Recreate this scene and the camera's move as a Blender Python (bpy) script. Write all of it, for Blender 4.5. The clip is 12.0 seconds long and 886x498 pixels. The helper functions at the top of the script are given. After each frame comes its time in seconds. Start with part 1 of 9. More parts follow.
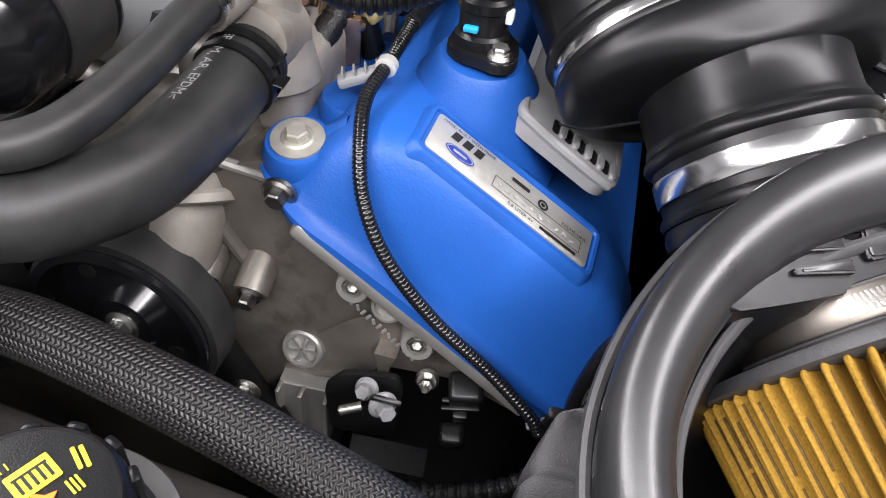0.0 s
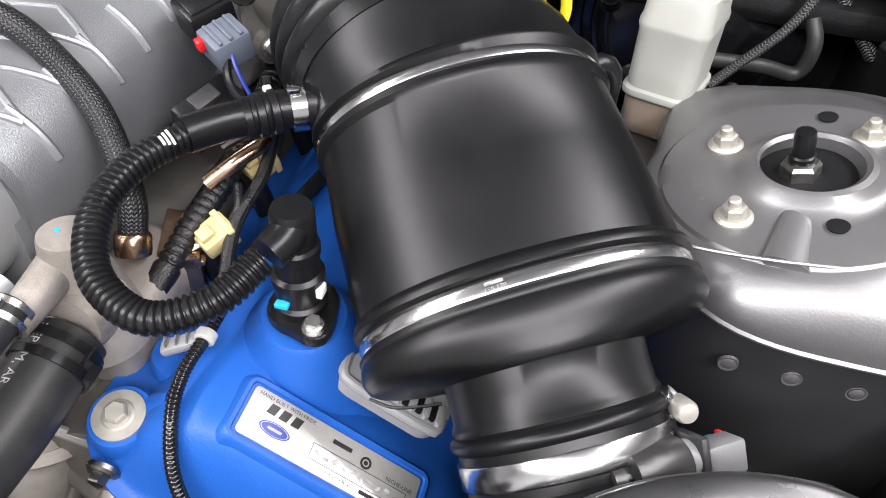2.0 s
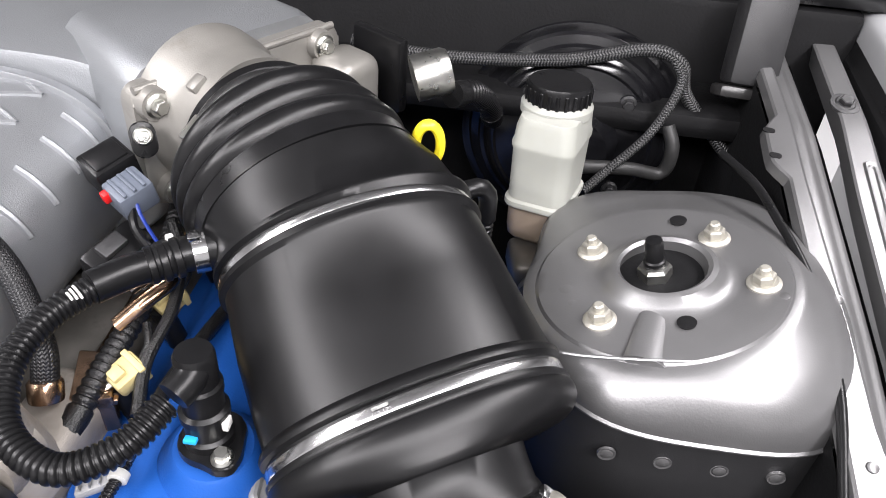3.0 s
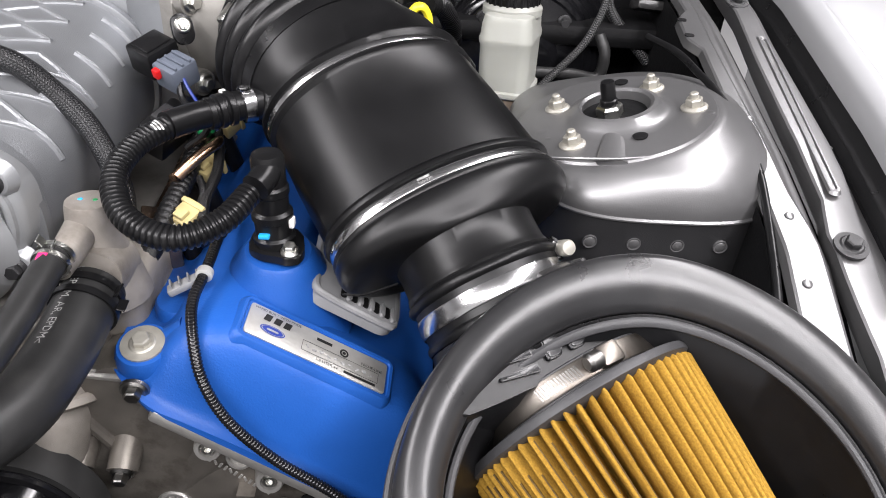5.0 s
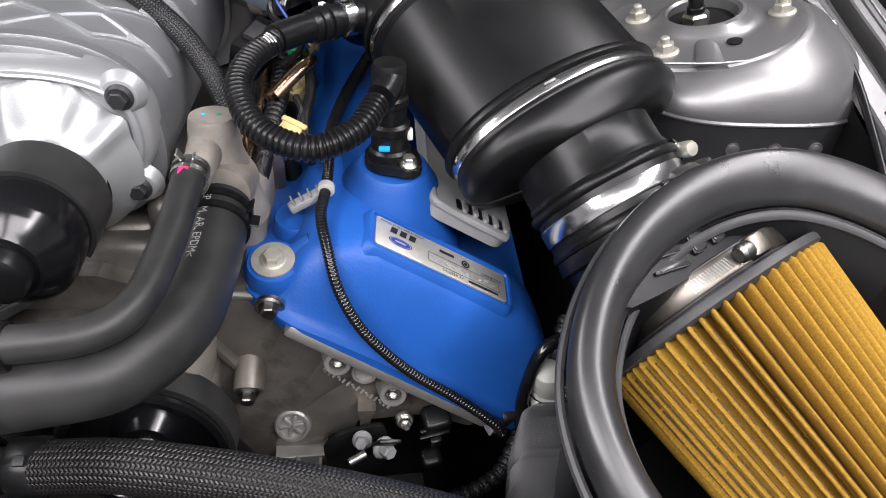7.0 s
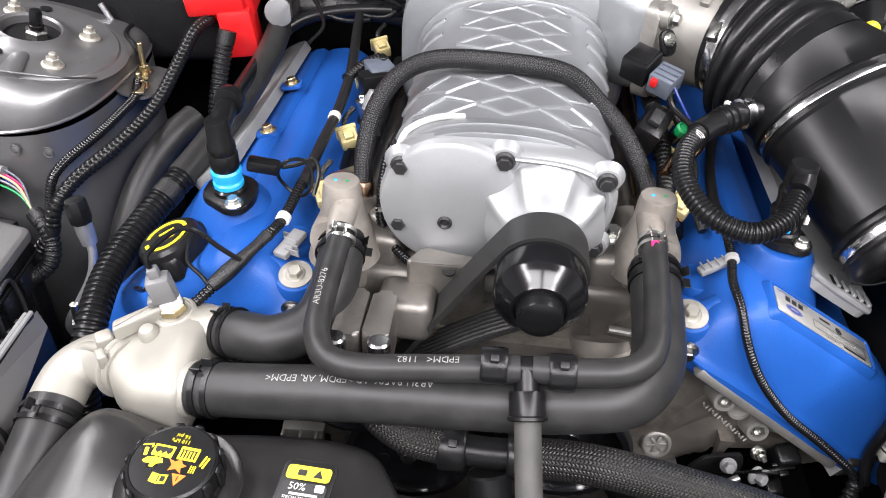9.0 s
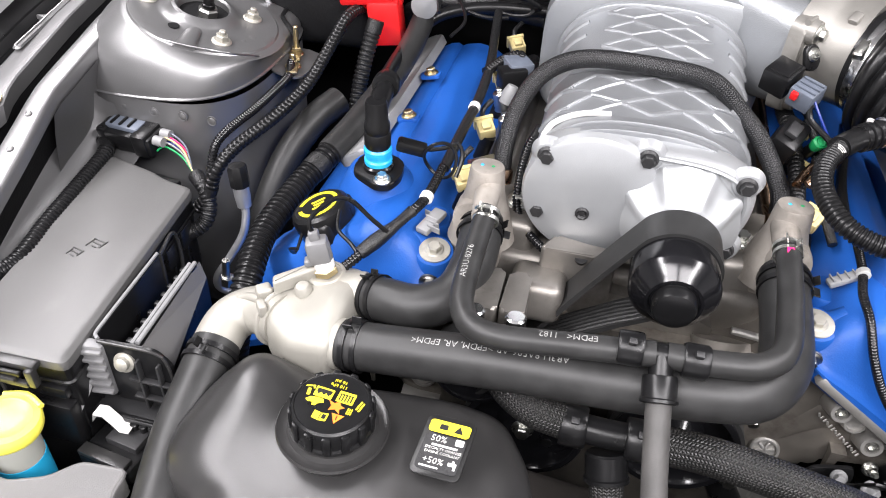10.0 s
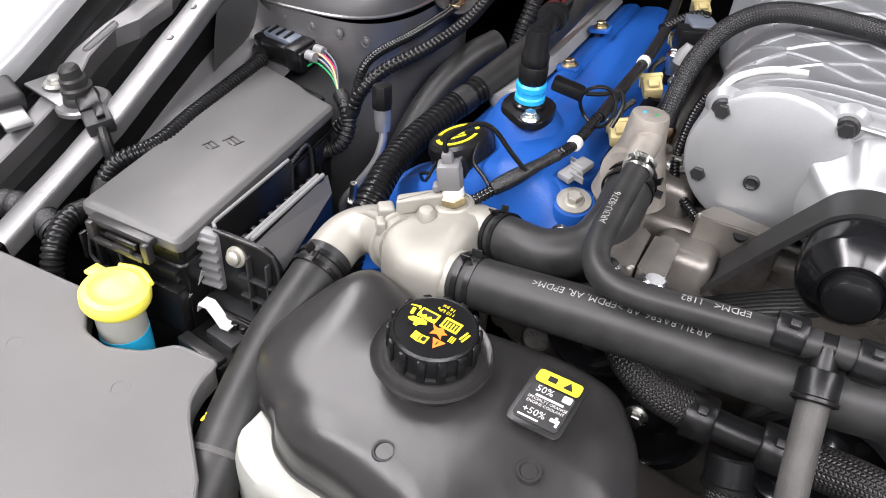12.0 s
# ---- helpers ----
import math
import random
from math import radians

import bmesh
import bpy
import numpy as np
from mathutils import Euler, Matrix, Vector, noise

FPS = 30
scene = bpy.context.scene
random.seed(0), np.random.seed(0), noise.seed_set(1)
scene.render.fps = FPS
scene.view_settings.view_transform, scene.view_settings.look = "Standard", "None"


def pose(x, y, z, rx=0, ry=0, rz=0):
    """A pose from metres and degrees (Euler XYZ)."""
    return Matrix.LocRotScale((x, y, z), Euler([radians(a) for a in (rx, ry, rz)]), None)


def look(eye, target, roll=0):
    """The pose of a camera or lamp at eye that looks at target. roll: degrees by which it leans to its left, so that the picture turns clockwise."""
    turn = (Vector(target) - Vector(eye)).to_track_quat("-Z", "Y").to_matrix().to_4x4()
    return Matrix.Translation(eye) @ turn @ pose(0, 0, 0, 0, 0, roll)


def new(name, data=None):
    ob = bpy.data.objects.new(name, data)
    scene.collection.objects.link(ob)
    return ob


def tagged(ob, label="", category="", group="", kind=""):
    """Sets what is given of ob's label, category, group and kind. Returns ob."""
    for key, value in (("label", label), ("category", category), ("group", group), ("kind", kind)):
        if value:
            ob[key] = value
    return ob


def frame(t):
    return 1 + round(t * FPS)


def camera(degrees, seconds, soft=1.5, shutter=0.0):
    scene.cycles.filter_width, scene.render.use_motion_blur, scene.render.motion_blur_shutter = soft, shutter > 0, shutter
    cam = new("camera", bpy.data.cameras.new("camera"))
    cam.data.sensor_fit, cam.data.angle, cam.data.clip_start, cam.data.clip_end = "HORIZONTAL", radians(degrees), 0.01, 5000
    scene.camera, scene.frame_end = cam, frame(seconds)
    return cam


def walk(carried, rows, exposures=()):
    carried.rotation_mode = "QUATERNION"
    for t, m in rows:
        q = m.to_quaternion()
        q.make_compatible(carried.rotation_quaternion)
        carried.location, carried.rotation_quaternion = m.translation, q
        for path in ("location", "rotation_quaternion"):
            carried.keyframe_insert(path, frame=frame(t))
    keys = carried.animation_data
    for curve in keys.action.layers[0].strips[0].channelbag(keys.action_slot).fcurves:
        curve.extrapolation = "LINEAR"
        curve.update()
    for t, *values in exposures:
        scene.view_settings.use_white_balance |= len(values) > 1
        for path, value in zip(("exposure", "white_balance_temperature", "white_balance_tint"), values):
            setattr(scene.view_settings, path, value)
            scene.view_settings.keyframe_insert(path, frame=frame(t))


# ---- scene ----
cam = camera(61.6, 12.0, soft=1.0)
PATH = [
    (0, (0.308, 0.022, 0.563), (0.061, 1.485, -0.778), 7.6),
    (0.5, (0.338, 0.083, 0.571), (0.069, 1.518, -0.796), 6.6),
    (1, (0.344, 0.109, 0.578), (0.091, 1.532, -0.805), 6.5),
    (1.5, (0.349, 0.13, 0.617), (0.097, 1.531, -0.787), 5.9),
    (2, (0.373, 0.145, 0.694), (0.127, 1.559, -0.699), 5.5),
    (2.5, (0.395, 0.142, 0.738), (0.187, 1.651, -0.558), 5.4),
    (2.7, (0.404, 0.14, 0.753), (0.23, 1.678, -0.513), 5.1),
    (4.3, (0.377, 0.048, 0.698), (0.437, 1.706, -0.419), 4.8),
    (4.5, (0.378, 0.022, 0.699), (0.438, 1.678, -0.421), 4.5),
    (5, (0.349, -0.055, 0.683), (0.439, 1.598, -0.44), 4.2),
    (5.5, (0.333, -0.084, 0.66), (0.462, 1.564, -0.465), 3.9),
    (6, (0.324, -0.055, 0.648), (0.482, 1.575, -0.501), 3.7),
    (6.5, (0.3, -0.041, 0.642), (0.473, 1.554, -0.552), 3.8),
    (7, (0.24, -0.068, 0.653), (0.417, 1.502, -0.573), 3.9),
    (7.2, (0.207, -0.084, 0.658), (0.374, 1.483, -0.574), 4.0),
    (8.8, (0.014, -0.143, 0.74), (-0.092, 1.426, -0.495), 2.3),
    (9, (0.001, -0.15, 0.756), (-0.138, 1.416, -0.481), 2.4),
    (9.5, (-0.029, -0.173, 0.769), (-0.266, 1.38, -0.469), 2.7),
    (10, (-0.046, -0.2, 0.766), (-0.381, 1.331, -0.476), 3.1),
    (10.5, (-0.057, -0.226, 0.742), (-0.493, 1.273, -0.508), 3.7),
    (11, (-0.076, -0.226, 0.717), (-0.615, 1.23, -0.544), 4.2),
    (11.5, (-0.067, -0.205, 0.7), (-0.684, 1.217, -0.563), 4.8),
    (12, (-0.047, -0.188, 0.693), (-0.7, 1.216, -0.573), 5.3),
]
walk(cam, [(t, look(eye, target, roll)) for t, eye, target, roll in PATH], exposures=[(0, 0.08), (0.5, 0.21), (1, 0.25), (1.5, 0.24), (2, 0.17), (2.5, 0.22), (4.5, -0.03), (5.5, -0.19), (6.5, -0.28), (7, -0.27), (9, 0.04), (10.5, 0.20), (12, -0.14)])

# ---- light ----
world = bpy.data.worlds.new("world")
scene.world = world
world.use_nodes = True
wbg = world.node_tree.nodes["Background"]
wbg.inputs[0].default_value = (0.9, 0.95, 1.0, 1)
wbg.inputs[1].default_value = 0.25


def area_lamp(x, y, z, sx, sy, watts, col=(1.0, 0.965, 0.99)):
    d = bpy.data.lights.new("ceiling_lamp", "AREA")
    d.shape, d.size, d.size_y, d.energy, d.color = "RECTANGLE", sx, sy, watts, col
    o = new("ceiling_lamp", d)
    o.matrix_world = look((x, y, z), (x, y + 0.001, z - 1))
    return o


for lx in (-1.8, 1.8):
    area_lamp(lx, 0.0, 2.55, 0.5, 4.6, 225)
for lx in (-0.95, 0.95):
    area_lamp(lx, -1.9, 2.55, 1.6, 1.4, 115)
scene.view_settings.exposure = 0.0

# ---- materials ----
def nodes_of(name):
    m = bpy.data.materials.new(name)
    m.use_nodes = True
    nt = m.node_tree
    return m, nt, nt.nodes["Principled BSDF"]


def mat(name, col, rough=0.5, metal=0.0, var=0.12, scale=35.0, bump=0.0, bscale=600.0, rvar=0.12, coat=0.0, spec=0.5,
        trans=0.0, dirt=None, dirt_at=0.62, sss=0.0, per_piece=0.0):
    """Paint, plastic or metal with two scales of tone, uneven gloss, dirt and fine relief."""
    m, nt, b = nodes_of(name)
    N, L = nt.nodes, nt.links
    tc = N.new("ShaderNodeTexCoord")
    n1 = N.new("ShaderNodeTexNoise")
    n1.inputs["Scale"].default_value, n1.inputs["Detail"].default_value = scale, 6
    n2 = N.new("ShaderNodeTexNoise")
    n2.inputs["Scale"].default_value, n2.inputs["Detail"].default_value = bscale, 3
    L.new(tc.outputs["Object"], n1.inputs["Vector"])
    L.new(tc.outputs["Object"], n2.inputs["Vector"])
    ramp = N.new("ShaderNodeValToRGB")
    lo, hi = [c * (1 - var) for c in col], [min(1, c * (1 + var)) for c in col]
    ramp.color_ramp.elements[0].position, ramp.color_ramp.elements[1].position = 0.3, 0.7
    ramp.color_ramp.elements[0].color, ramp.color_ramp.elements[1].color = (*lo, 1), (*hi, 1)
    L.new(n1.outputs["Fac"], ramp.inputs["Fac"])
    out = ramp.outputs["Color"]
    if per_piece:
        info = N.new("ShaderNodeObjectInfo")
        hsv = N.new("ShaderNodeHueSaturation")
        mr = N.new("ShaderNodeMapRange")
        mr.inputs[3].default_value, mr.inputs[4].default_value = 1 - per_piece, 1 + per_piece
        L.new(info.outputs["Random"], mr.inputs[0])
        L.new(mr.outputs[0], hsv.inputs["Value"])
        L.new(out, hsv.inputs["Color"])
        out = hsv.outputs["Color"]
    if dirt:
        n3 = N.new("ShaderNodeTexNoise")
        n3.inputs["Scale"].default_value, n3.inputs["Detail"].default_value = scale * 0.6, 8
        n3.inputs["Roughness"].default_value = 0.7
        L.new(tc.outputs["Object"], n3.inputs["Vector"])
        r3 = N.new("ShaderNodeValToRGB")
        r3.color_ramp.elements[0].position, r3.color_ramp.elements[1].position = dirt_at - 0.1, dirt_at + 0.1
        L.new(n3.outputs["Fac"], r3.inputs["Fac"])
        mix = N.new("ShaderNodeMix")
        mix.data_type = "RGBA"
        L.new(r3.outputs["Color"], mix.inputs[0])
        L.new(out, mix.inputs[6])
        mix.inputs[7].default_value = (*dirt, 1)
        out = mix.outputs[2]
    L.new(out, b.inputs["Base Color"])
    mr2 = N.new("ShaderNodeMapRange")
    mr2.inputs[3].default_value, mr2.inputs[4].default_value = max(0.02, rough - rvar), min(1, rough + rvar)
    L.new(n1.outputs["Fac"], mr2.inputs[0])
    L.new(mr2.outputs[0], b.inputs["Roughness"])
    b.inputs["Metallic"].default_value = metal
    b.inputs["Coat Weight"].default_value = coat
    b.inputs["Coat Roughness"].default_value = 0.08
    b.inputs["Specular IOR Level"].default_value = spec
    b.inputs["Transmission Weight"].default_value = trans
    if sss:
        b.inputs["Subsurface Weight"].default_value = sss
        b.inputs["Subsurface Radius"].default_value = (0.02, 0.02, 0.018)
        b.inputs["Subsurface Scale"].default_value = 0.5
    if bump:
        bp = N.new("ShaderNodeBump")
        bp.inputs["Strength"].default_value, bp.inputs["Distance"].default_value = bump, 0.001
        L.new(n2.outputs["Fac"], bp.inputs["Height"])
        L.new(bp.outputs["Normal"], b.inputs["Normal"])
    return m


def math_node(nt, op, a, b=None):
    n = nt.nodes.new("ShaderNodeMath")
    n.operation = op
    for i, v in enumerate((a, b)):
        if v is None:
            continue
        if isinstance(v, (int, float)):
            n.inputs[i].default_value = v
        else:
            nt.links.new(v, n.inputs[i])
    return n.outputs[0]


def braid_mat(name, dark, light, turns=7.0, pitch=0.0034, rough=0.45, strength=0.9, slant=0.5):
    """A woven sleeve: chevrons of slanted strands, laid by the tube's own unwrapping (turn, metres)."""
    m, nt, b = nodes_of(name)
    uv = nt.nodes.new("ShaderNodeUVMap")
    sep = nt.nodes.new("ShaderNodeSeparateXYZ")
    nt.links.new(uv.outputs[0], sep.inputs[0])
    tri = math_node(nt, "PINGPONG", math_node(nt, "MULTIPLY", sep.outputs[0], turns * 2), 1.0)
    tv = math_node(nt, "MULTIPLY", sep.outputs[1], 2 * math.pi / pitch)
    s1 = math_node(nt, "SINE", math_node(nt, "ADD", tv, math_node(nt, "MULTIPLY", tri, slant * 4 * math.pi)))
    edge = math_node(nt, "ABSOLUTE", math_node(nt, "SUBTRACT", tri, 0.5))
    gap = math_node(nt, "MULTIPLY", math_node(nt, "POWER", math_node(nt, "MULTIPLY", edge, 2.0), 4.0), 0.45)
    h = math_node(nt, "SUBTRACT", math_node(nt, "ADD", math_node(nt, "MULTIPLY", s1, 0.5), 0.5), gap)
    tc = nt.nodes.new("ShaderNodeTexCoord")
    no = nt.nodes.new("ShaderNodeTexNoise")
    no.inputs["Scale"].default_value, no.inputs["Detail"].default_value = 60, 4
    nt.links.new(tc.outputs["Object"], no.inputs["Vector"])
    h01 = math_node(nt, "ADD", h, math_node(nt, "MULTIPLY", math_node(nt, "SUBTRACT", no.outputs["Fac"], 0.5), 0.5))
    ramp = nt.nodes.new("ShaderNodeValToRGB")
    ramp.color_ramp.elements[0].position, ramp.color_ramp.elements[1].position = 0.2, 0.95
    ramp.color_ramp.elements[0].color, ramp.color_ramp.elements[1].color = (*dark, 1), (*light, 1)
    nt.links.new(h01, ramp.inputs[0])
    nt.links.new(ramp.outputs[0], b.inputs["Base Color"])
    b.inputs["Roughness"].default_value = rough
    bp = nt.nodes.new("ShaderNodeBump")
    bp.inputs["Strength"].default_value, bp.inputs["Distance"].default_value = strength, 0.0010
    nt.links.new(h01, bp.inputs["Height"])
    nt.links.new(bp.outputs[0], b.inputs["Normal"])
    return m


BLUE = mat("blue_paint", (0.0105, 0.073, 0.312), 0.42, 0, 0.08, 22, 0.24, 640, 0.07, spec=0.28)
CAST = mat("cast_aluminium", (0.215, 0.202, 0.185), 0.38, 0.72, 0.28, 24, 0.20, 1700, 0.12, dirt=(0.100, 0.083, 0.068), dirt_at=0.64)
# Cast aluminium darkened for the deep engine front's shade, with brown oily stains.
CASTD = mat("oily_shaded_cast_aluminium", (0.185, 0.170, 0.150), 0.38, 0.62, 0.30, 22, 0.20, 1700, 0.12, dirt=(0.060, 0.048, 0.038), dirt_at=0.60)
TBODY = mat("fine_cast_aluminium", (0.27, 0.26, 0.24), 0.46, 0.55, 0.12, 26, 0.16, 900, 0.1, dirt=(0.20, 0.185, 0.165), dirt_at=0.66)
CASTB = mat("bright_cast_aluminium", (0.42, 0.41, 0.39), 0.44, 0.75, 0.14, 26, 0.26, 1800, 0.1, dirt=(0.26, 0.24, 0.22), dirt_at=0.66)
SILVER = mat("silver_casting", (0.295, 0.305, 0.318), 0.38, 0.65, 0.08, 18, 0.30, 1100, 0.06)
FRONT = mat("bright_silver_casting", (0.37, 0.38, 0.39), 0.40, 0.5, 0.06, 18, 0.20, 1400, 0.06)
PLEN = mat("smooth_silver_casting", (0.30, 0.312, 0.325), 0.40, 0.65, 0.06, 12, 0.3, 900, 0.06)
RUBBER = mat("black_rubber_hose", (0.020, 0.020, 0.020), 0.43, 0, 0.22, 60, 0.10, 2600, 0.07, dirt=(0.034, 0.033, 0.032), dirt_at=0.68, spec=0.36)
RING = mat("grey_black_rubber", (0.020, 0.020, 0.021), 0.29, 0, 0.25, 25, 0.06, 1200, 0.07, dirt=(0.045, 0.043, 0.041), dirt_at=0.67, spec=0.56)
PLASTIC = mat("black_plastic", (0.0065, 0.0065, 0.007), 0.29, 0, 0.2, 50, 0.10, 1800, 0.05, spec=0.30)
GLOSSB = mat("glossy_black", (0.006, 0.006, 0.007), 0.17, 0, 0.2, 50, 0, 600, 0.03)
DUCT = mat("black_duct_plastic", (0.0046, 0.0046, 0.0050), 0.36, 0, 0.25, 30, 0.06, 2200, 0.04, spec=0.31)
GREYP = mat("grey_black_plastic", (0.023, 0.0225, 0.0225), 0.30, 0, 0.12, 30, 0.10, 1900, 0.05, dirt=(0.040, 0.040, 0.040), dirt_at=0.72, spec=0.5)
GHOSE = mat("grey_black_rubber_hose", (0.060, 0.058, 0.056), 0.48, 0, 0.2, 60, 0.35, 1500, 0.08, spec=0.35)
# Base paled to grey for the ceiling's reflection; slightly lighter dust spots on top.
PANEL = mat("dusty_lit_grey_plastic", (0.112, 0.110, 0.109), 0.42, 0, 0.06, 12, 0.35, 2200, 0.06, dirt=(0.135, 0.133, 0.131), dirt_at=0.72)
SHROUD = mat("dusty_brown_black_plastic", (0.026, 0.023, 0.021), 0.5, 0, 0.2, 20, 0.3, 1200, 0.08)
ROUGH = mat("rough_sand_casting", (0.31, 0.285, 0.255), 0.58, 0.55, 0.22, 40, 0.32, 1500, 0.1, dirt=(0.19, 0.165, 0.14), dirt_at=0.62)
DARKP = mat("dark_grey_plastic_and_shade", (0.018, 0.018, 0.019), 0.45, 0, 0.12, 30, 0.3, 1600, 0.06)
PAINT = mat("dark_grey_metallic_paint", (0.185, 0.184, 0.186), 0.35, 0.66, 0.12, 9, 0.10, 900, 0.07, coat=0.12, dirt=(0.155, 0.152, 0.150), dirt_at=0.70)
# Underseal black, also laid where gaps and holes hold only shade.
SEAL_GAP = mat("black_underseal_and_gap_shade", (0.005, 0.005, 0.0055), 0.62, 0, 0.2, 30, 0.4, 300, 0.1, spec=0.2)
BODY = mat("silver_body_paint", (0.42, 0.425, 0.435), 0.30, 0.3, 0.04, 10, 0, 900, 0.04, coat=0.5)
STEEL = mat("bright_steel", (0.62, 0.62, 0.625), 0.20, 1, 0.06, 60, 0.0, 1500, 0.04)
DSTEEL = mat("dark_plated_steel", (0.24, 0.235, 0.225), 0.32, 1, 0.15, 120, 0.2, 1500, 0.1)
ZINC = mat("zinc_plated_steel", (0.55, 0.55, 0.52), 0.30, 1, 0.12, 120, 0.2, 1500, 0.1)
NUTS = mat("dull_pale_plated_steel", (0.40, 0.385, 0.34), 0.45, 0.6, 0.12, 120, 0.2, 1500, 0.1)
BRASS = mat("yellow_zinc", (0.55, 0.46, 0.28), 0.35, 1, 0.12, 120, 0.2, 1500, 0.1)
COPPER = mat("heat_tinted_steel", (0.46, 0.30, 0.20), 0.25, 1, 0.35, 50, 0.1, 900, 0.1)
TUBE = mat("bare_aluminium_tube", (0.55, 0.56, 0.58), 0.32, 0.85, 0.06, 80, 0.1, 900, 0.06)
WHITE = mat("white_plastic", (0.72, 0.71, 0.68), 0.42, 0, 0.05, 40, 0.1, 900, 0.06, sss=0.25)
NATURAL = mat("milky_plastic", (0.33, 0.335, 0.305), 0.40, 0, 0.06, 15, 0.1, 900, 0.06, sss=0.4, dirt=(0.36, 0.33, 0.27), dirt_at=0.78)
FLUID = mat("milky_plastic_with_fluid", (0.27, 0.215, 0.165), 0.40, 0, 0.15, 40, 0.1, 900, 0.06, sss=0.3)
YELLOW = mat("yellow_plastic", (0.85, 0.72, 0.03), 0.38, 0, 0.05, 40, 0.05, 900, 0.05)
CAPY = mat("pale_yellow_cap", (0.93, 0.84, 0.12), 0.35, 0, 0.03, 40, 0.05, 900, 0.05, sss=0.2)
RED = mat("red_plastic", (0.62, 0.012, 0.014), 0.35, 0, 0.08, 40, 0.1, 900, 0.05)
CYAN = mat("blue_fluid_plastic", (0.02, 0.36, 0.62), 0.3, 0, 0.08, 40, 0, 900, 0.05)
LBLUE = mat("light_blue_plastic", (0.02, 0.36, 0.80), 0.32, 0, 0.06, 40, 0, 900, 0.05)
CREAM = mat("cream_plastic", (0.52, 0.43, 0.20), 0.45, 0, 0.12, 60, 0.1, 900, 0.05)
SLATE = mat("slate_plastic", (0.10, 0.115, 0.145), 0.42, 0, 0.1, 60, 0.2, 1500, 0.05)
PALEC = mat("pale_clip_plastic", (0.40, 0.40, 0.385), 0.45, 0, 0.08, 60, 0.1, 900, 0.05, sss=0.15)
GREYC = mat("mid_grey_plastic", (0.155, 0.155, 0.158), 0.42, 0, 0.08, 40, 0.15, 900, 0.05)
LGREY = mat("light_grey_plastic", (0.205, 0.207, 0.21), 0.42, 0, 0.08, 40, 0.15, 900, 0.05)
PLATE = mat("brushed_nameplate", (0.52, 0.51, 0.48), 0.36, 0.65, 0.05, 200, 0.15, 2500, 0.06)
INK = mat("black_print", (0.01, 0.01, 0.01), 0.4, 0, 0.05, 50)
LOGO = mat("dark_blue_print", (0.01, 0.03, 0.22), 0.35, 0, 0.05, 50)
PRINT = mat("white_print", (0.26, 0.26, 0.255), 0.5, 0, 0.5, 300)
LPRINT = mat("label_print", (0.62, 0.62, 0.60), 0.5, 0, 0.1, 400)
ORANGE = mat("orange_print", (0.80, 0.20, 0.02), 0.45, 0, 0.05, 50)
PINK = mat("pink_paint_mark", (0.85, 0.02, 0.16), 0.5, 0, 0.05, 50)
GREEN = mat("green_plastic", (0.01, 0.26, 0.08), 0.4, 0, 0.05, 50)
PLEAT = mat("oiled_cotton_gauze", (0.41, 0.232, 0.036), 0.85, 0, 0.22, 700, 1.0, 2600, 0.05, dirt=(0.33, 0.16, 0.022), dirt_at=0.70, spec=0.12)
GRIME = mat("dark_filter_dirt", (0.120, 0.075, 0.030), 0.9, 0, 0.4, 600, 0.9, 1500, 0.04, spec=0.1)
FDARK = mat("dark_rubber_filter_base", (0.035, 0.035, 0.037), 0.5, 0, 0.15, 60, 0.2, 900, 0.06)
THERM = mat("dull_cast_aluminium", (0.325, 0.313, 0.278), 0.52, 0.38, 0.08, 24, 0.28, 1600, 0.08, dirt=(0.33, 0.30, 0.27), dirt_at=0.70)
WORM = mat("weathered_steel_band", (0.19, 0.172, 0.152), 0.38, 1, 0.2, 50, 0.05, 900, 0.08, dirt=(0.16, 0.12, 0.09), dirt_at=0.64)
LIDM = mat("matte_black_lid", (0.083, 0.082, 0.081), 0.36, 0, 0.05, 14, 0.15, 2200, 0.04, dirt=(0.110, 0.108, 0.106), dirt_at=0.72)
WHITEW = mat("white_wall_paint", (0.45, 0.45, 0.448), 0.7, 0, 0.02, 3, 0.1, 200, 0.05)
FLOOR = mat("white_showroom_floor", (0.50, 0.50, 0.50), 0.30, 0, 0.03, 2, 0.05, 100, 0.06)
WALLW = mat("grey_wall_paint", (0.26, 0.26, 0.26), 0.7, 0, 0.02, 3, 0.1, 200, 0.05)
BRAID = braid_mat("black_braided_sleeve", (0.003, 0.003, 0.004), (0.011, 0.011, 0.012), 18, 0.0024, 0.40, 0.45, 0.28)
BRAIDG = braid_mat("grey_braided_sleeve", (0.004, 0.004, 0.004), (0.024, 0.023, 0.022), 22, 0.0028, 0.38, 0.7, 0.28)
BRAIDF = braid_mat("fine_braided_sleeve", (0.005, 0.005, 0.006), (0.09, 0.09, 0.09), 5, 0.003, 0.4, 0.9, 0.3)
TAPE = mat("black_cloth_tape", (0.007, 0.007, 0.0075), 0.38, 0, 0.3, 120, 0.8, 700, 0.1)

# ---- building blocks ----
def vec(*a):
    return Vector(a[0] if len(a) == 1 else a)


def axes_at(p, z, xh=None):
    """A pose at p whose z points along z, and whose x lies near xh."""
    z = vec(z).normalized()
    xh = vec(xh) if xh else (vec(1, 0, 0) if abs(z.x) < 0.9 else vec(0, 1, 0))
    x = (xh - z * xh.dot(z)).normalized()
    y = z.cross(x)
    m = Matrix((x, y, z)).transposed().to_4x4()
    m.translation = vec(p)
    return m


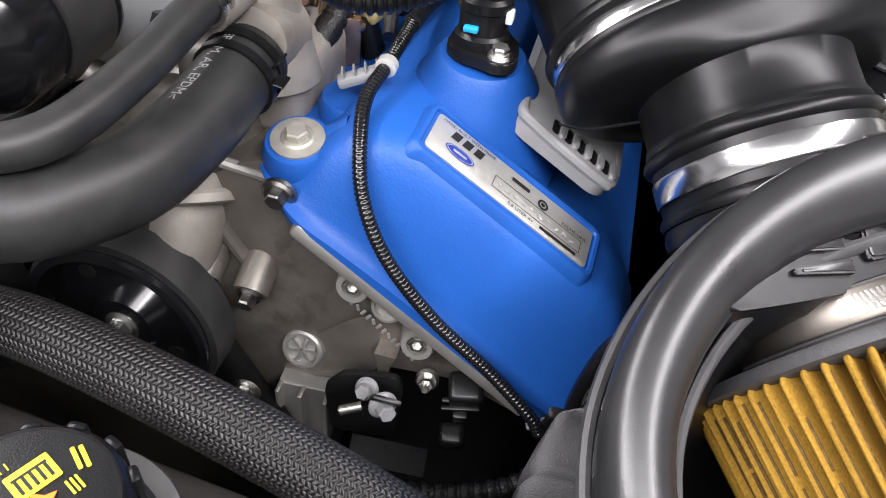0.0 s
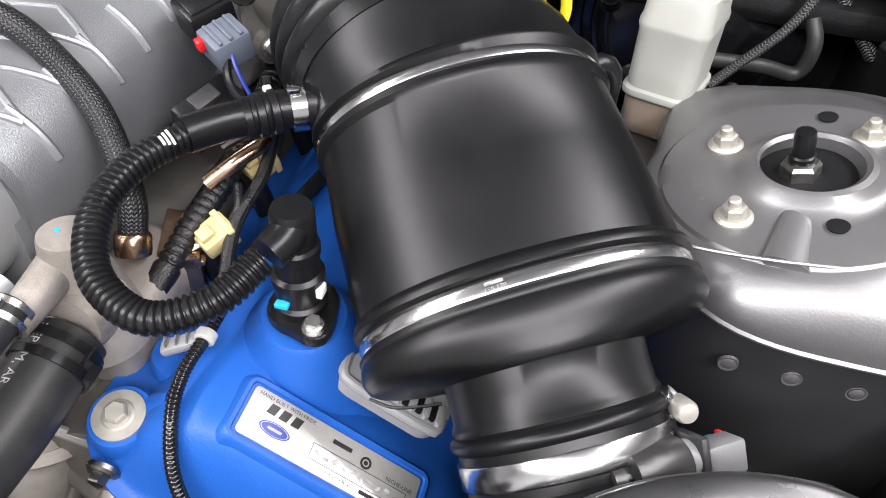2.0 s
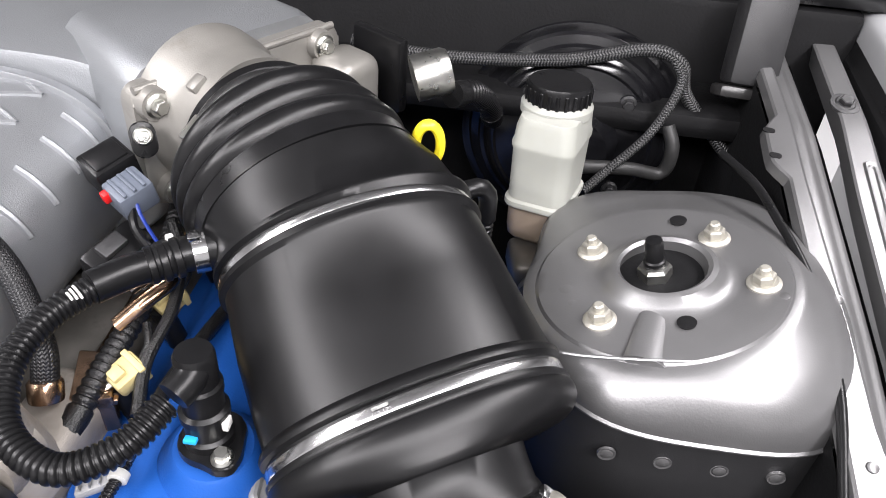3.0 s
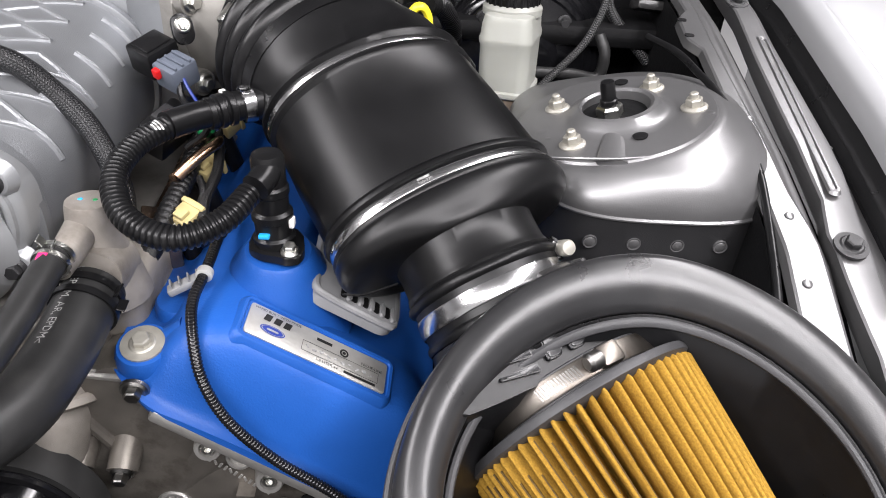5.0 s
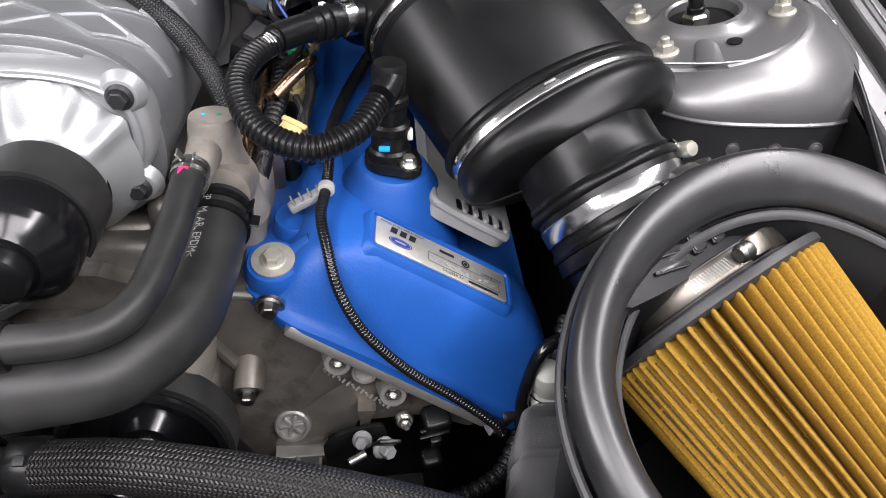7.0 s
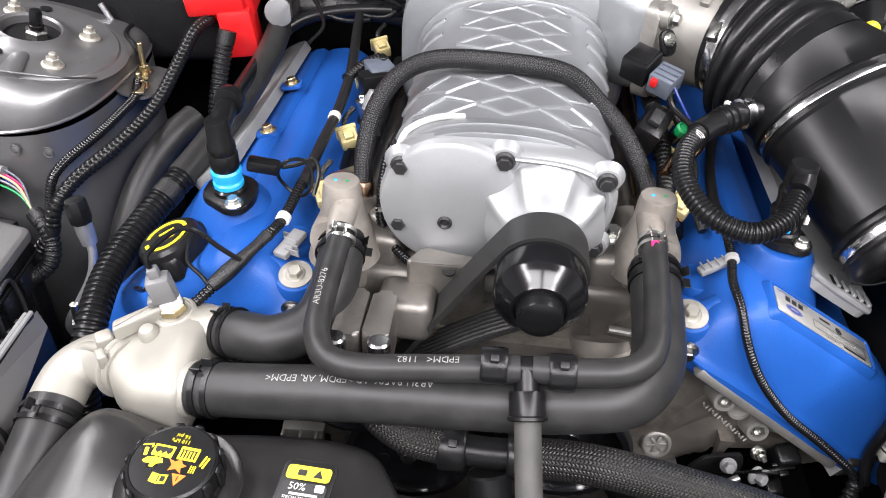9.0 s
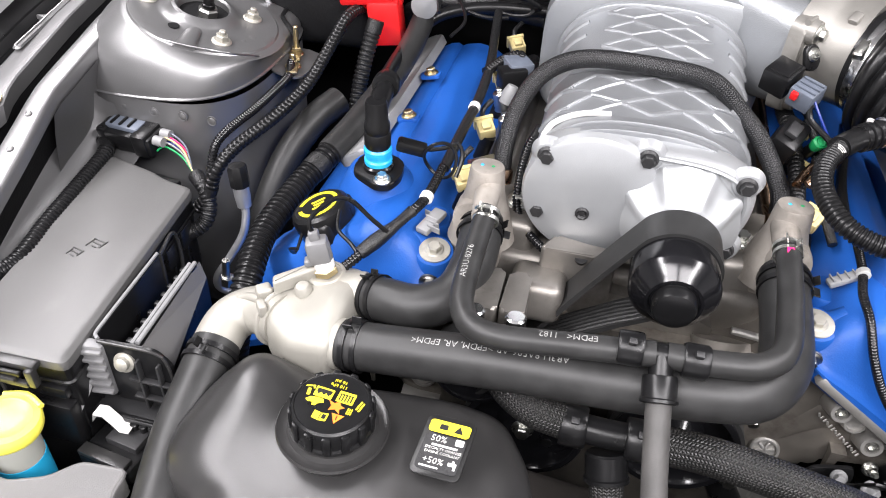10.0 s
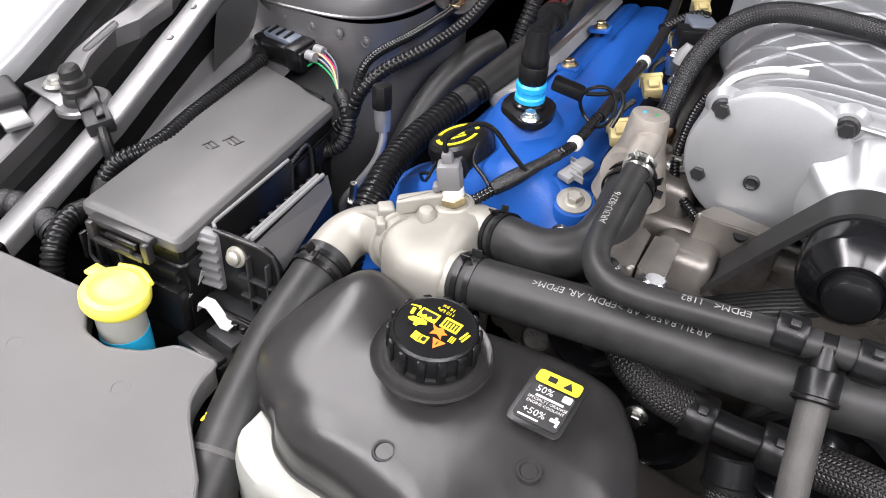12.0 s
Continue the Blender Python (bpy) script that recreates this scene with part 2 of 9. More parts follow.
def part(name, bm, material, parent=None, label="", smooth=True, angle=35):
    """Links a bmesh as one mesh object, under a thing or a part."""
    bmesh.ops.recalc_face_normals(bm, faces=bm.faces)
    me = bpy.data.meshes.new(name)
    if smooth:
        for f in bm.faces:
            f.smooth = True
        lim = radians(angle)
        for e in bm.edges:
            e.smooth = not (len(e.link_faces) == 2 and e.calc_face_angle(0) > lim)
    bm.to_mesh(me)
    bm.free()
    me.materials.append(material)
    ob = new(name, me)
    if parent is not None:
        ob.parent = parent
        ob.matrix_parent_inverse = parent.matrix_basis.inverted()
    if label:
        tagged(ob, label)
    return ob


def thing(name, label, category, at=(0, 0, 0), group="", kind=""):
    o = new(name)
    o.location = at
    o.empty_display_size = 0.02
    o.matrix_basis = Matrix.Translation(vec(at))
    return tagged(o, label, category, group, kind)


def add_box(bm, size, m=None, bevel=0.0, seg=2, taper=1.0):
    g = bmesh.ops.create_cube(bm, size=1.0)
    for v in g["verts"]:
        k = taper if v.co.z > 0 else 1.0
        v.co = vec(v.co.x * size[0] * k, v.co.y * size[1] * k, v.co.z * size[2])
    vs = g["verts"]
    if bevel:
        es = list({e for v in vs for e in v.link_edges})
        r = bmesh.ops.bevel(bm, geom=es, offset=bevel, segments=seg, affect="EDGES", profile=0.5)
        vs = list({v for f in r["faces"] for v in f.verts} | {v for v in vs if v.is_valid})
    if m is not None:
        bmesh.ops.transform(bm, matrix=m, verts=vs)
    return vs


def box_bm(size, m=None, bevel=0.0, seg=2, taper=1.0):
    bm = bmesh.new()
    add_box(bm, size, m, bevel, seg, taper)
    return bm


def add_lathe(bm, prof, m=None, seg=32, sx=1.0, sy=1.0, cap=True):
    """Turns (radius, height) pairs round z."""
    rings = []
    for r, h in prof:
        rings.append([bm.verts.new((r * sx * math.cos(2 * math.pi * i / seg), r * sy * math.sin(2 * math.pi * i / seg), h)) for i in range(seg)])
    for a, b in zip(rings, rings[1:]):
        for i in range(seg):
            bm.faces.new((a[i], a[(i + 1) % seg], b[(i + 1) % seg], b[i]))
    if cap:
        for rg in (rings[0], rings[-1]):
            bm.faces.new(rg)
    vs = [v for r in rings for v in r]
    if m is not None:
        for v in vs:
            v.co = m @ v.co
    return vs


def lathe_bm(prof, m=None, seg=32, sx=1.0, sy=1.0, cap=True):
    bm = bmesh.new()
    add_lathe(bm, prof, m, seg, sx, sy, cap)
    return bm


def add_prism(bm, pts, h, m=None, bevel=0.0, seg=2):
    """A flat outline, raised by h, with its top edge rounded."""
    lo = [bm.verts.new((x, y, 0)) for x, y in pts]
    hi = [bm.verts.new((x, y, h)) for x, y in pts]
    n = len(pts)
    bm.faces.new(lo[::-1])
    top = bm.faces.new(hi)
    for i in range(n):
        bm.faces.new((lo[i], lo[(i + 1) % n], hi[(i + 1) % n], hi[i]))
    vs = lo + hi
    if bevel:
        r = bmesh.ops.bevel(bm, geom=list(top.edges), offset=bevel, segments=seg, affect="EDGES", profile=0.5)
        vs = list({v for v in lo if v.is_valid} | {v for v in hi if v.is_valid} | set(r["verts"]))
    if m is not None:
        bmesh.ops.transform(bm, matrix=m, verts=vs)
    return vs


def prism_bm(pts, h, m=None, bevel=0.0, seg=2):
    bm = bmesh.new()
    add_prism(bm, pts, h, m, bevel, seg)
    return bm


def rounded(w, h, r, n=5, cx=0.0, cy=0.0):
    out = []
    for sx, sy, a0 in ((1, 1, 0), (-1, 1, 90), (-1, -1, 180), (1, -1, 270)):
        for i in range(n + 1):
            a = radians(a0 + 90 * i / n)
            out.append((cx + sx * (w / 2 - r) + r * math.cos(a), cy + sy * (h / 2 - r) + r * math.sin(a)))
    return out


def round_corners(pts, r, n=4):
    """Rounds the corners of an outline."""
    out = []
    k = len(pts)
    for i in range(k):
        p0, p, p1 = vec(*pts[i - 1], 0), vec(*pts[i], 0), vec(*pts[(i + 1) % k], 0)
        a, b = (p0 - p), (p1 - p)
        q = min(r, a.length * 0.45, b.length * 0.45)
        s, e = p + a.normalized() * q, p + b.normalized() * q
        for j in range(n + 1):
            t = j / n
            c = s * (1 - t) ** 2 + p * 2 * t * (1 - t) + e * t * t
            out.append((c.x, c.y))
    return out


def spline(pts, step):
    """Points at even steps on a smooth line through pts."""
    P = [vec(p) for p in pts]
    P = [P[0] * 2 - P[1]] + P + [P[-1] * 2 - P[-2]]
    dense = []
    for i in range(1, len(P) - 2):
        a, b, c, d = P[i - 1:i + 3]
        for j in range(24):
            t = j / 24
            dense.append(0.5 * ((2 * b) + (c - a) * t + (2 * a - 5 * b + 4 * c - d) * t * t + (3 * b - a - 3 * c + d) * t ** 3))
    dense.append(P[-2])
    acc = [0.0]
    for a, b in zip(dense, dense[1:]):
        acc.append(acc[-1] + (b - a).length)
    total = acc[-1]
    n = max(2, round(total / step))
    out, k = [], 0
    for i in range(n + 1):
        s = total * i / n
        while k < len(acc) - 2 and acc[k + 1] < s:
            k += 1
        f = (s - acc[k]) / max(1e-9, acc[k + 1] - acc[k])
        out.append(dense[k].lerp(dense[k + 1], min(1, max(0, f))))
    return out, total


def carried_frames(path):
    fr, n = [], None
    for i, p in enumerate(path):
        t = (path[min(i + 1, len(path) - 1)] - path[max(i - 1, 0)]).normalized()
        if n is None:
            n = vec(0, 0, 1) if abs(t.z) < 0.9 else vec(0, 1, 0)
        n = (n - t * n.dot(t)).normalized()
        fr.append((p, t, n, t.cross(n)))
    return fr


def add_tube(bm, pts, r, seg=16, step=0.006, ribs=None, cap=True, flat=1.0):
    """A hose along pts; r: a radius or a function of the way (0 to 1); ribs: (pitch, depth)."""
    if ribs:
        step = ribs[0] / 6
    path, total = spline(pts, step)
    uvl = bm.loops.layers.uv.verify()
    rings, ss = [], []
    for i, (p, t, n, b) in enumerate(carried_frames(path)):
        s = total * i / (len(path) - 1)
        rad = r(s / total) if callable(r) else r
        if ribs:
            ph = (s / ribs[0]) % 1
            rad -= ribs[1] * (1.0 if 0.62 < ph < 0.95 else (0.35 if 0.5 < ph else 0.0))
        rings.append([bm.verts.new(p + n * (rad * flat * math.cos(2 * math.pi * k / seg)) + b * (rad * math.sin(2 * math.pi * k / seg))) for k in range(seg)])
        ss.append(s)
    for j in range(len(rings) - 1):
        for k in range(seg):
            f = bm.faces.new((rings[j][k], rings[j][(k + 1) % seg], rings[j + 1][(k + 1) % seg], rings[j + 1][k]))
            for lp, (u, v) in zip(f.loops, ((k, ss[j]), (k + 1, ss[j]), (k + 1, ss[j + 1]), (k, ss[j + 1]))):
                lp[uvl].uv = (u / seg, v)
    if cap:
        bm.faces.new(rings[0])
        bm.faces.new(rings[-1])
    return total


def tube_bm(pts, r, **k):
    bm = bmesh.new()
    add_tube(bm, pts, r, **k)
    return bm


def add_loft(bm, loops, cap=True, closed=True):
    rings = [[bm.verts.new(p) for p in lp] for lp in loops]
    for a, b in zip(rings, rings[1:]):
        n = len(a)
        for i in range(n if closed else n - 1):
            bm.faces.new((a[i], a[(i + 1) % n], b[(i + 1) % n], b[i]))
    if cap and closed:
        bm.faces.new(rings[0])
        bm.faces.new(rings[-1])
    return rings


def loft_bm(loops, cap=True, closed=True):
    bm = bmesh.new()
    add_loft(bm, loops, cap, closed)
    return bm


def add_hex(bm, af, h, m, dome=0.0, z0=0.0):
    r = af / math.sqrt(3)
    prof = [(r * 0.97, z0), (r, z0 + h * 0.1), (r, z0 + h * 0.85), (r * 0.86, z0 + h)]
    add_lathe(bm, prof, m, 6)


def bolt(parent, p, n, af=0.010, h=0.006, flange=0.009, material=None, name="bolt", washer=0.0, stud=0.0):
    bm = bmesh.new()
    m = axes_at(p, n)
    if washer:
        add_lathe(bm, [(washer, -0.001), (washer, 0.0015), (washer * 0.55, 0.002)], m, 28)
    if flange:
        add_lathe(bm, [(flange, 0), (flange, 0.0012), (flange * 0.8, 0.003)], m, 24)
    add_hex(bm, af, h, m, z0=0.0015)
    if stud:
        add_lathe(bm, [(af * 0.3, 0), (af * 0.3, h + stud), (af * 0.22, h + stud + 0.001)], m, 14)
    return part(name, bm, material or ZINC, parent, angle=25)


def band(parent, c, axis, a, b, major, width, material, name="clamp", t=0.0012, seg=56, span=None):
    """A flat metal band round an oval."""
    m = axes_at(c, axis, major)
    bm = bmesh.new()
    prof = [(-width / 2, 0.0), (-width / 2, t), (-width / 2 + 0.001, t * 1.4), (width / 2 - 0.001, t * 1.4), (width / 2, t), (width / 2, 0.0)]
    loops = []
    for h, e in prof:
        loops.append([m @ vec((a + e) * math.cos(2 * math.pi * i / seg), (b + e) * math.sin(2 * math.pi * i / seg), h) for i in range(seg)])
    add_loft(bm, loops, cap=False)
    return part(name, bm, material, parent)


def text_bm(body, size, m=None, align="CENTER", depth=0.0):
    """Letters as a flat mesh in the xy plane."""
    cu = bpy.data.curves.new("letters", "FONT")
    cu.body, cu.size, cu.align_x, cu.align_y, cu.extrude = body, size, align, "CENTER", depth
    cu.resolution_u = 2
    ob = new("letters", cu)
    bpy.context.view_layer.update()
    me = bpy.data.meshes.new_from_object(ob.evaluated_get(bpy.context.evaluated_depsgraph_get()))
    bm = bmesh.new()
    bm.from_mesh(me)
    bpy.data.objects.remove(ob)
    bpy.data.curves.remove(cu)
    bpy.data.meshes.remove(me)
    if m is not None:
        bmesh.ops.transform(bm, matrix=m, verts=bm.verts)
    return bm


def on_hose(bm, pts, r, s0, turn, flip=1):
    """Lays flat letters on a hose: x along it from s0, y round it at the angle turn (degrees)."""
    path, total = spline(pts, 0.002)
    fr = carried_frames(path)
    bmesh.ops.subdivide_edges(bm, edges=[e for e in bm.edges if e.calc_length() > 0.004], cuts=2)
    for v in bm.verts:
        s = min(max(s0 + flip * v.co.x, 0), total) / total * (len(fr) - 1)
        i = min(int(s), len(fr) - 2)
        p = fr[i][0].lerp(fr[i + 1][0], s - i)
        _, t, n, b = fr[i]
        a = radians(turn) - flip * v.co.y / r
        v.co = p + (n * math.cos(a) + b * math.sin(a)) * (r + 0.0004)
    return bm


def oval(c, axis, a, b, major, n=48, power=2.0):
    m = axes_at(c, axis, major)
    out = []
    for i in range(n):
        t = 2 * math.pi * i / n
        ct, st = math.cos(t), math.sin(t)
        out.append(m @ vec(a * math.copysign(abs(ct) ** (2 / power), ct), b * math.copysign(abs(st) ** (2 / power), st), 0))
    return out


def hose_clip(parent, p, axis, r, w=0.014, material=None, ears=(0, 0, 1)):
    """A spring clamp with its two raised ears."""
    a = vec(axis).normalized()
    m = axes_at(p, a, ears)
    bm = bmesh.new()
    for dz in (-w * 0.32, w * 0.32):
        add_lathe(bm, [(r, dz - w * 0.14), (r + 0.0016, dz - w * 0.14), (r + 0.0016, dz + w * 0.14), (r, dz + w * 0.14)], m, 36, cap=False)
    for dx, dz in ((0.004, -w * 0.3), (-0.004, w * 0.3)):
        add_box(bm, (0.006, 0.0014, w * 0.55), m @ pose(r + 0.004, dx * 1.1, dz * 0.5, 0, 0, 25 if dx > 0 else -25), 0.0004, 1)
    return part("spring_clamp", bm, material or PLASTIC, parent)

# ---- setting ----
def plain(name, size, at, material, label):
    o = part(name, box_bm(size, pose(*at)), material, None, smooth=False)
    return tagged(o, label, "wall" if "wall" in name else name.split("_")[0], kind="structure")


plain("floor", (9, 9, 0.1), (0, 0.5, -0.55), FLOOR, "bright white showroom floor under the car")
plain("ceiling", (9, 9, 0.1), (0, 0.5, 2.65), WALLW, "plain light grey showroom ceiling with lamps")
plain("wall_north", (9, 0.1, 3.1), (0, 5.05, 1.05), WALLW, "plain light grey showroom wall")
plain("wall_south", (9, 0.1, 3.1), (0, -4.05, 1.05), WHITEW, "plain white showroom wall")
plain("wall_east", (0.1, 9, 3.1), (4.55, 0.5, 1.05), WALLW, "plain light grey showroom wall")
plain("wall_west", (0.1, 9, 3.1), (-4.55, 0.5, 1.05), WALLW, "plain light grey showroom wall")


def interp(x, tab):
    for (a, u), (b, v) in zip(tab, tab[1:]):
        if x <= b:
            return u + (v - u) * max(0, (x - a)) / (b - a)
    return tab[-1][1]


RAIL_Z = [(-0.6, 0.12), (0.0, 0.22), (0.24, 0.312), (0.396, 0.388), (0.524, 0.418), (0.757, 0.458), (1.1, 0.485)]


def rail_x(y):
    return 0.03 * (y - 0.4)


def strip(name, prof, s, material, y0=-0.45, y1=1.05, n=46, parent=None, label="", wob=0.0):
    """A pressing that runs along the bay: prof gives (outward, up) from the rail's inner edge."""
    loops = []
    for i in range(n + 1):
        y = y0 + (y1 - y0) * i / n
        z, x = interp(y, RAIL_Z), rail_x(y)
        loops.append([vec(s * (x + a + wob * (math.sin(y * 23 + a * 60) + 0.5 * math.sin(y * 61 + a * 130))), y, z + b + wob * math.sin(y * 31)) for a, b in prof])
    return part(name, loft_bm(loops, closed=False), material, parent, label, angle=28)


def smoothed(pts, n=3):
    """A polyline with its corners cut."""
    for _ in range(n):
        q = [pts[0]]
        for a, b in zip(pts, pts[1:]):
            q += [(a[0] * 0.75 + b[0] * 0.25, a[1] * 0.75 + b[1] * 0.25), (a[0] * 0.25 + b[0] * 0.75, a[1] * 0.25 + b[1] * 0.75)]
        pts = q + [pts[-1]]
    return pts


RAIL_IN = {-1: [(-0.1, 0.675), (0.20, 0.676), (0.262, 0.680), (0.287, 0.689), (0.327, 0.686), (0.334, 0.671), (0.352, 0.665), (0.377, 0.655), (0.413, 0.662), (0.55, 0.670), (1.05, 0.690)],
           1: [(-0.1, 0.672), (0.325, 0.675), (0.345, 0.671), (0.387, 0.666), (0.416, 0.665), (0.451, 0.674), (0.546, 0.678), (0.666, 0.686), (0.768, 0.696), (1.05, 0.715)]}
RAIL_OUT = {-1: [(-0.1, 0.698), (0.20, 0.700), (0.250, 0.706), (0.274, 0.7155), (0.331, 0.702), (0.356, 0.690), (0.404, 0.692), (0.55, 0.700), (1.05, 0.722)],
            1: [(-0.1, 0.698), (0.30, 0.700), (0.387, 0.694), (0.432, 0.699), (0.484, 0.707), (0.586, 0.711), (0.689, 0.715), (0.79, 0.722), (1.05, 0.738)]}
# inner edge of the flange, its outer edge, the slotted rail, the step, the fender's edge
for s, A0, A1, B0, B1, G0, F0 in ((1, 0.627, 0.650, 0.676, 0.696, 0.717, 0.735), (-1, 0.607, 0.636, 0.674, 0.700, 0.716, 0.742)):
    ap = thing("inner_fender", "dark grey painted inner fender panel with pressed rail and bolts", "fender", (s * 0.65, 0.3, 0.1), "inner fenders")
    if s > 0:
        strip("apron", [(A0 - 0.008, -0.60), (A0 - 0.006, -0.10), (A0 - 0.002, -0.012)], s, SEAL_GAP, y0=0.36, parent=ap, label="black inner wall")
        loops = []
        for i in range(81):
            y = 0.318 + 0.732 * i / 80
            z, x = interp(y, RAIL_Z), rail_x(y)
            w = interp(y, [(0.30, 0.034), (0.416, 0.029), (0.457, 0.023), (0.554, 0.019), (0.68, 0.015), (1.1, 0.013)])
            lug = 0.012 * max(0.0, 1 - abs((y - 0.716) / 0.036) ** 6) if abs(y - 0.716) < 0.036 else 0.0
            loops.append([vec(x + A0 + a, y, z + b) for a, b in ((-0.002 - lug, -0.008), (-lug, 0.0), (0.002 - lug, 0.0015), (w - 0.004, 0.002), (w - 0.001, 0.0), (w, -0.006), (w + 0.001, -0.030))])
        part("flange", loft_bm(loops, closed=False), PAINT, ap, angle=28)
        for y in (0.733, 0.700):
            # Raised black patch coloured as the shade inside a hole.
            part("flange_hole", prism_bm(rounded(0.010, 0.0065, 0.003, 4), 0.0008, pose(0.628, y, interp(y, RAIL_Z) + 0.0014, 10, 0, -12)), SEAL_GAP, ap)
        strip("web", smoothed([(A1 - 0.006, -0.006), (A1 + 0.002, -0.006), (A1 + 0.008, -0.011), (A1 + 0.013, -0.011), (A1 + 0.018, -0.016), (A1 + 0.020, -0.05)], 1), s, PAINT, y0=0.335, parent=ap)
    else:
        strip("apron", [(A0 + 0.030, -0.60), (A0 + 0.030, -0.10), (A0 + 0.006, -0.024), (A0 - 0.002, -0.012)], s, SEAL_GAP, y0=-0.2, parent=ap, label="black inner wall")
        strip("apron_rear", smoothed([(A0 + 0.022, -0.30), (A0 + 0.018, -0.13), (A0 + 0.006, -0.05), (A0 - 0.004, -0.012)], 2), s, PAINT, y0=0.385, parent=ap, label="grey painted inner wall")
        strip("flange", smoothed([(A0 - 0.002, -0.014), (A0, 0.0), (A0 + 0.004, 0.002), (A1 - 0.006, 0.003), (A1 - 0.002, -0.001), (A1, -0.010), (A1 + 0.001, -0.026)], 2), s, PAINT, y0=0.09, parent=ap, wob=0.0006)
        strip("web", smoothed([(A1 - 0.002, -0.012), (A1 + 0.006, -0.016), (A1 + 0.016, -0.026), (A1 + 0.024, -0.046), (A1 + 0.028, -0.07)], 2), s, PAINT, y0=0.05, parent=ap)
    # the rail changes its width along the bay
    loops = []
    for i in range(61):
        y = -0.10 + 1.15 * i / 60 if i < 12 or i > 50 else 0.118 + 0.74 * (i - 11) / 40
        if s > 0 and y < 0.29:
            continue
        xi, xo, z = interp(y, RAIL_IN[s]), interp(y, RAIL_OUT[s]), interp(y, RAIL_Z)
        d, g = xo - xi, G0 + rail_x(y)
        prof = [(xi + 0.004, -0.022), (xi + 0.001, -0.004), (xi, 0.0), (xi + 0.002, 0.0012), (xi + 0.15 * d, 0.0012), (xi + 0.82 * d, 0.0018), (xi + 0.94 * d, 0.0004), (xo, -0.005), (xo + 0.35 * (g + 0.012 - xo), -0.019), (g + 0.008, -0.026), (g + 0.012, -0.030)]
        loops.append([vec(s * x, y, z + b) for x, b in prof])
    part("rail", loft_bm(loops, closed=False), PAINT, ap, angle=24)
    # Black sheet puts the shade of the void under the rail into colour.
    strip("channel", [(A1 - 0.001, -0.024), (A1 + 0.002, -0.075), (B0 - 0.004, -0.080), (B0 - 0.001, -0.024)], s, SEAL_GAP, y0=-0.1, parent=ap, label="channel between flange and rail, its shade coloured black")
    strip("gutter", [(G0, -0.036)] + [(G0 + (F0 - G0) * k / 12, -0.030 + 0.045 * (k / 12) ** 2 + 0.003 * (k % 3 == 1)) for k in range(13)], s, PLASTIC, parent=ap, label="black ridged rubber gutter")
    for x, y in ((0.6775, 0.400), (0.704, 0.786)) if s > 0 else ((0.671, 0.377),):
        bolt(ap, (s * x, y, interp(y, RAIL_Z) + 0.003), (0, -0.3, 1), 0.011, 0.006, 0.010, DARKP if s > 0 else BRASS, washer=0.013)
    for y in (0.529, 0.634, 0.740):
        bm = bmesh.new()
        add_prism(bm, [(-0.007, -0.007), (0.009, 0.0), (-0.007, 0.007)], 0.006, pose(s * (B1 + 0.007 + rail_x(y)), y, interp(y, RAIL_Z) - 0.012, 0, 0, 0 if s > 0 else 180), 0.002)
        part("notch", bm, PAINT, ap)
    for y, ln in ((0.5785, 0.254),) if s > 0 else ((0.585, 0.27), (0.307, 0.046)):
        m = pose(s * ((B0 + B1) / 2 + rail_x(y)), y, interp(y, RAIL_Z) + 0.0015, 10 if y > 0.4 else 25, 0, -1.7 * s)
        if s < 0 and y < 0.4:
            m = pose(-0.6945, y, interp(y, RAIL_Z) + 0.0028, 26, 0, -13)
        if s > 0:
            m = pose(0.6948, y, interp(y, RAIL_Z) + 0.0020, 10, 0, -4.5)
        part("slot_bead", loft_bm([[m @ vec(x * k, yy * (1 - (1 - k) * 0.08), z) for x, yy in rounded(0.0085, ln, 0.0040, 5)] for k, z in ((1.25, -0.001), (1.0, 0.0012), (0.7, 0.001), (0.55, -0.0008))]), PAINT, ap)
    for y in (0.25, 0.29, 0.33, 0.37, 0.43, 0.55):
        part("spot_weld", lathe_bm([(0.0040, -0.001), (0.0036, 0.0003), (0.0026, -0.0003), (0.001, -0.0004)], axes_at((s * ((A0 + A1) / 2 + 0.003 * math.sin(y * 50) + rail_x(y)), y, interp(y, RAIL_Z) + 0.0027), (0, -0.4, 1)), 16), PAINT, ap)
    fe = strip("fender", smoothed([(F0, -0.03), (F0 + 0.001, 0.022), (F0 + 0.005, 0.030), (F0 + 0.04, 0.040), (F0 + 0.13, 0.036), (F0 + 0.22, -0.02), (F0 + 0.26, -0.2), (F0 + 0.26, -0.7)], 3), s, BODY, y0=-0.5, y1=1.4)
    strip("rolled_lip", smoothed([(F0 - 0.0015, -0.01), (F0 - 0.0025, 0.020), (F0 + 0.003, 0.0325), (F0 + 0.020, 0.0385), (F0 + 0.022, 0.034)], 2), s, BODY, y0=-0.5, y1=1.4, parent=fe)
    tagged(fe, "silver painted front fender with a rolled inner edge", "fender", "front fenders")


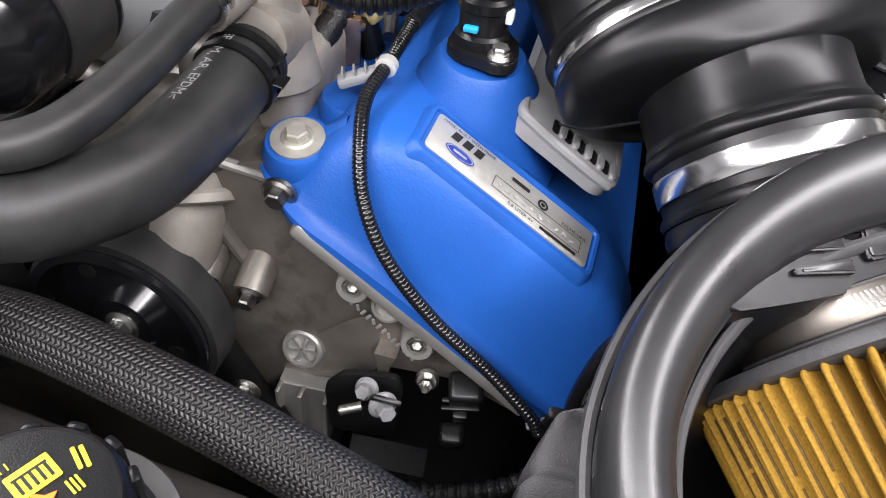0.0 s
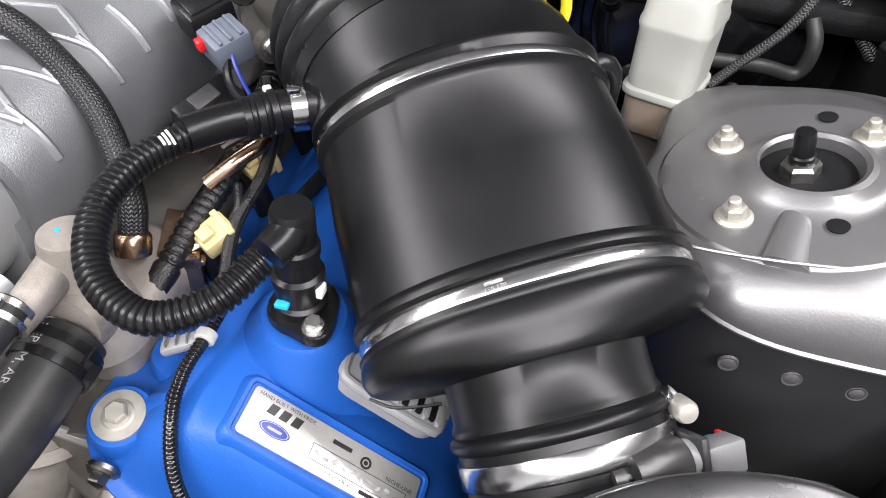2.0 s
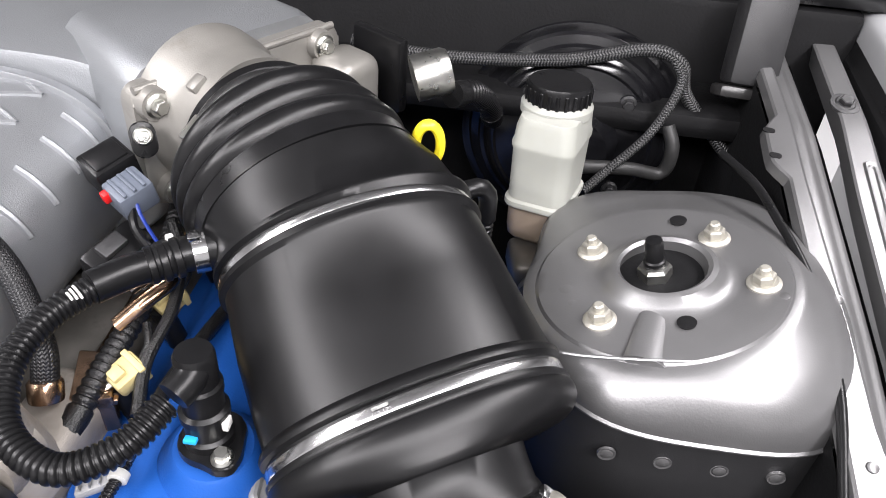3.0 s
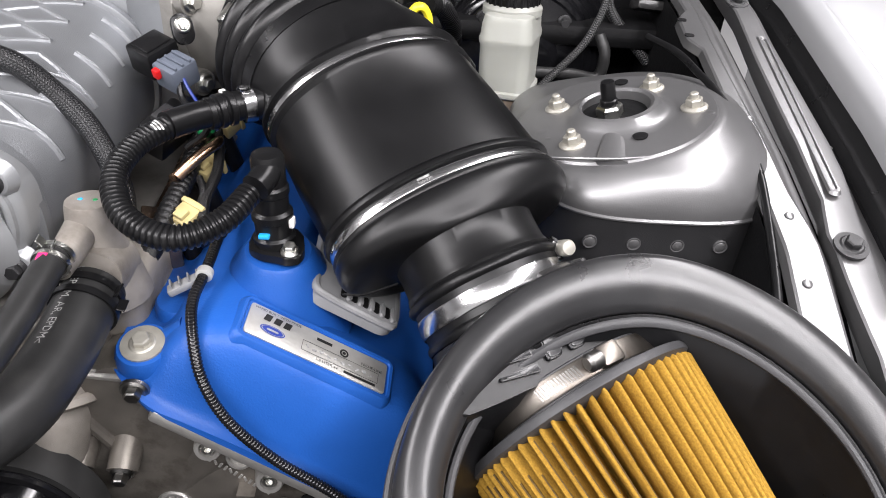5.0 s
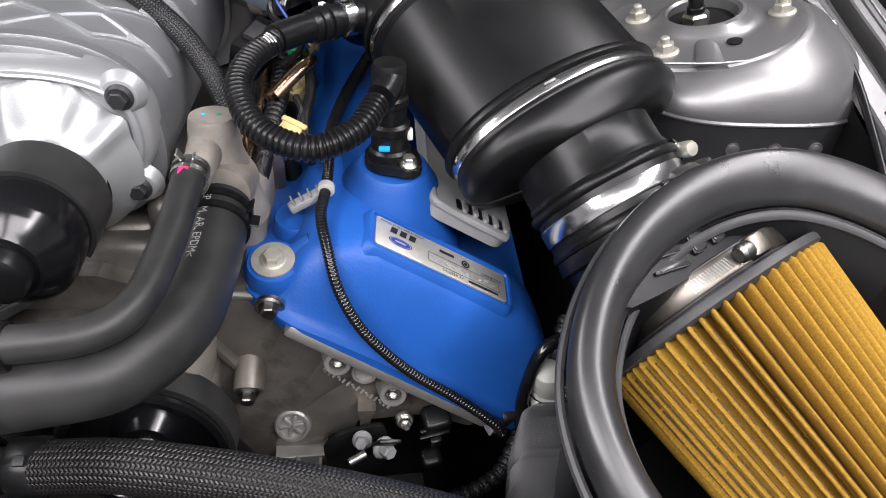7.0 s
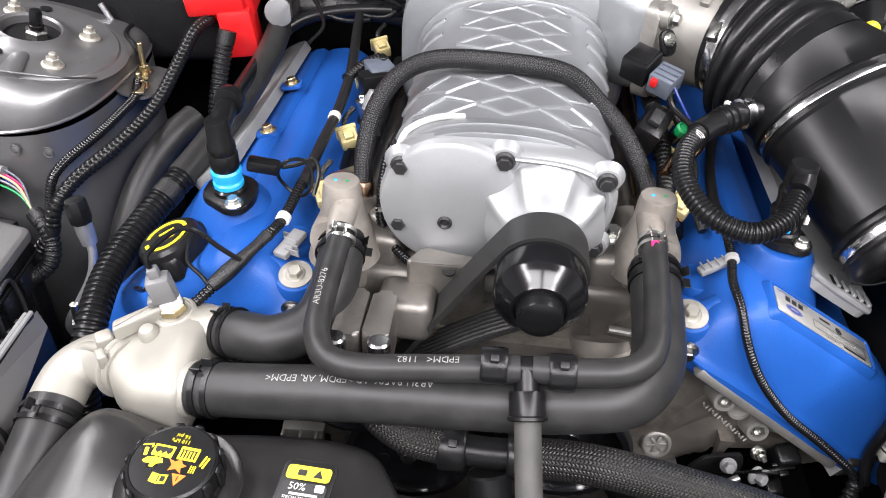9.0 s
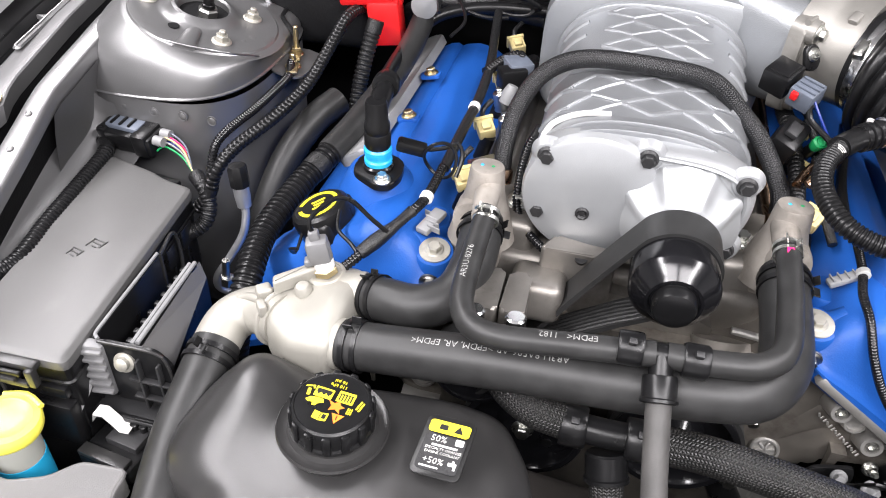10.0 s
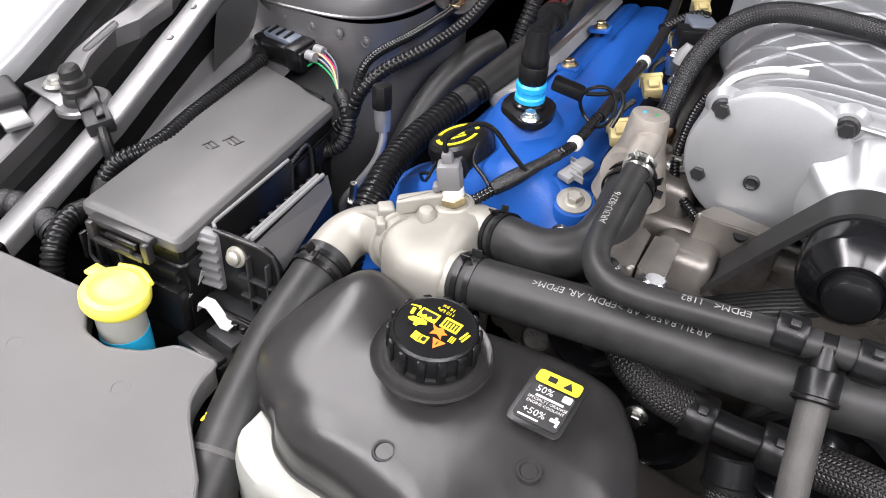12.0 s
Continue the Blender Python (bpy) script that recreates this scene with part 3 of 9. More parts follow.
def strut_tower(s):
    t = thing("strut_tower", "dark grey metallic strut tower with four studs and open centre", "strut tower", (s * 0.53, 0.56, 0.1), "strut towers")
    n = 72
    dy, seam = (0.0, 0.380) if s > 0 else (0.024, 0.362)
    C, T = vec(0.556, 0.583 if s > 0 else 0.605), vec(0.526, 0.558 + dy)

    def plate_z(x):
        return 0.4165 + (x - 0.527) * 0.26

    def base(a):
        ca, sa = math.cos(a), math.sin(a)
        k = 1 / ((abs(ca) ** 3.2 + abs(sa) ** 3.2) ** (1 / 3.2))
        return C.x + 0.113 * ca * k, C.y + 0.138 * sa * k

    def top(a, r):
        return T.x + r * math.cos(a), T.y + r * math.sin(a)

    loops = []
    for r, dz in ((0.080, 0.0005), (0.0895, 0.0), (0.094, -0.0025)):
        loops.append([vec(s * top(a, r)[0], top(a, r)[1], plate_z(top(a, r)[0]) + dz) for a in (2 * math.pi * i / n for i in range(n))])
    for k in (0.25, 0.5, 0.72, 0.88, 0.97, 1.0):
        lp = []
        for i in range(n):
            a = 2 * math.pi * i / n
            (x0, y0), (x1, y1) = top(a, 0.094), base(a)
            f = math.sin(k * math.pi / 2)
            g = 1 - math.cos(k * math.pi / 2)
            x, y = x0 + (x1 - x0) * f, y0 + (y1 - y0) * f
            z0 = plate_z(x0) - 0.0025
            lp.append(vec(s * x, y, z0 + (seam + 0.06 * (0.556 - x) * (s < 0) - z0) * (0.25 * k + 0.75 * g)))
        loops.append(lp)
    for z, e in ((-0.0015, 0.0018), (-0.0030, 0.0016), (-0.0038, -0.003)):
        loops.append([vec(s * (base(a)[0] + e * math.cos(a)), base(a)[1] + e * math.sin(a), z + seam + 0.06 * (0.556 - base(a)[0]) * (s < 0)) for a in (2 * math.pi * i / n for i in range(n))])
    part("tower_shell", loft_bm(loops, cap=False), PAINT, t, angle=40)
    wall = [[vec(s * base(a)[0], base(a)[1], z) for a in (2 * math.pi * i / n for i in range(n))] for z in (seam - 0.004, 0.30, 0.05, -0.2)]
    # Driver side wall is coloured dark for the air box's shade; passenger side stays PAINT.
    part("tower_wall", loft_bm(wall, cap=False), DARKP if s > 0 else PAINT, t, "lower wall with spot welds, its shade painted dark" if s > 0 else "", angle=40)
    # the reinforcing plate with its raised collar round the opening
    loops = []
    for r, dz in ((0.029, -0.02), (0.029, 0.0120), (0.0315, 0.0142), (0.0355, 0.0130), (0.040, 0.0075), (0.046, 0.0036), (0.053, 0.003), (0.072, 0.003), (0.078, 0.0028), (0.084, 0.0022), (0.0872, -0.0015)):
        lp = []
        for i in range(n):
            a = 2 * math.pi * i / n
            w = r
            x, y = top(a, w)
            lp.append(vec(s * x, y, plate_z(x) + dz))
        loops.append(lp)
    part("top_plate", loft_bm(loops, cap=False), PAINT, t, "dark grey painted reinforcing plate")
    nrm = vec(-0.26 * s, 0, 1).normalized()
    # Capped black cylinder; its colour gives the shade inside the opening.
    part("well", lathe_bm([(0.030, -0.06), (0.030, 0.004)], axes_at((s * T.x, T.y, plate_z(T.x)), nrm), 32), SEAL_GAP, t, "black plug in place of the shaded strut mount opening")
    for x, y in ((0.4834, 0.5153), (0.4814, 0.5914), (0.5671, 0.5973), (0.5899, 0.5428)):
        bolt(t, (s * x, y + dy, plate_z(x) + 0.003), nrm, 0.013, 0.008, 0.0115, NUTS, "nut", stud=0.0055)
    p = vec(s * 0.524, 0.558 + dy, plate_z(0.524) - 0.004)
    bolt(t, p, nrm, 0.021, 0.016, 0.0, ZINC, "strut_nut")
    part("strut_rod", lathe_bm([(0.0078, 0.0), (0.0078, 0.010), (0.0066, 0.011), (0.0066, 0.023), (0.0058, 0.027), (0.002, 0.028)], axes_at(p + nrm * 0.012, nrm), 20), PLASTIC, t, "black capped strut rod")
    # No cut-outs: black discs carry the shade of the two holes.
    part("hole", lathe_bm([(0.006, 0.0), (0.0065, 0.0012), (0.004, 0.0014)], axes_at((s * 0.537, 0.507 + dy, plate_z(0.537) + 0.0035), nrm), 20), SEAL_GAP, t)
    part("hole", lathe_bm([(0.006, 0.0), (0.0065, 0.0012), (0.004, 0.0014)], axes_at((s * 0.545, 0.622 + dy, plate_z(0.545) + 0.0035), nrm), 20), SEAL_GAP, t)
    for x, y, w in ((0.462, 0.55, 0.010), (0.466, 0.535, 0.006), (0.575, 0.555, 0.007), (0.60, 0.53, 0.006), (0.506, 0.500, 0.006)):
        part("dimple", lathe_bm([(w * 0.6, 0.0), (w * 0.6, 0.0008), (w * 0.35, 0.0012)], axes_at((s * x, y + dy, plate_z(x) + 0.002), nrm), 16), PAINT, t)
    for i in range(5):
        x = 0.495 + 0.036 * i if s > 0 else 0.469 + 0.036 * i
        part("spot_weld", lathe_bm([(0.0062, -0.001), (0.0058, 0.0008), (0.0044, 0.0004), (0.0035, 0.001)], axes_at((s * x, (0.4455 if s > 0 else 0.4675) + 0.003 * abs(i - 1.5) ** 2 * 0.1, 0.356 if s > 0 else 0.344), (0, -1, 0)), 18), PAINT, t)
    part("saddle", tube_bm([(s * x, y + dy, plate_z(x) + 0.0015) for x, y in ((0.5085, 0.474), (0.512, 0.488), (0.516, 0.504), (0.520, 0.522), (0.522, 0.529))], lambda f: 0.0135 - 0.004 * f, seg=20, step=0.004, flat=0.42), PAINT, t)
    if s < 0:
        # fillet and shelf at the foot of the wall
        loops = []
        for k in range(9):
            x = 0.640 - 0.0100 * k
            e = math.exp(-((x - 0.640) / 0.022) ** 2)
            loops.append([vec(-x, y - 0.012 * e, z + 0.050 * e) for y, z in ((0.4685, 0.345), (0.4675, 0.322), (0.464, 0.306), (0.456, 0.296), (0.443, 0.290), (0.42, 0.285), (0.38, 0.276), (0.32, 0.258), (0.24, 0.225))])
        part("shelf", loft_bm(loops, closed=False), PAINT, t, "dark painted shelf at the foot", angle=60)
    # the overlapping edge of the rear pressing
    pts = [vec(s * 0.441, 0.52 + dy, 0.395), vec(s * 0.447, 0.478 + dy, 0.414), vec(s * 0.462, 0.468 + dy, 0.419), vec(s * 0.50, 0.472 + dy, 0.418), vec(s * 0.522, 0.4745 + dy, 0.4185), vec(s * 0.545, 0.4755 + dy, 0.421)]
    part("overlap_edge", tube_bm(pts, 0.0013, seg=8, step=0.004), PAINT, t)
    return t


strut_tower(1)
strut_tower(-1)
# the raised hood over the bay
hd = part("hood", loft_bm([[vec(x, y, z + 0.03 * math.cos(x * 1.6)) for x in (-0.88, -0.6, -0.35, 0.0, 0.35, 0.6, 0.88)] + [vec(x, y + 0.02, z + 0.05 + 0.03 * math.cos(x * 1.6)) for x in (0.88, 0.6, 0.35, 0.0, -0.35, -0.6, -0.88)] for y, z in ((1.06, 0.60), (0.95, 0.86), (0.80, 1.20), (0.65, 1.50), (0.57, 1.64))]), DARKP)
tagged(hd, "raised hood with a dark lining over the bay", "hood", kind="structure")

# the bay's dark surroundings
fw = thing("firewall", "black firewall panel behind the engine", "firewall", (0, 0.9, 0.0), kind="structure")
part("panel", box_bm((1.5, 0.04, 0.95), pose(0, 0.93, 0.03), 0.01), SEAL_GAP, fw)
part("ledge", box_bm((1.4, 0.10, 0.03), pose(0, 0.88, 0.40), 0.012), SEAL_GAP, fw)
cw = part("cowl_panel", box_bm((1.6, 0.5, 0.03), pose(0, 1.16, 0.52), 0.012), PLASTIC)
tagged(cw, "black plastic cowl panel along the firewall", "cowl", kind="structure")
ut = part("undertray", box_bm((1.5, 1.6, 0.03), pose(0, 0.25, -0.22), 0.01), SEAL_GAP)
tagged(ut, "black tray closing the bay below the engine", "undertray", kind="structure")
for s in (1, -1):
    r = part("frame_rail", box_bm((0.11, 1.3, 0.16), pose(s * 0.50, 0.25, -0.02), 0.015), SEAL_GAP)
    tagged(r, "black painted frame rail beside the engine", "frame rail", "frame rails", "structure")
rs = thing("radiator_support", "black radiator support across the front of the bay", "radiator support", (0, -0.1, 0), kind="structure")
part("crossmember", box_bm((1.2, 0.05, 0.30), pose(0, -0.16, 0.02), 0.01), SEAL_GAP, rs)
part("radiator_shroud", box_bm((0.72, 0.08, 0.34), pose(0.02, 0.03, 0.03), 0.015), PLASTIC, rs)

# ---- engine ----
eng = thing("engine_block", "grey cast aluminium engine block and timing cover with ribs", "engine", (0, 0.4, -0.1))
part("block", loft_bm([[vec(x, y, z) for x, z in ((-0.15, -0.15), (0.15, -0.15), (0.165, 0.13), (0.33, 0.185), (0.16, 0.30), (-0.16, 0.30), (-0.33, 0.185), (-0.165, 0.13))] for y in (0.36, 0.80)]), CASTD, eng, smooth=False)
TC = [(0.145, -0.15), (0.150, 0.135), (0.205, 0.150), (0.215, 0.172), (0.275, 0.180), (0.325, 0.160), (0.335, 0.192), (0.165, 0.318), (0.145, 0.318), (0.10, 0.285)]
TC = TC + [(-x, z) for x, z in TC[::-1]]
part("timing_cover", prism_bm(round_corners(TC, 0.010), 0.04, pose(0, 0.362, 0, 90, 0, 0), 0.006), CASTD, eng, "grey cast timing cover")
# rails under the valve covers, bosses, ribs, plugs and bolts
for s in (1, -1):
    m = Matrix.Translation((s * 0.252, 0.324, 0.2475)) @ Matrix.Rotation(s * math.atan2(0.120, 0.170), 4, "Y")
    part("head_flange", box_bm((0.178, 0.056, 0.011), m, 0.003), CASTB, eng, "pale machined rail")
    # swelling shoulder that runs down from the bosses, and the softer one beside it
    part("shoulder", tube_bm([(s * 0.226, 0.340, 0.250), (s * 0.204, 0.343, 0.226), (s * 0.182, 0.344, 0.198), (s * 0.164, 0.345, 0.165), (s * 0.157, 0.350, 0.12)], lambda f: 0.026 - 0.006 * f, seg=28), CASTD, eng)
    part("shoulder", tube_bm([(s * 0.176, 0.346, 0.292), (s * 0.160, 0.346, 0.262), (s * 0.150, 0.350, 0.22), (s * 0.144, 0.354, 0.14)], lambda f: 0.024 + 0.004 * f, seg=28), CASTD, eng)
    for x, y, z, r in ((0.212, 0.303, 0.260, 0.0100), (0.252, 0.307, 0.221, 0.0105)):
        bm = bmesh.new()
        add_lathe(bm, [(r * 1.45, -0.024), (r * 1.10, -0.006), (r, 0.0), (r * 0.92, 0.0015), (r * 0.62, 0.0015), (r * 0.58, -0.004), (r * 0.1, -0.004)], axes_at((s * x, y, z), (0, -1, 0.25)), 28)
        part("boss", bm, CASTB, eng)
        part("socket_screw", lathe_bm([(r * 0.54, -0.004), (r * 0.54, 0.0), (r * 0.46, 0.001), (r * 0.30, 0.001), (r * 0.28, -0.002), (r * 0.02, -0.002)], axes_at((s * x, y, z), (0, -1, 0.25)), 6), ZINC, eng, smooth=False)
    pm = axes_at((s * 0.231, 0.311, 0.2415), (0, -1, 0.25))
    part("core_plug", lathe_bm([(0.0125, -0.012), (0.0105, -0.001), (0.0095, 0.001), (0.0080, 0.001), (0.0074, -0.0015), (0.001, -0.0020)], pm, 28), CASTB, eng)
    part("rib", tube_bm([(s * 0.196, 0.322, 0.279), (s * 0.222, 0.320, 0.247), (s * 0.240, 0.322, 0.236), (s * 0.262, 0.324, 0.212), (s * 0.285, 0.326, 0.205)], 0.0042, seg=10), CASTB, eng)
    # star-shaped plug
    pm = axes_at((s * 0.173, 0.316, 0.174), (0, -1, 0.35))
    part("drain_plug", lathe_bm([(0.0150, -0.006), (0.0142, -0.001), (0.0128, 0.0004), (0.0112, 0.0004), (0.0104, -0.0030), (0.001, -0.0034)], pm, 32), CASTB, eng)
    for k in range(3):
        part("plug_bar", box_bm((0.0190, 0.0030, 0.0030), pm @ pose(0, 0, -0.0022, 0, 0, 60 * k + 12), 0.0008), CASTB, eng)
    for x, y, z in ((0.115, 0.304, 0.230), (0.146, 0.304, 0.227)):
        part("boss", tube_bm([(s * x, y + 0.040, z + 0.022), (s * x, y + 0.002, z + 0.002)], lambda f: 0.0125 - 0.0015 * f, seg=22), CASTD, eng)
        bolt(eng, (s * x, y + 0.002, z + 0.001), (0, -1, -0.25), 0.0098, 0.008, 0.0085, DSTEEL)
    part("rib", tube_bm([(s * 0.116, 0.322, 0.274), (s * 0.140, 0.322, 0.236)], 0.0052, seg=10), CASTD, eng)
    part("rib", tube_bm([(s * 0.112, 0.326, 0.236), (s * 0.132, 0.326, 0.231)], 0.0040, seg=10), CASTB, eng)
    part("rib", tube_bm([(s * 0.110, 0.328, 0.198), (s * 0.130, 0.328, 0.176)], 0.0045, seg=10), CASTD, eng)
    part("rib", tube_bm([(s * 0.105, 0.326, 0.310), (s * 0.160, 0.322, 0.308)], 0.0036, seg=10), CASTB, eng)
    bolt(eng, (s * 0.1685, 0.308, 0.3115), (0, -0.9, -0.1), 0.0100, 0.007, 0.0098, DSTEEL, washer=0.0100)
    # pale cast fins at the lower corner
    part("fin_block", prism_bm([(-0.020, 0.0), (0.022, 0.0), (0.016, -0.055), (-0.014, -0.055)], 0.020, pose(s * 0.177, 0.330, 0.143, 90, 0, 4), 0.003), CASTB, eng)
    for x in (0.160, 0.176, 0.194):
        part("fin", box_bm((0.0035, 0.010, 0.050), pose(s * x, 0.308, 0.118, 4, 0, 0), 0.0012), CASTB, eng)
    part("spike", loft_bm([[vec(s * x + w * a, 0.316 + w * b, z) for a, b in ((-1, -1), (1, -1), (1, 1), (-1, 1))] for x, z, w in ((0.232, 0.200, 0.007), (0.231, 0.188, 0.0045), (0.229, 0.165, 0.0025), (0.228, 0.150, 0.002))]), CASTD, eng)
for k in range(15):
    part("cast_mark", box_bm((0.0020, 0.0012, 0.0042), pose(0.2015 + 0.0034 * k, 0.3150, 0.2400 - 0.0030 * k, -15, 40 if k % 3 else -20, 0), 0.0003, 1), CASTB, eng)


def cover_top(x):
    return interp(x, COVER_TOP)


def cover_low(x):
    return interp(x, COVER_LOW)


COVER_TOP = [(0.148, 0.322), (0.166, 0.323), (0.176, 0.326), (0.188, 0.338), (0.202, 0.347), (0.222, 0.350), (0.240, 0.3465), (0.334, 0.2905), (0.348, 0.281), (0.360, 0.268), (0.370, 0.248), (0.376, 0.218), (0.378, 0.175)]
COVER_LOW = [(0.148, 0.316), (0.166, 0.312), (0.33, 0.195), (0.378, 0.165)]


def valve_cover(s):
    t = thing("valve_cover", "bright blue textured valve cover bolted on the cylinder head", "valve cover", (s * 0.25, 0.5, 0.2), "valve covers")
    xs = [0.148 + (0.378 - 0.148) * i / 60 for i in range(61)]
    hs = [(0.2965, 0.0), (0.2968, 0.10), (0.300, 0.12), (0.3035, 0.16), (0.306, 0.24), (0.309, 0.40), (0.313, 0.58), (0.3175, 0.75), (0.322, 0.87), (0.327, 0.945), (0.333, 0.985), (0.340, 1.0)]
    ys = hs + [(y, 1.0) for y in (0.36, 0.38, 0.40, 0.45, 0.52, 0.60, 0.70, 0.775, 0.785, 0.79)]
    loops = []
    for j, (y, h) in enumerate(ys):
        if y > 0.78:
            h = {0.785: 0.5, 0.79: 0.0}[y]
        lp = []
        for x in xs:
            lo, hi = cover_low(x), cover_top(x)
            e = max(0.0, (x - 0.30) / 0.078)
            b = max(0.0, (0.19 - x) / 0.042)
            yy = y + (0.36 - y) * 0.45 * b * b if y < 0.36 else y
            yy = yy + max(0, 0.34 - yy) * 0.22 * e * e
            drop = 0.0
            if y > 0.375 and x > 0.262:
                drop = 0.020 * min(1, (y - 0.375) / 0.02) * min(1, (x - 0.262) / 0.02)
            lp.append(vec(s * x, yy, lo + (hi - lo) * h - drop))
        loops.append(lp)
    part("cover_shell", loft_bm(loops, closed=False), BLUE, t, angle=50)
    # ear with the large bolt
    m = axes_at((s * 0.170, 0.334, 0.318), (0, -0.25, 1))
    part("ear", lathe_bm([(0.0235, -0.012), (0.0205, 0.004), (0.0190, 0.0115), (0.0175, 0.0140), (0.0150, 0.0145)], m, 40), BLUE, t)
    bolt(t, m @ vec(0, 0, 0.0145), (0, -0.25, 1), 0.0112, 0.0065, 0.0100, NUTS, washer=0.0148)
    part("ear_web", tube_bm([(s * 0.172, 0.332, 0.304), (s * 0.179, 0.321, 0.299), (s * 0.191, 0.312, 0.290), (s * 0.208, 0.306, 0.277), (s * 0.232, 0.303, 0.257)], lambda f: 0.0195 - 0.0165 * f ** 0.8, seg=24, step=0.004), BLUE, t)
    part("ear_web", tube_bm([(s * 0.172, 0.338, 0.322), (s * 0.184, 0.342, 0.325), (s * 0.198, 0.345, 0.332)], lambda f: 0.010 + 0.002 * f, seg=20, step=0.004), BLUE, t)
    m = axes_at((s * 0.183, 0.378, 0.322), (0, -0.1, 1))
    part("ear", lathe_bm([(0.019, 0), (0.018, 0.012), (0.016, 0.015)], m, 32), BLUE, t)
    # raised ledge round the plate's seat, the breather boss, the small fin
    part("breather_boss", lathe_bm([(0.058, -0.07), (0.044, -0.034), (0.035, -0.016), (0.029, -0.007), (0.026, -0.002), (0.024, 0.0)], axes_at((s * 0.252, 0.402, 0.366), (0.06 * s, -0.12, 1)), 40), BLUE, t)
    part("fin", prism_bm([(0, 0), (0.012, 0), (0.006, 0.022), (0.002, 0.022)], 0.003, pose(s * 0.318, 0.322, 0.200, 90, 0, 90 if s > 0 else 90), 0.001), BLUE, t)
    return t


vc_d = valve_cover(1)
vc_p = valve_cover(-1)
# seat of the nameplate
PX = vec(0.096, 0.0, -0.0562).normalized()
PY = vec(0.0, 0.995, 0.105).normalized()
PN = PX.cross(PY).normalized()
PC = vec(0.2865, 0.3462, 0.3185)
PM = Matrix((PX, PN.cross(PX), PN)).transposed().to_4x4()
PM.translation = PC
bm = bmesh.new()
out, inn = rounded(0.1245, 0.0405, 0.007, 6), rounded(0.1150, 0.0315, 0.003, 6)
lo = [PM @ vec(x * 1.03, y * 1.08, -0.006) for x, y in out]
a = [PM @ vec(x, y, 0.0004) for x, y in out]
b = [PM @ vec(x * 0.97, y * 0.93, 0.0022) for x, y in out]
c = [PM @ vec(x * 1.012, y * 1.03, 0.0022) for x, y in inn]
d = [PM @ vec(x, y, 0.0006) for x, y in inn]
add_loft(bm, [lo, a, b, c, d], cap=True)
part("plate_seat", bm, BLUE, vc_d, "raised blue rim round the nameplate")

part("ledge", loft_bm([[vec(-x, y, z + (y - 0.55) * 0.0) for x, z in ((0.240, 0.336), (0.246, 0.3435), (0.252, 0.3465), (0.262, 0.3445), (0.2745, 0.337), (0.279, 0.330), (0.281, 0.310))] for y in (0.43, 0.4335, 0.50, 0.60, 0.70, 0.775)], closed=False), BLUE, vc_p, angle=40)
# nameplate
npl = thing("nameplate", "brushed metal nameplate with black print on the blue cover", "nameplate", PC)
part("plate", prism_bm(rounded(0.1115, 0.0285, 0.0025, 4), 0.0012, PM @ pose(0, 0, 0.0006), 0.0003), PLATE, npl)


def print_on(parent, bm, m, material, name="print"):
    bmesh.ops.transform(bm, matrix=m, verts=bm.verts)
    return part(name, bm, material, parent, smooth=False)


PF = PM @ pose(0, 0, 0.0022)
print_on(npl, text_bm("HAND BUILT WITH PRIDE", 0.0031), PF @ pose(-0.0345, 0.0112, 0), INK, "lettering")
for i, w in enumerate((0.0066, 0.0066, 0.0066)):
    bm = prism_bm([(-w / 2, -0.0030), (w / 2 - 0.0014, -0.0030), (w / 2, 0.0030), (-w / 2 + 0.0014, 0.0030)], 0.0001)
    print_on(npl, bm, PF @ pose(-0.0415 + i * 0.0076, 0.0058, 0), INK, "emblem_bar")
print_on(npl, lathe_bm([(0.0095, 0), (0.0095, 0.0001)], None, 32, 1, 0.42), PF @ pose(-0.036, -0.0042, 0), LOGO, "oval_emblem")
print_on(npl, lathe_bm([(0.0086, 0.0001), (0.0086, 0.0002), (0.0080, 0.0002), (0.0080, 0.0001)], None, 32, 1, 0.40, cap=False), PF @ pose(-0.036, -0.0042, 0), PRINT, "emblem_line")
print_on(npl, prism_bm(rounded(0.009, 0.0016, 0.0007), 0.0002), PF @ pose(-0.036, -0.0042, 0), PRINT, "emblem_line")
print_on(npl, text_bm("NICHE-LINE", 0.0034), PF @ pose(0.043, 0.0035, 0), INK, "lettering")
print_on(npl, prism_bm(rounded(0.0125, 0.0026, 0.0004), 0.0001), PF @ pose(0.003, 0.0075, 0), INK, "print_bar")
print_on(npl, text_bm("5.8 LITER 4V", 0.0034), PF @ pose(0.008, -0.0108, 0), INK, "lettering")
print_on(npl, prism_bm(rounded(0.026, 0.0022, 0.0004), 0.0001), PF @ pose(0.0345, -0.0108, 0), INK, "print_bar")
print_on(npl, lathe_bm([(0.0036, 0), (0.0036, 0.0001), (0.0022, 0.0001), (0.0022, 0)], None, 20, cap=False), PF @ pose(0.0195, 0.0055, 0), INK, "seal")
print_on(npl, lathe_bm([(0.0014, 0), (0.0014, 0.0001)], None, 14), PF @ pose(0.0195, 0.0055, 0), INK, "seal")
for y in (0.0010, -0.0080):
    print_on(npl, prism_bm(rounded(0.062, 0.0003, 0.0001), 0.0001), PF @ pose(0.018, y, 0), INK, "frame_line")
for x in (-0.013, 0.049):
    print_on(npl, prism_bm(rounded(0.0003, 0.009, 0.0001), 0.0001), PF @ pose(x, -0.0035, 0), INK, "frame_line")
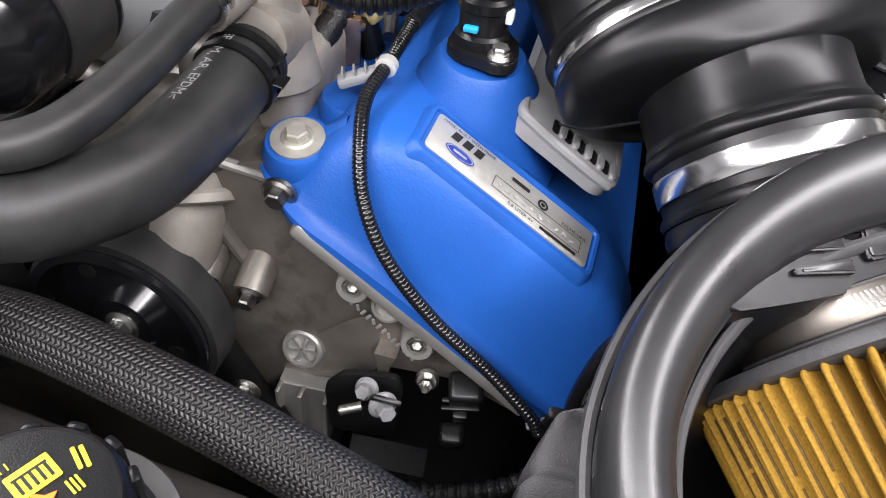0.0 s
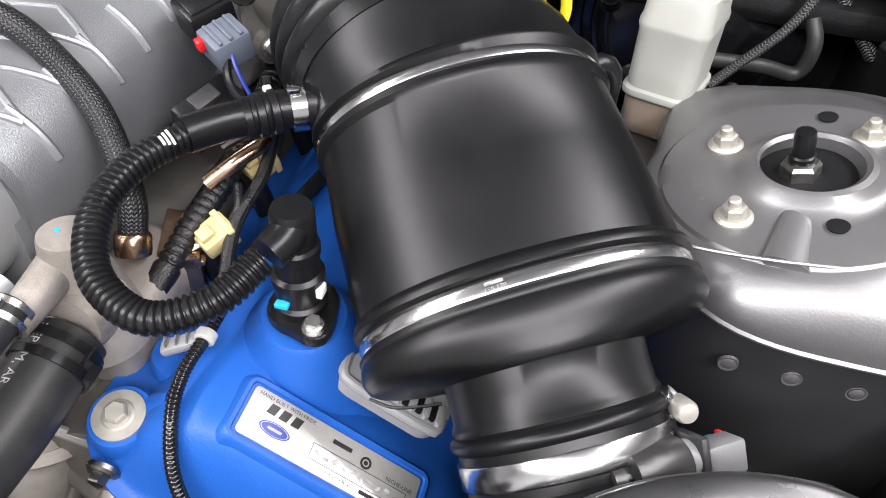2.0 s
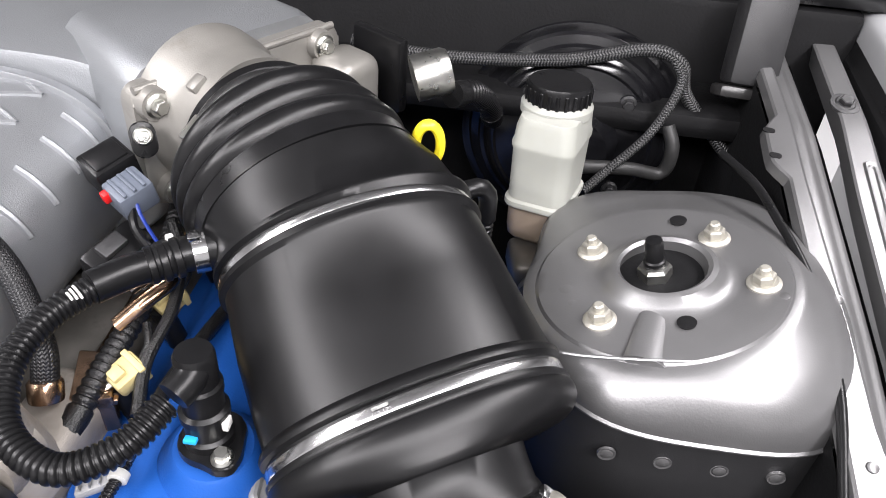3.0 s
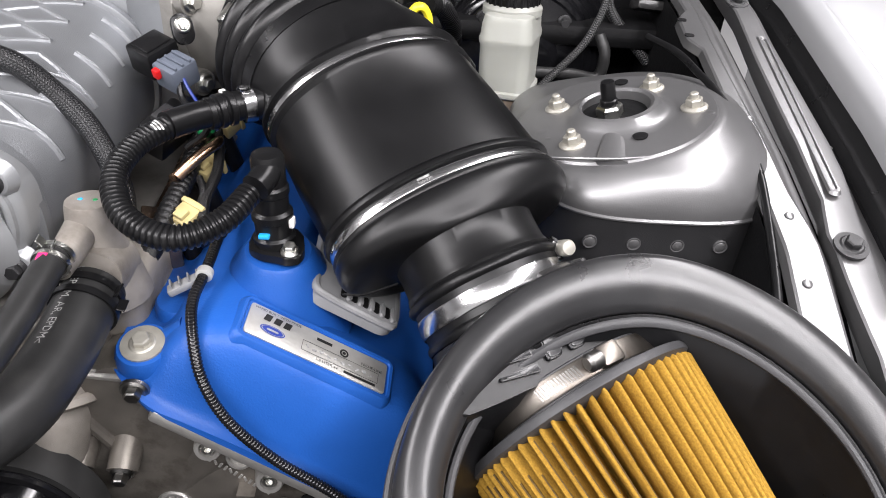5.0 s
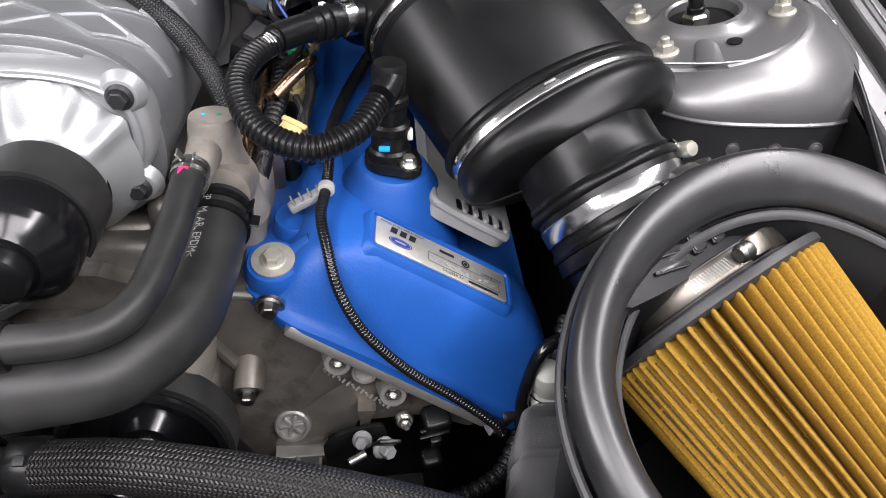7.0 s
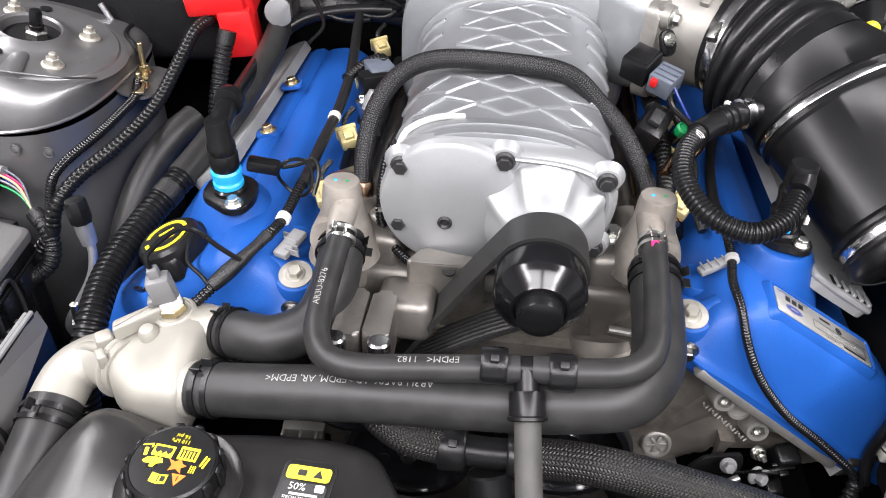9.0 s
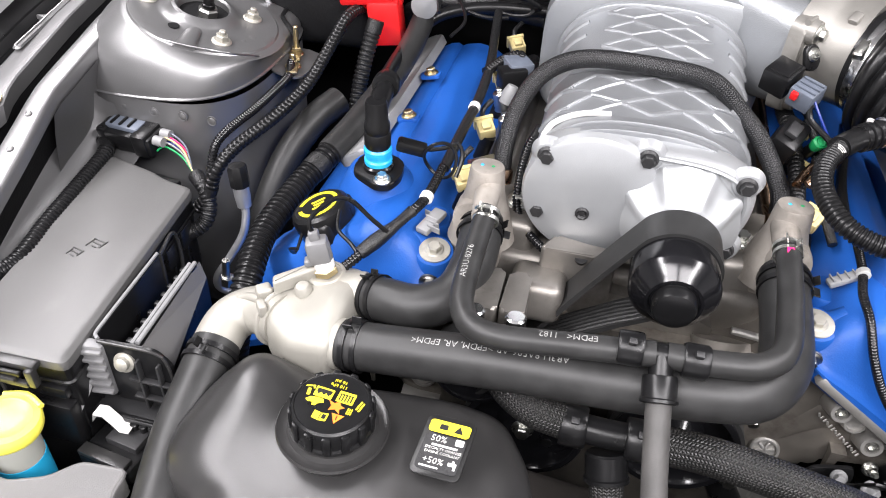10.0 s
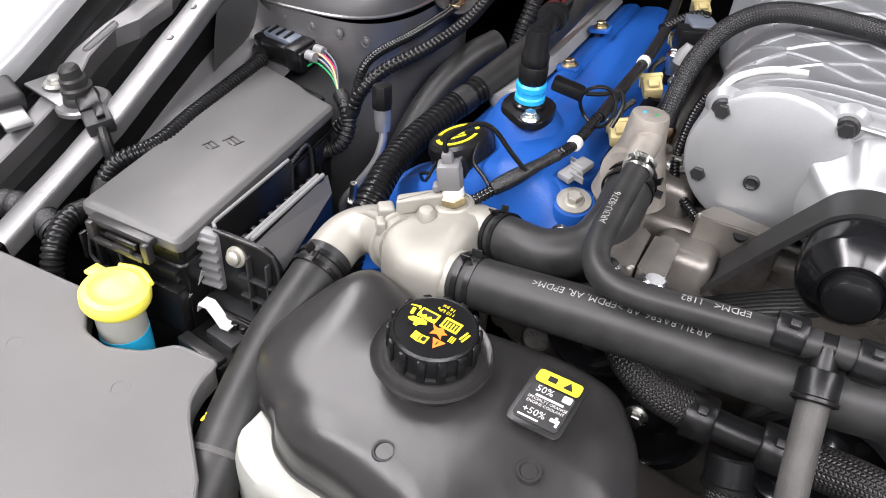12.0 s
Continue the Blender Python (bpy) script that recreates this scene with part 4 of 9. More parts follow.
for i in range(10):
    print_on(npl, prism_bm(rounded(0.0034, 0.0012 + 0.0008 * (i % 3), 0.0004), 0.0001), PF @ pose(-0.009 + i * 0.0058, -0.0030 - 0.0012 * (i % 2), 0, 0, 0, 20 * ((i * 7) % 5 - 2)), PRINT, "script_bar")


def coil_cover(s):
    t = thing("coil_cover", "light grey slotted coil cover plate on the valve cover", "coil cover", (s * 0.31, 0.5, 0.3), "coil covers")
    ux = vec(0.096 * s, 0, -0.0562).normalized()
    n = vec(0.5 * s, 0, 0.866)
    m = Matrix((ux, n.cross(ux), n)).transposed().to_4x4()
    m.translation = vec(0.312, 0.545, 0.333) if s > 0 else vec(-0.297, 0.62, 0.344)
    part("plate", prism_bm(rounded(0.074 if s > 0 else 0.046, 0.336, 0.014, 6), 0.013, m @ pose(0, 0, -0.014), 0.004, 3), LGREY, t)
    if s > 0:
        part("front_lip", tube_bm([m @ vec(-0.034, -0.130, -0.003), m @ vec(-0.034, -0.158, -0.003), m @ vec(-0.026, -0.1655, -0.003), m @ vec(0.026, -0.1655, -0.004), m @ vec(0.034, -0.158, -0.004), m @ vec(0.034, -0.130, -0.004)], 0.0034, seg=10, step=0.004), LGREY, t)
    for i in range(5 if s > 0 else 0):
        # Slots are black inlays, their shade put in the colour.
        part("slot", prism_bm(rounded(0.0046, 0.013, 0.0020), 0.0012, m @ pose(-0.012 + i * 0.0095, -0.1555, -0.0017), 0.0003), SEAL_GAP, t, "black inlay for the slot's shade")
        part("rib", prism_bm(rounded(0.0040, 0.015, 0.0018), 0.0034, m @ pose(-0.0072 + i * 0.0095, -0.1560, -0.002), 0.0012), LGREY, t)
    return t


coil_cover(1)
coil_cover(-1)
for y in (0.545, 0.645):
    z = 0.352 + (y - 0.545) * 0.09
    part("bolt_pad", prism_bm(rounded(0.026, 0.020, 0.006), 0.004, pose(-0.258, y, z - 0.008, 0, -12, 0), 0.0015), BLUE, vc_p)
    bolt(vc_p, (-0.258, y, z - 0.004), (-0.2, 0, 1), 0.010, 0.006, 0.009, BRASS)

# ---- blower, its front cover, belt drive ----
sc = thing("supercharger", "silver cast aluminium supercharger with diamond ribs and a snout", "supercharger", (0, 0.5, 0.34))


def sc_loop(y, w, zb, zt, p=2.6, n=64, cx=0.0):
    c, h = (zb + zt) / 2, (zt - zb) / 2
    out = []
    for i in range(n):
        a = 2 * math.pi * i / n
        ca, sa = math.cos(a), math.sin(a)
        out.append(vec(cx + w * math.copysign(abs(ca) ** (2 / p), ca), y, c + h * math.copysign(abs(sa) ** (2 / p), sa)))
    return out


def sc_top(y):
    return interp(y, [(0.37, 0.452), (0.40, 0.459), (0.46, 0.466), (0.56, 0.476), (0.64, 0.486), (0.70, 0.492), (0.85, 0.50)])


part("rotor_case", loft_bm([sc_loop(y, interp(y, [(0.375, 0.093), (0.40, 0.097), (0.55, 0.100), (0.70, 0.104)]), 0.33, sc_top(y), 2.5) for y in (0.385, 0.392, 0.42, 0.46, 0.50, 0.55, 0.60, 0.64)]), SILVER, sc, "ribbed silver rotor case")
for y, w, h in ((0.386, 0.098, 0.004), (0.398, 0.096, 0.0035), (0.620, 0.106, 0.004)):
    part("joint_flange", loft_bm([sc_loop(yy, w + e, 0.325, sc_top(y) + h + e, 2.5) for yy, e in ((y - 0.005, -0.002), (y - 0.004, 0), (y + 0.004, 0), (y + 0.005, -0.002))]), SILVER, sc)


def on_case(x, y, lift=0.0):
    w = interp(y, [(0.375, 0.093), (0.40, 0.097), (0.55, 0.100), (0.70, 0.104)])
    zt, zb = sc_top(y), 0.33
    c, h = (zt + zb) / 2, (zt - zb) / 2
    k = max(0.0, 1 - abs(x / w) ** 2.5) ** (1 / 2.5)
    return vec(x, y, c + h * k + lift)


def case_rib(pts, r=0.0026, h=0.002):
    n = 14
    path = []
    for (x0, y0), (x1, y1) in zip(pts, pts[1:]):
        path += [on_case(x0 + (x1 - x0) * i / n, y0 + (y1 - y0) * i / n, -0.0005) for i in range(n)]
    path.append(on_case(*pts[-1], -0.0005))
    return part("rib", tube_bm(path[::2] + [path[-1]], r, seg=8, step=0.004), SILVER, sc)


for row in range(6):
    y = 0.412 + 0.036 * row
    for x in (-0.054, 0.0, 0.054) if row < 3 else (-0.027, 0.027):
        case_rib([(x - 0.027, y + 0.016), (x, y + 0.002), (x + 0.027, y + 0.016)])
        case_rib([(x - 0.027, y + 0.016), (x, y + 0.030), (x + 0.027, y + 0.016)])
for y in (0.43, 0.465, 0.50, 0.535, 0.57, 0.60):
    for s in (1, -1):
        case_rib([(s * 0.072, y), (s * 0.085, y), (s * 0.095, y)], 0.003)
# rear plenum and inlet
part("plenum", loft_bm([sc_loop(y, w, 0.33, zt, 4.0, cx=cx) for y, w, zt, cx in ((0.628, 0.118, 0.488, 0.0), (0.632, 0.124, 0.497, 0.0), (0.66, 0.128, 0.503, 0.002), (0.72, 0.132, 0.506, 0.005), (0.84, 0.132, 0.506, 0.005), (0.86, 0.126, 0.50, 0.005))]), PLEN, sc, "smooth grey plenum", angle=50)
# front cover
def fc_outline(e=0.0):
    pts = []
    for i in range(72):
        a = 2 * math.pi * i / 72
        ca, sa = math.cos(a), math.sin(a)
        w = 0.097 + e
        if sa >= 0:
            x, z = w * math.copysign(abs(ca) ** 0.62, ca), 0.412 + (0.043 + e) * abs(sa) ** 0.75
        else:
            x, z = w * math.copysign(abs(ca) ** 0.95, ca), 0.412 - (0.066 + e) * abs(sa) ** 0.85
        pts.append((x, z))
    return pts


part("front_cover", loft_bm([[vec(x * k, y, 0.405 + (z - 0.405) * k) for x, z in fc_outline()] for y, k in ((0.390, 0.985), (0.388, 1.0), (0.368, 1.0), (0.3635, 0.985), (0.361, 0.955), (0.360, 0.91))]), FRONT, sc, "silver front cover")
part("cover_rim", loft_bm([[vec(x * k, y, 0.405 + (z - 0.405) * k) for x, z in fc_outline()] for y, k in ((0.361, 0.95), (0.3575, 0.945), (0.3565, 0.92), (0.3575, 0.895), (0.361, 0.885))], cap=False), FRONT, sc)
part("cover_disc", lathe_bm([(0.062, 0), (0.060, 0.006), (0.056, 0.0085), (0.020, 0.010)], axes_at((-0.038, 0.362, 0.402), (0, -1, 0)), 56), FRONT, sc)
for x, z in ((-0.081, 0.437), (0.002, 0.449), (0.084, 0.438), (-0.083, 0.381), (0.083, 0.372)):
    part("bolt_boss", lathe_bm([(0.0150, 0), (0.0125, 0.0055), (0.0108, 0.0078), (0.0095, 0.0082)], axes_at((x, 0.366, z), (0, -1, 0)), 28), FRONT, sc)
    bolt(sc, (x, 0.3578, z), (0, -1, 0), 0.0105, 0.006, 0.0086, DARKP)
part("plug", lathe_bm([(0.0062, 0), (0.0062, 0.002), (0.0046, 0.003), (0.0030, 0.001)], axes_at((-0.043, 0.3525, 0.388), (0, -1, 0)), 24), DARKP, sc)
# snout with webs
loops = []
for r, y, k in ((0.072, 0.3680, 0.0), (0.062, 0.3615, 0.3), (0.053, 0.3560, 0.8), (0.0455, 0.3490, 1.0), (0.0395, 0.3400, 0.9), (0.0350, 0.3330, 0.3), (0.0320, 0.3300, 0.0)):
    lp = []
    for q in range(96):
        a = 360.0 * q / 96
        w = sum(math.exp(-((a - c) / 8.0) ** 2) for c in (35, 72, 112, 152))
        rr = min(r, 0.061 - 0.012 * abs(math.cos(radians(a)))) if r > 0.055 else r
        rr += 0.0052 * k * w - 0.0016 * k * (1 - w)
        lp.append(vec(0.038 + rr * math.cos(radians(a)), y, 0.391 + rr * math.sin(radians(a))))
    loops.append(lp)
part("snout", loft_bm(loops), FRONT, sc, "webbed conical snout", angle=50)

pul = thing("supercharger_pulley", "glossy black ribbed pulley with a round nose cap", "pulley", (0.038, 0.28, 0.388))
m = axes_at((0.038, 0.335, 0.386), (0, -1, 0))
part("rim", lathe_bm([(0.0355, -0.003), (0.0362, 0.0), (0.0345, 0.002), (0.0325, 0.003), (0.0325, 0.037), (0.0345, 0.039), (0.0355, 0.041), (0.0355, 0.044)], m, 64), GLOSSB, pul)
part("face", lathe_bm([(0.0355, 0.044), (0.0358, 0.062), (0.0350, 0.0660), (0.0320, 0.0700), (0.0255, 0.0760), (0.0232, 0.0780), (0.0222, 0.0790), (0.0200, 0.0790), (0.0185, 0.0775)], m, 64), GLOSSB, pul)
part("nose", lathe_bm([(0.0172, 0.074), (0.0172, 0.0855), (0.0160, 0.0890), (0.0125, 0.0910), (0.002, 0.0916)], m, 48), PLASTIC, pul, "round black nose cap")

# ---- intake duct ----
duct = thing("intake_duct", "black oval plastic intake duct with bellows and metal clamps", "intake duct", (0.37, 0.42, 0.33))
MJ = vec(0.862, 0.468, 0.194)
ST = [  # centre, axis, half width, half depth, direction of the width
    ((0.432, 0.329, 0.328), (-0.45, 0.68, 0.56), 0.0480, 0.0440, MJ),
    ((0.424, 0.341, 0.338), (-0.45, 0.68, 0.56), 0.0490, 0.0450, MJ),
    ((0.4190, 0.3490, 0.3450), (-0.45, 0.68, 0.56), 0.0500, 0.0455, MJ),
    ((0.4185, 0.3500, 0.3458), (-0.45, 0.68, 0.56), 0.0570, 0.0525, MJ),
    ((0.4172, 0.3520, 0.3474), (-0.45, 0.68, 0.56), 0.0580, 0.0535, MJ),
    ((0.4160, 0.3538, 0.3488), (-0.45, 0.68, 0.56), 0.0570, 0.0525, MJ),
    ((0.4152, 0.3550, 0.3498), (-0.45, 0.68, 0.56), 0.0552, 0.0505, MJ),
    ((0.4050, 0.3700, 0.3625), (-0.45, 0.68, 0.56), 0.0552, 0.0505, MJ),
    ((0.4042, 0.3712, 0.3634), (-0.45, 0.68, 0.56), 0.0575, 0.0530, MJ),
    ((0.4030, 0.3730, 0.3648), (-0.45, 0.68, 0.56), 0.0585, 0.0538, MJ),
    ((0.4018, 0.3746, 0.3662), (-0.45, 0.68, 0.56), 0.0575, 0.0525, MJ),
    ((0.4010, 0.3758, 0.3672), (-0.45, 0.68, 0.56), 0.0545, 0.0495, MJ),
    ((0.4002, 0.3770, 0.3682), (-0.45, 0.68, 0.56), 0.0556, 0.0505, MJ),
    ((0.3990, 0.3788, 0.3697), (-0.45, 0.68, 0.56), 0.0550, 0.0495, MJ),
    ((0.3980, 0.3802, 0.3710), (-0.45, 0.69, 0.55), 0.0538, 0.0480, MJ),
    ((0.3930, 0.3876, 0.3772), (-0.45, 0.70, 0.53), 0.0536, 0.0476, MJ),
    ((0.3890, 0.3938, 0.3822), (-0.46, 0.72, 0.50), 0.0540, 0.0474, MJ),
    ((0.3887, 0.3942, 0.3826), (-0.46, 0.72, 0.50), 0.0556, 0.0480, MJ),
    ((0.3886, 0.3946, 0.3832), (-0.46, 0.73, 0.49), 0.0620, 0.0490, MJ),
    ((0.3884, 0.3958, 0.3838), (-0.47, 0.76, 0.44), 0.0740, 0.0502, MJ),
    ((0.3878, 0.3970, 0.3844), (-0.48, 0.78, 0.40), 0.0845, 0.0512, MJ),
    ((0.3868, 0.3982, 0.3852), (-0.485, 0.79, 0.37), 0.0895, 0.0522, MJ),
    ((0.3856, 0.4000, 0.3864), (-0.49, 0.795, 0.35), 0.0928, 0.0534, MJ),
    ((0.3842, 0.4026, 0.3878), (-0.49, 0.80, 0.34), 0.0948, 0.0545, MJ),
    ((0.3826, 0.4056, 0.3892), (-0.49, 0.80, 0.34), 0.0955, 0.0550, MJ),
    ((0.3810, 0.4086, 0.3906), (-0.49, 0.80, 0.34), 0.0952, 0.0546, MJ),
    ((0.3800, 0.4104, 0.3914), (-0.49, 0.80, 0.33), 0.0940, 0.0532, MJ),
    ((0.3794, 0.4114, 0.3918), (-0.49, 0.80, 0.33), 0.0950, 0.0542, MJ),
    ((0.3786, 0.4128, 0.3922), (-0.496, 0.809, 0.32), 0.0950, 0.0542, MJ),
    ((0.3780, 0.4138, 0.3926), (-0.496, 0.809, 0.32), 0.0918, 0.0506, MJ),
    ((0.3732, 0.4220, 0.3958), (-0.496, 0.809, 0.32), 0.0918, 0.0506, MJ),
    ((0.3724, 0.4234, 0.3964), (-0.496, 0.809, 0.32), 0.0950, 0.0540, MJ),
    ((0.3712, 0.4254, 0.3972), (-0.496, 0.809, 0.32), 0.0955, 0.0544, MJ),
    ((0.3700, 0.4276, 0.3980), (-0.496, 0.809, 0.32), 0.0945, 0.0536, MJ),
    ((0.3688, 0.4298, 0.3990), (-0.496, 0.809, 0.32), 0.0918, 0.0506, MJ),
    ((0.340, 0.471, 0.4210), (-0.496, 0.809, 0.32), 0.0895, 0.0530, MJ),
    ((0.3185, 0.5065, 0.4355), (-0.496, 0.809, 0.32), 0.0870, 0.0550, MJ),
    ((0.3170, 0.5085, 0.4365), (-0.496, 0.809, 0.32), 0.0900, 0.0580, MJ),
    ((0.3155, 0.5115, 0.4375), (-0.496, 0.809, 0.32), 0.0900, 0.0580, MJ),
    ((0.3145, 0.5130, 0.4380), (-0.496, 0.809, 0.32), 0.0868, 0.0550, MJ),
    ((0.3100, 0.5200, 0.4405), (-0.496, 0.809, 0.32), 0.0868, 0.0550, MJ),
    ((0.3090, 0.5215, 0.4415), (-0.51, 0.80, 0.30), 0.0900, 0.0580, MJ),
    ((0.3075, 0.5240, 0.4425), (-0.51, 0.80, 0.30), 0.0900, 0.0580, MJ),
    ((0.3060, 0.5260, 0.4430), (-0.52, 0.79, 0.29), 0.0860, 0.0560, MJ),
    ((0.2960, 0.5390, 0.4490), (-0.56, 0.77, 0.27), 0.0830, 0.0575, MJ),
    ((0.2815, 0.5490, 0.4540), (-0.62, 0.73, 0.23), 0.0820, 0.0600, (0.77, 0.60, 0.10)),
]
loops = [oval(c, a, w, h, m, 88, 2.12) for c, a, w, h, m in ST]
part("duct_shell", loft_bm(loops), DUCT, duct, angle=48)
bl = []
for i in range(49):
    f = i / 48
    c = vec(0.2815, 0.5490, 0.4540).lerp(vec(0.2190, 0.6150, 0.4620), f)
    ax = vec(-0.64, 0.72, 0.22).lerp(vec(-0.78, 0.62, 0.0), f)
    g = min(1.0, f / 0.72)
    r = 0.0830 - 0.0050 * g ** 2 + (0.0046 * (2 * abs(math.sin(max(0.0, (g - 0.22) / 0.78) * 3 * math.pi)) ** 0.7 - 1) * (g > 0.22) if f < 0.72 else -0.0046 - 0.0105 * min(1.0, (f - 0.72) / 0.06))
    bl.append(oval(c, ax, r, r * (0.74 + 0.14 * f), vec(0.77, 0.60, 0.10).lerp(vec(0.63, 0.77, 0.0), f), 64, 2.05))
part("bellows", loft_bm(bl), PLASTIC, duct, "ribbed black rubber bellows")
band(duct, (0.4101, 0.3625, 0.3562), (-0.45, 0.68, 0.56), 0.0555, 0.0508, MJ, 0.0125, STEEL, seg=96)
band(duct, (0.3756, 0.4179, 0.3942), (-0.496, 0.809, 0.32), 0.0921, 0.0509, MJ, 0.0070, STEEL)
band(duct, (0.3122, 0.5165, 0.4393), (-0.496, 0.809, 0.32), 0.0872, 0.0554, MJ, 0.0060, STEEL)
band(duct, (0.2275, 0.6060, 0.4608), (-0.77, 0.63, 0.0), 0.0622, 0.0545, (0.65, 0.75, 0.01), 0.0105, STEEL)
WH = axes_at((0.1915, 0.5660, 0.4870), (-0.50, -0.35, 0.80), (0.30, 0.50, 0.42))
part("worm_housing", box_bm((0.021, 0.0105, 0.0095), WH, 0.0018), ZINC, duct, "steel worm screw housing")
part("worm_saddle", box_bm((0.014, 0.0125, 0.004), WH @ pose(-0.004, 0, -0.005), 0.001), ZINC, duct)
part("worm_screw", lathe_bm([(0.0040, 0), (0.0048, 0.002), (0.0048, 0.006), (0.003, 0.0075)], WH @ pose(0.0105, 0, 0, 0, 90, 0), 6), BRASS, duct)
for k in range(7):
    part("band_slot", box_bm((0.0010, 0.0060, 0.0008), WH @ pose(0.021 + 0.0028 * k, 0, -0.0038 - 0.0002 * k * k, 0, 4 * k, 20), 0.0002, 1), SEAL_GAP, duct)
part("moulding_line", tube_bm([(0.3030, 0.3640, 0.3560), (0.3170, 0.3610, 0.3580), (0.3330, 0.3625, 0.3640), (0.3420, 0.3650, 0.3665)], 0.0009, seg=6), DUCT, duct)
print_on(duct, prism_bm(rounded(0.0095, 0.0018, 0.0004), 0.0002), axes_at((0.3571, 0.3879, 0.4384), (-0.118, -0.427, 0.897), (0.861, 0.406, 0.308)) @ pose(0, 0.0018, 0), PRINT, "print_bar")
print_on(duct, text_bm("150-170", 0.0034), axes_at((0.3571, 0.3879, 0.4384), (-0.118, -0.427, 0.897), (0.861, 0.406, 0.308)) @ pose(0, -0.0015, 0.0006), PRINT, "lettering")
bm = bmesh.new()
add_box(bm, (0.016, 0.010, 0.012), axes_at((0.4525, 0.3805, 0.391), (0.55, 0.1, 0.8)), 0.002)
part("clamp_housing", bm, STEEL, duct)
part("clamp_nut", lathe_bm([(0.0055, -0.006), (0.0060, 0.0), (0.0060, 0.005), (0.0050, 0.007), (0.002, 0.0075)], axes_at((0.4575, 0.376, 0.3955), (0.3, -0.7, 0.5)), 24), NUTS, duct)

# ---- air meter between duct and air box ----
maf = thing("air_meter", "black plastic air flow meter housing behind the air box", "air meter", (0.43, 0.32, 0.28))
A0 = vec(0.45, -0.68, -0.56).normalized()
m = axes_at((0.4185, 0.349, 0.346), A0, MJ)
part("body", lathe_bm([(0.056, 0), (0.0575, 0.004), (0.0575, 0.010), (0.054, 0.012), (0.053, 0.030), (0.058, 0.032), (0.058, 0.05), (0.05, 0.08)], m, 48), PLASTIC, maf)
for a in (95, 250, 300):
    mm = m @ pose(0, 0, 0.008, 0, 0, a) @ pose(0.058, 0, 0)
    part("latch", box_bm((0.010, 0.022, 0.014), mm, 0.003), PLASTIC, maf)
part("sensor_plug", box_bm((0.018, 0.034, 0.020), m @ pose(0.034, -0.048, 0.012, 0, 0, 40), 0.003), PLASTIC, maf)

# ---- air box ----
box = thing("air_box", "black plastic air box with a thick rounded rubber rim", "air box", (0.48, 0.19, 0.1))
RC, RX, RY, RZ = vec(0.507, 0.202, 0.334), 0.148, 0.121, 0.334


def rim_point(a, e=0.0, z=0.0, p=1.85):
    ca, sa = math.cos(a), math.sin(a)
    x = RC.x + (RX + e) * math.copysign(abs(ca) ** (2 / p), ca)
    y = RC.y + (RY + e) * math.copysign(abs(sa) ** (2 / p), sa)
    return vec(x, y, RZ - 0.064 * (x - 0.45) + 0.617 * (y - 0.20) + z)


N = 96
rim = []
for k in range(20):
    b = 2 * math.pi * k / 20
    rim.append([rim_point(2 * math.pi * i / N, 0.0142 * math.cos(b), 0.0140 * math.sin(b)) for i in range(N)])
part("rim_seal", loft_bm(rim + [rim[0]], cap=False), RING, box, "thick grey-black rubber rim seal")
for e, z, r in ((0.0165, -0.0105, 0.0030), (-0.0170, -0.0075, 0.0026)):
    lip = [[rim_point(2 * math.pi * i / N, e + r * math.cos(2 * math.pi * k / 8), z + r * math.sin(2 * math.pi * k / 8)) for i in range(N)] for k in range(8)]
    part("seal_lip", loft_bm(lip + [lip[0]], cap=False), FDARK, box)
part("wall_shell", loft_bm([[rim_point(2 * math.pi * i / N, e, z) for i in range(N)] for e, z in ((-0.012, -0.008), (-0.017, -0.012), (-0.020, -0.06), (-0.026, -0.20), (-0.10, -0.21), (-0.10, -0.215), (0.0, -0.21), (0.004, -0.10), (0.006, -0.02), (-0.002, -0.010))], cap=False), PLASTIC, box, "black moulded air box wall")
part("bottom", loft_bm([[rim_point(2 * math.pi * i / N, -0.10, z) for i in range(N)] for z in (-0.215, -0.209)]), PLASTIC, box)
# sloping inner panel with its raised emblem
EX = vec(0.113, 0.071, 0.006).normalized()
EN = EX.cross(vec(-0.5, 0.62, 0.42)).normalized()
if EN.z < 0:
    EN = -EN
EM = Matrix((EX, EN.cross(EX), EN)).transposed().to_4x4()
EM.translation = vec(0.4545, 0.2985, 0.3795)
pan = [(-0.096, -0.014), (-0.070, -0.016), (-0.02, -0.017), (0.04, -0.017), (0.085, -0.012), (0.105, 0.006), (0.08, 0.020), (0.0, 0.030), (-0.06, 0.020), (-0.094, 0.004)]
part("emblem_panel", prism_bm(round_corners(pan, 0.012), 0.006, EM @ pose(0, 0, -0.0062), 0.0015), DUCT, box, "grey-black sloped panel inside the air box")
part("panel_skirt", loft_bm([[EM @ vec(x * k, y * k - d, z) for x, y in round_corners(pan, 0.012)] for k, d, z in ((0.985, 0.0, -0.004), (1.0, 0.004, -0.012), (1.0, 0.012, -0.05))]), PLASTIC, box)
for i in range(3):
    x = -0.0185 + i * 0.0185
    part("emblem_bar", prism_bm(round_corners([(x - 0.0080, -0.0080), (x + 0.0050, -0.0080), (x + 0.0085, 0.0080), (x - 0.0045, 0.0080)], 0.003), 0.0032, EM @ pose(0.0, 0.0015, -0.001), 0.0012), PLASTIC, box)
    part("emblem_bar_top", prism_bm(round_corners([(x - 0.0066, -0.0070), (x + 0.0042, -0.0070), (x + 0.0074, 0.0070), (x - 0.0036, 0.0070)], 0.003), 0.001, EM @ pose(0.0004, 0.0018, 0.0020), 0.0004), RING, box)
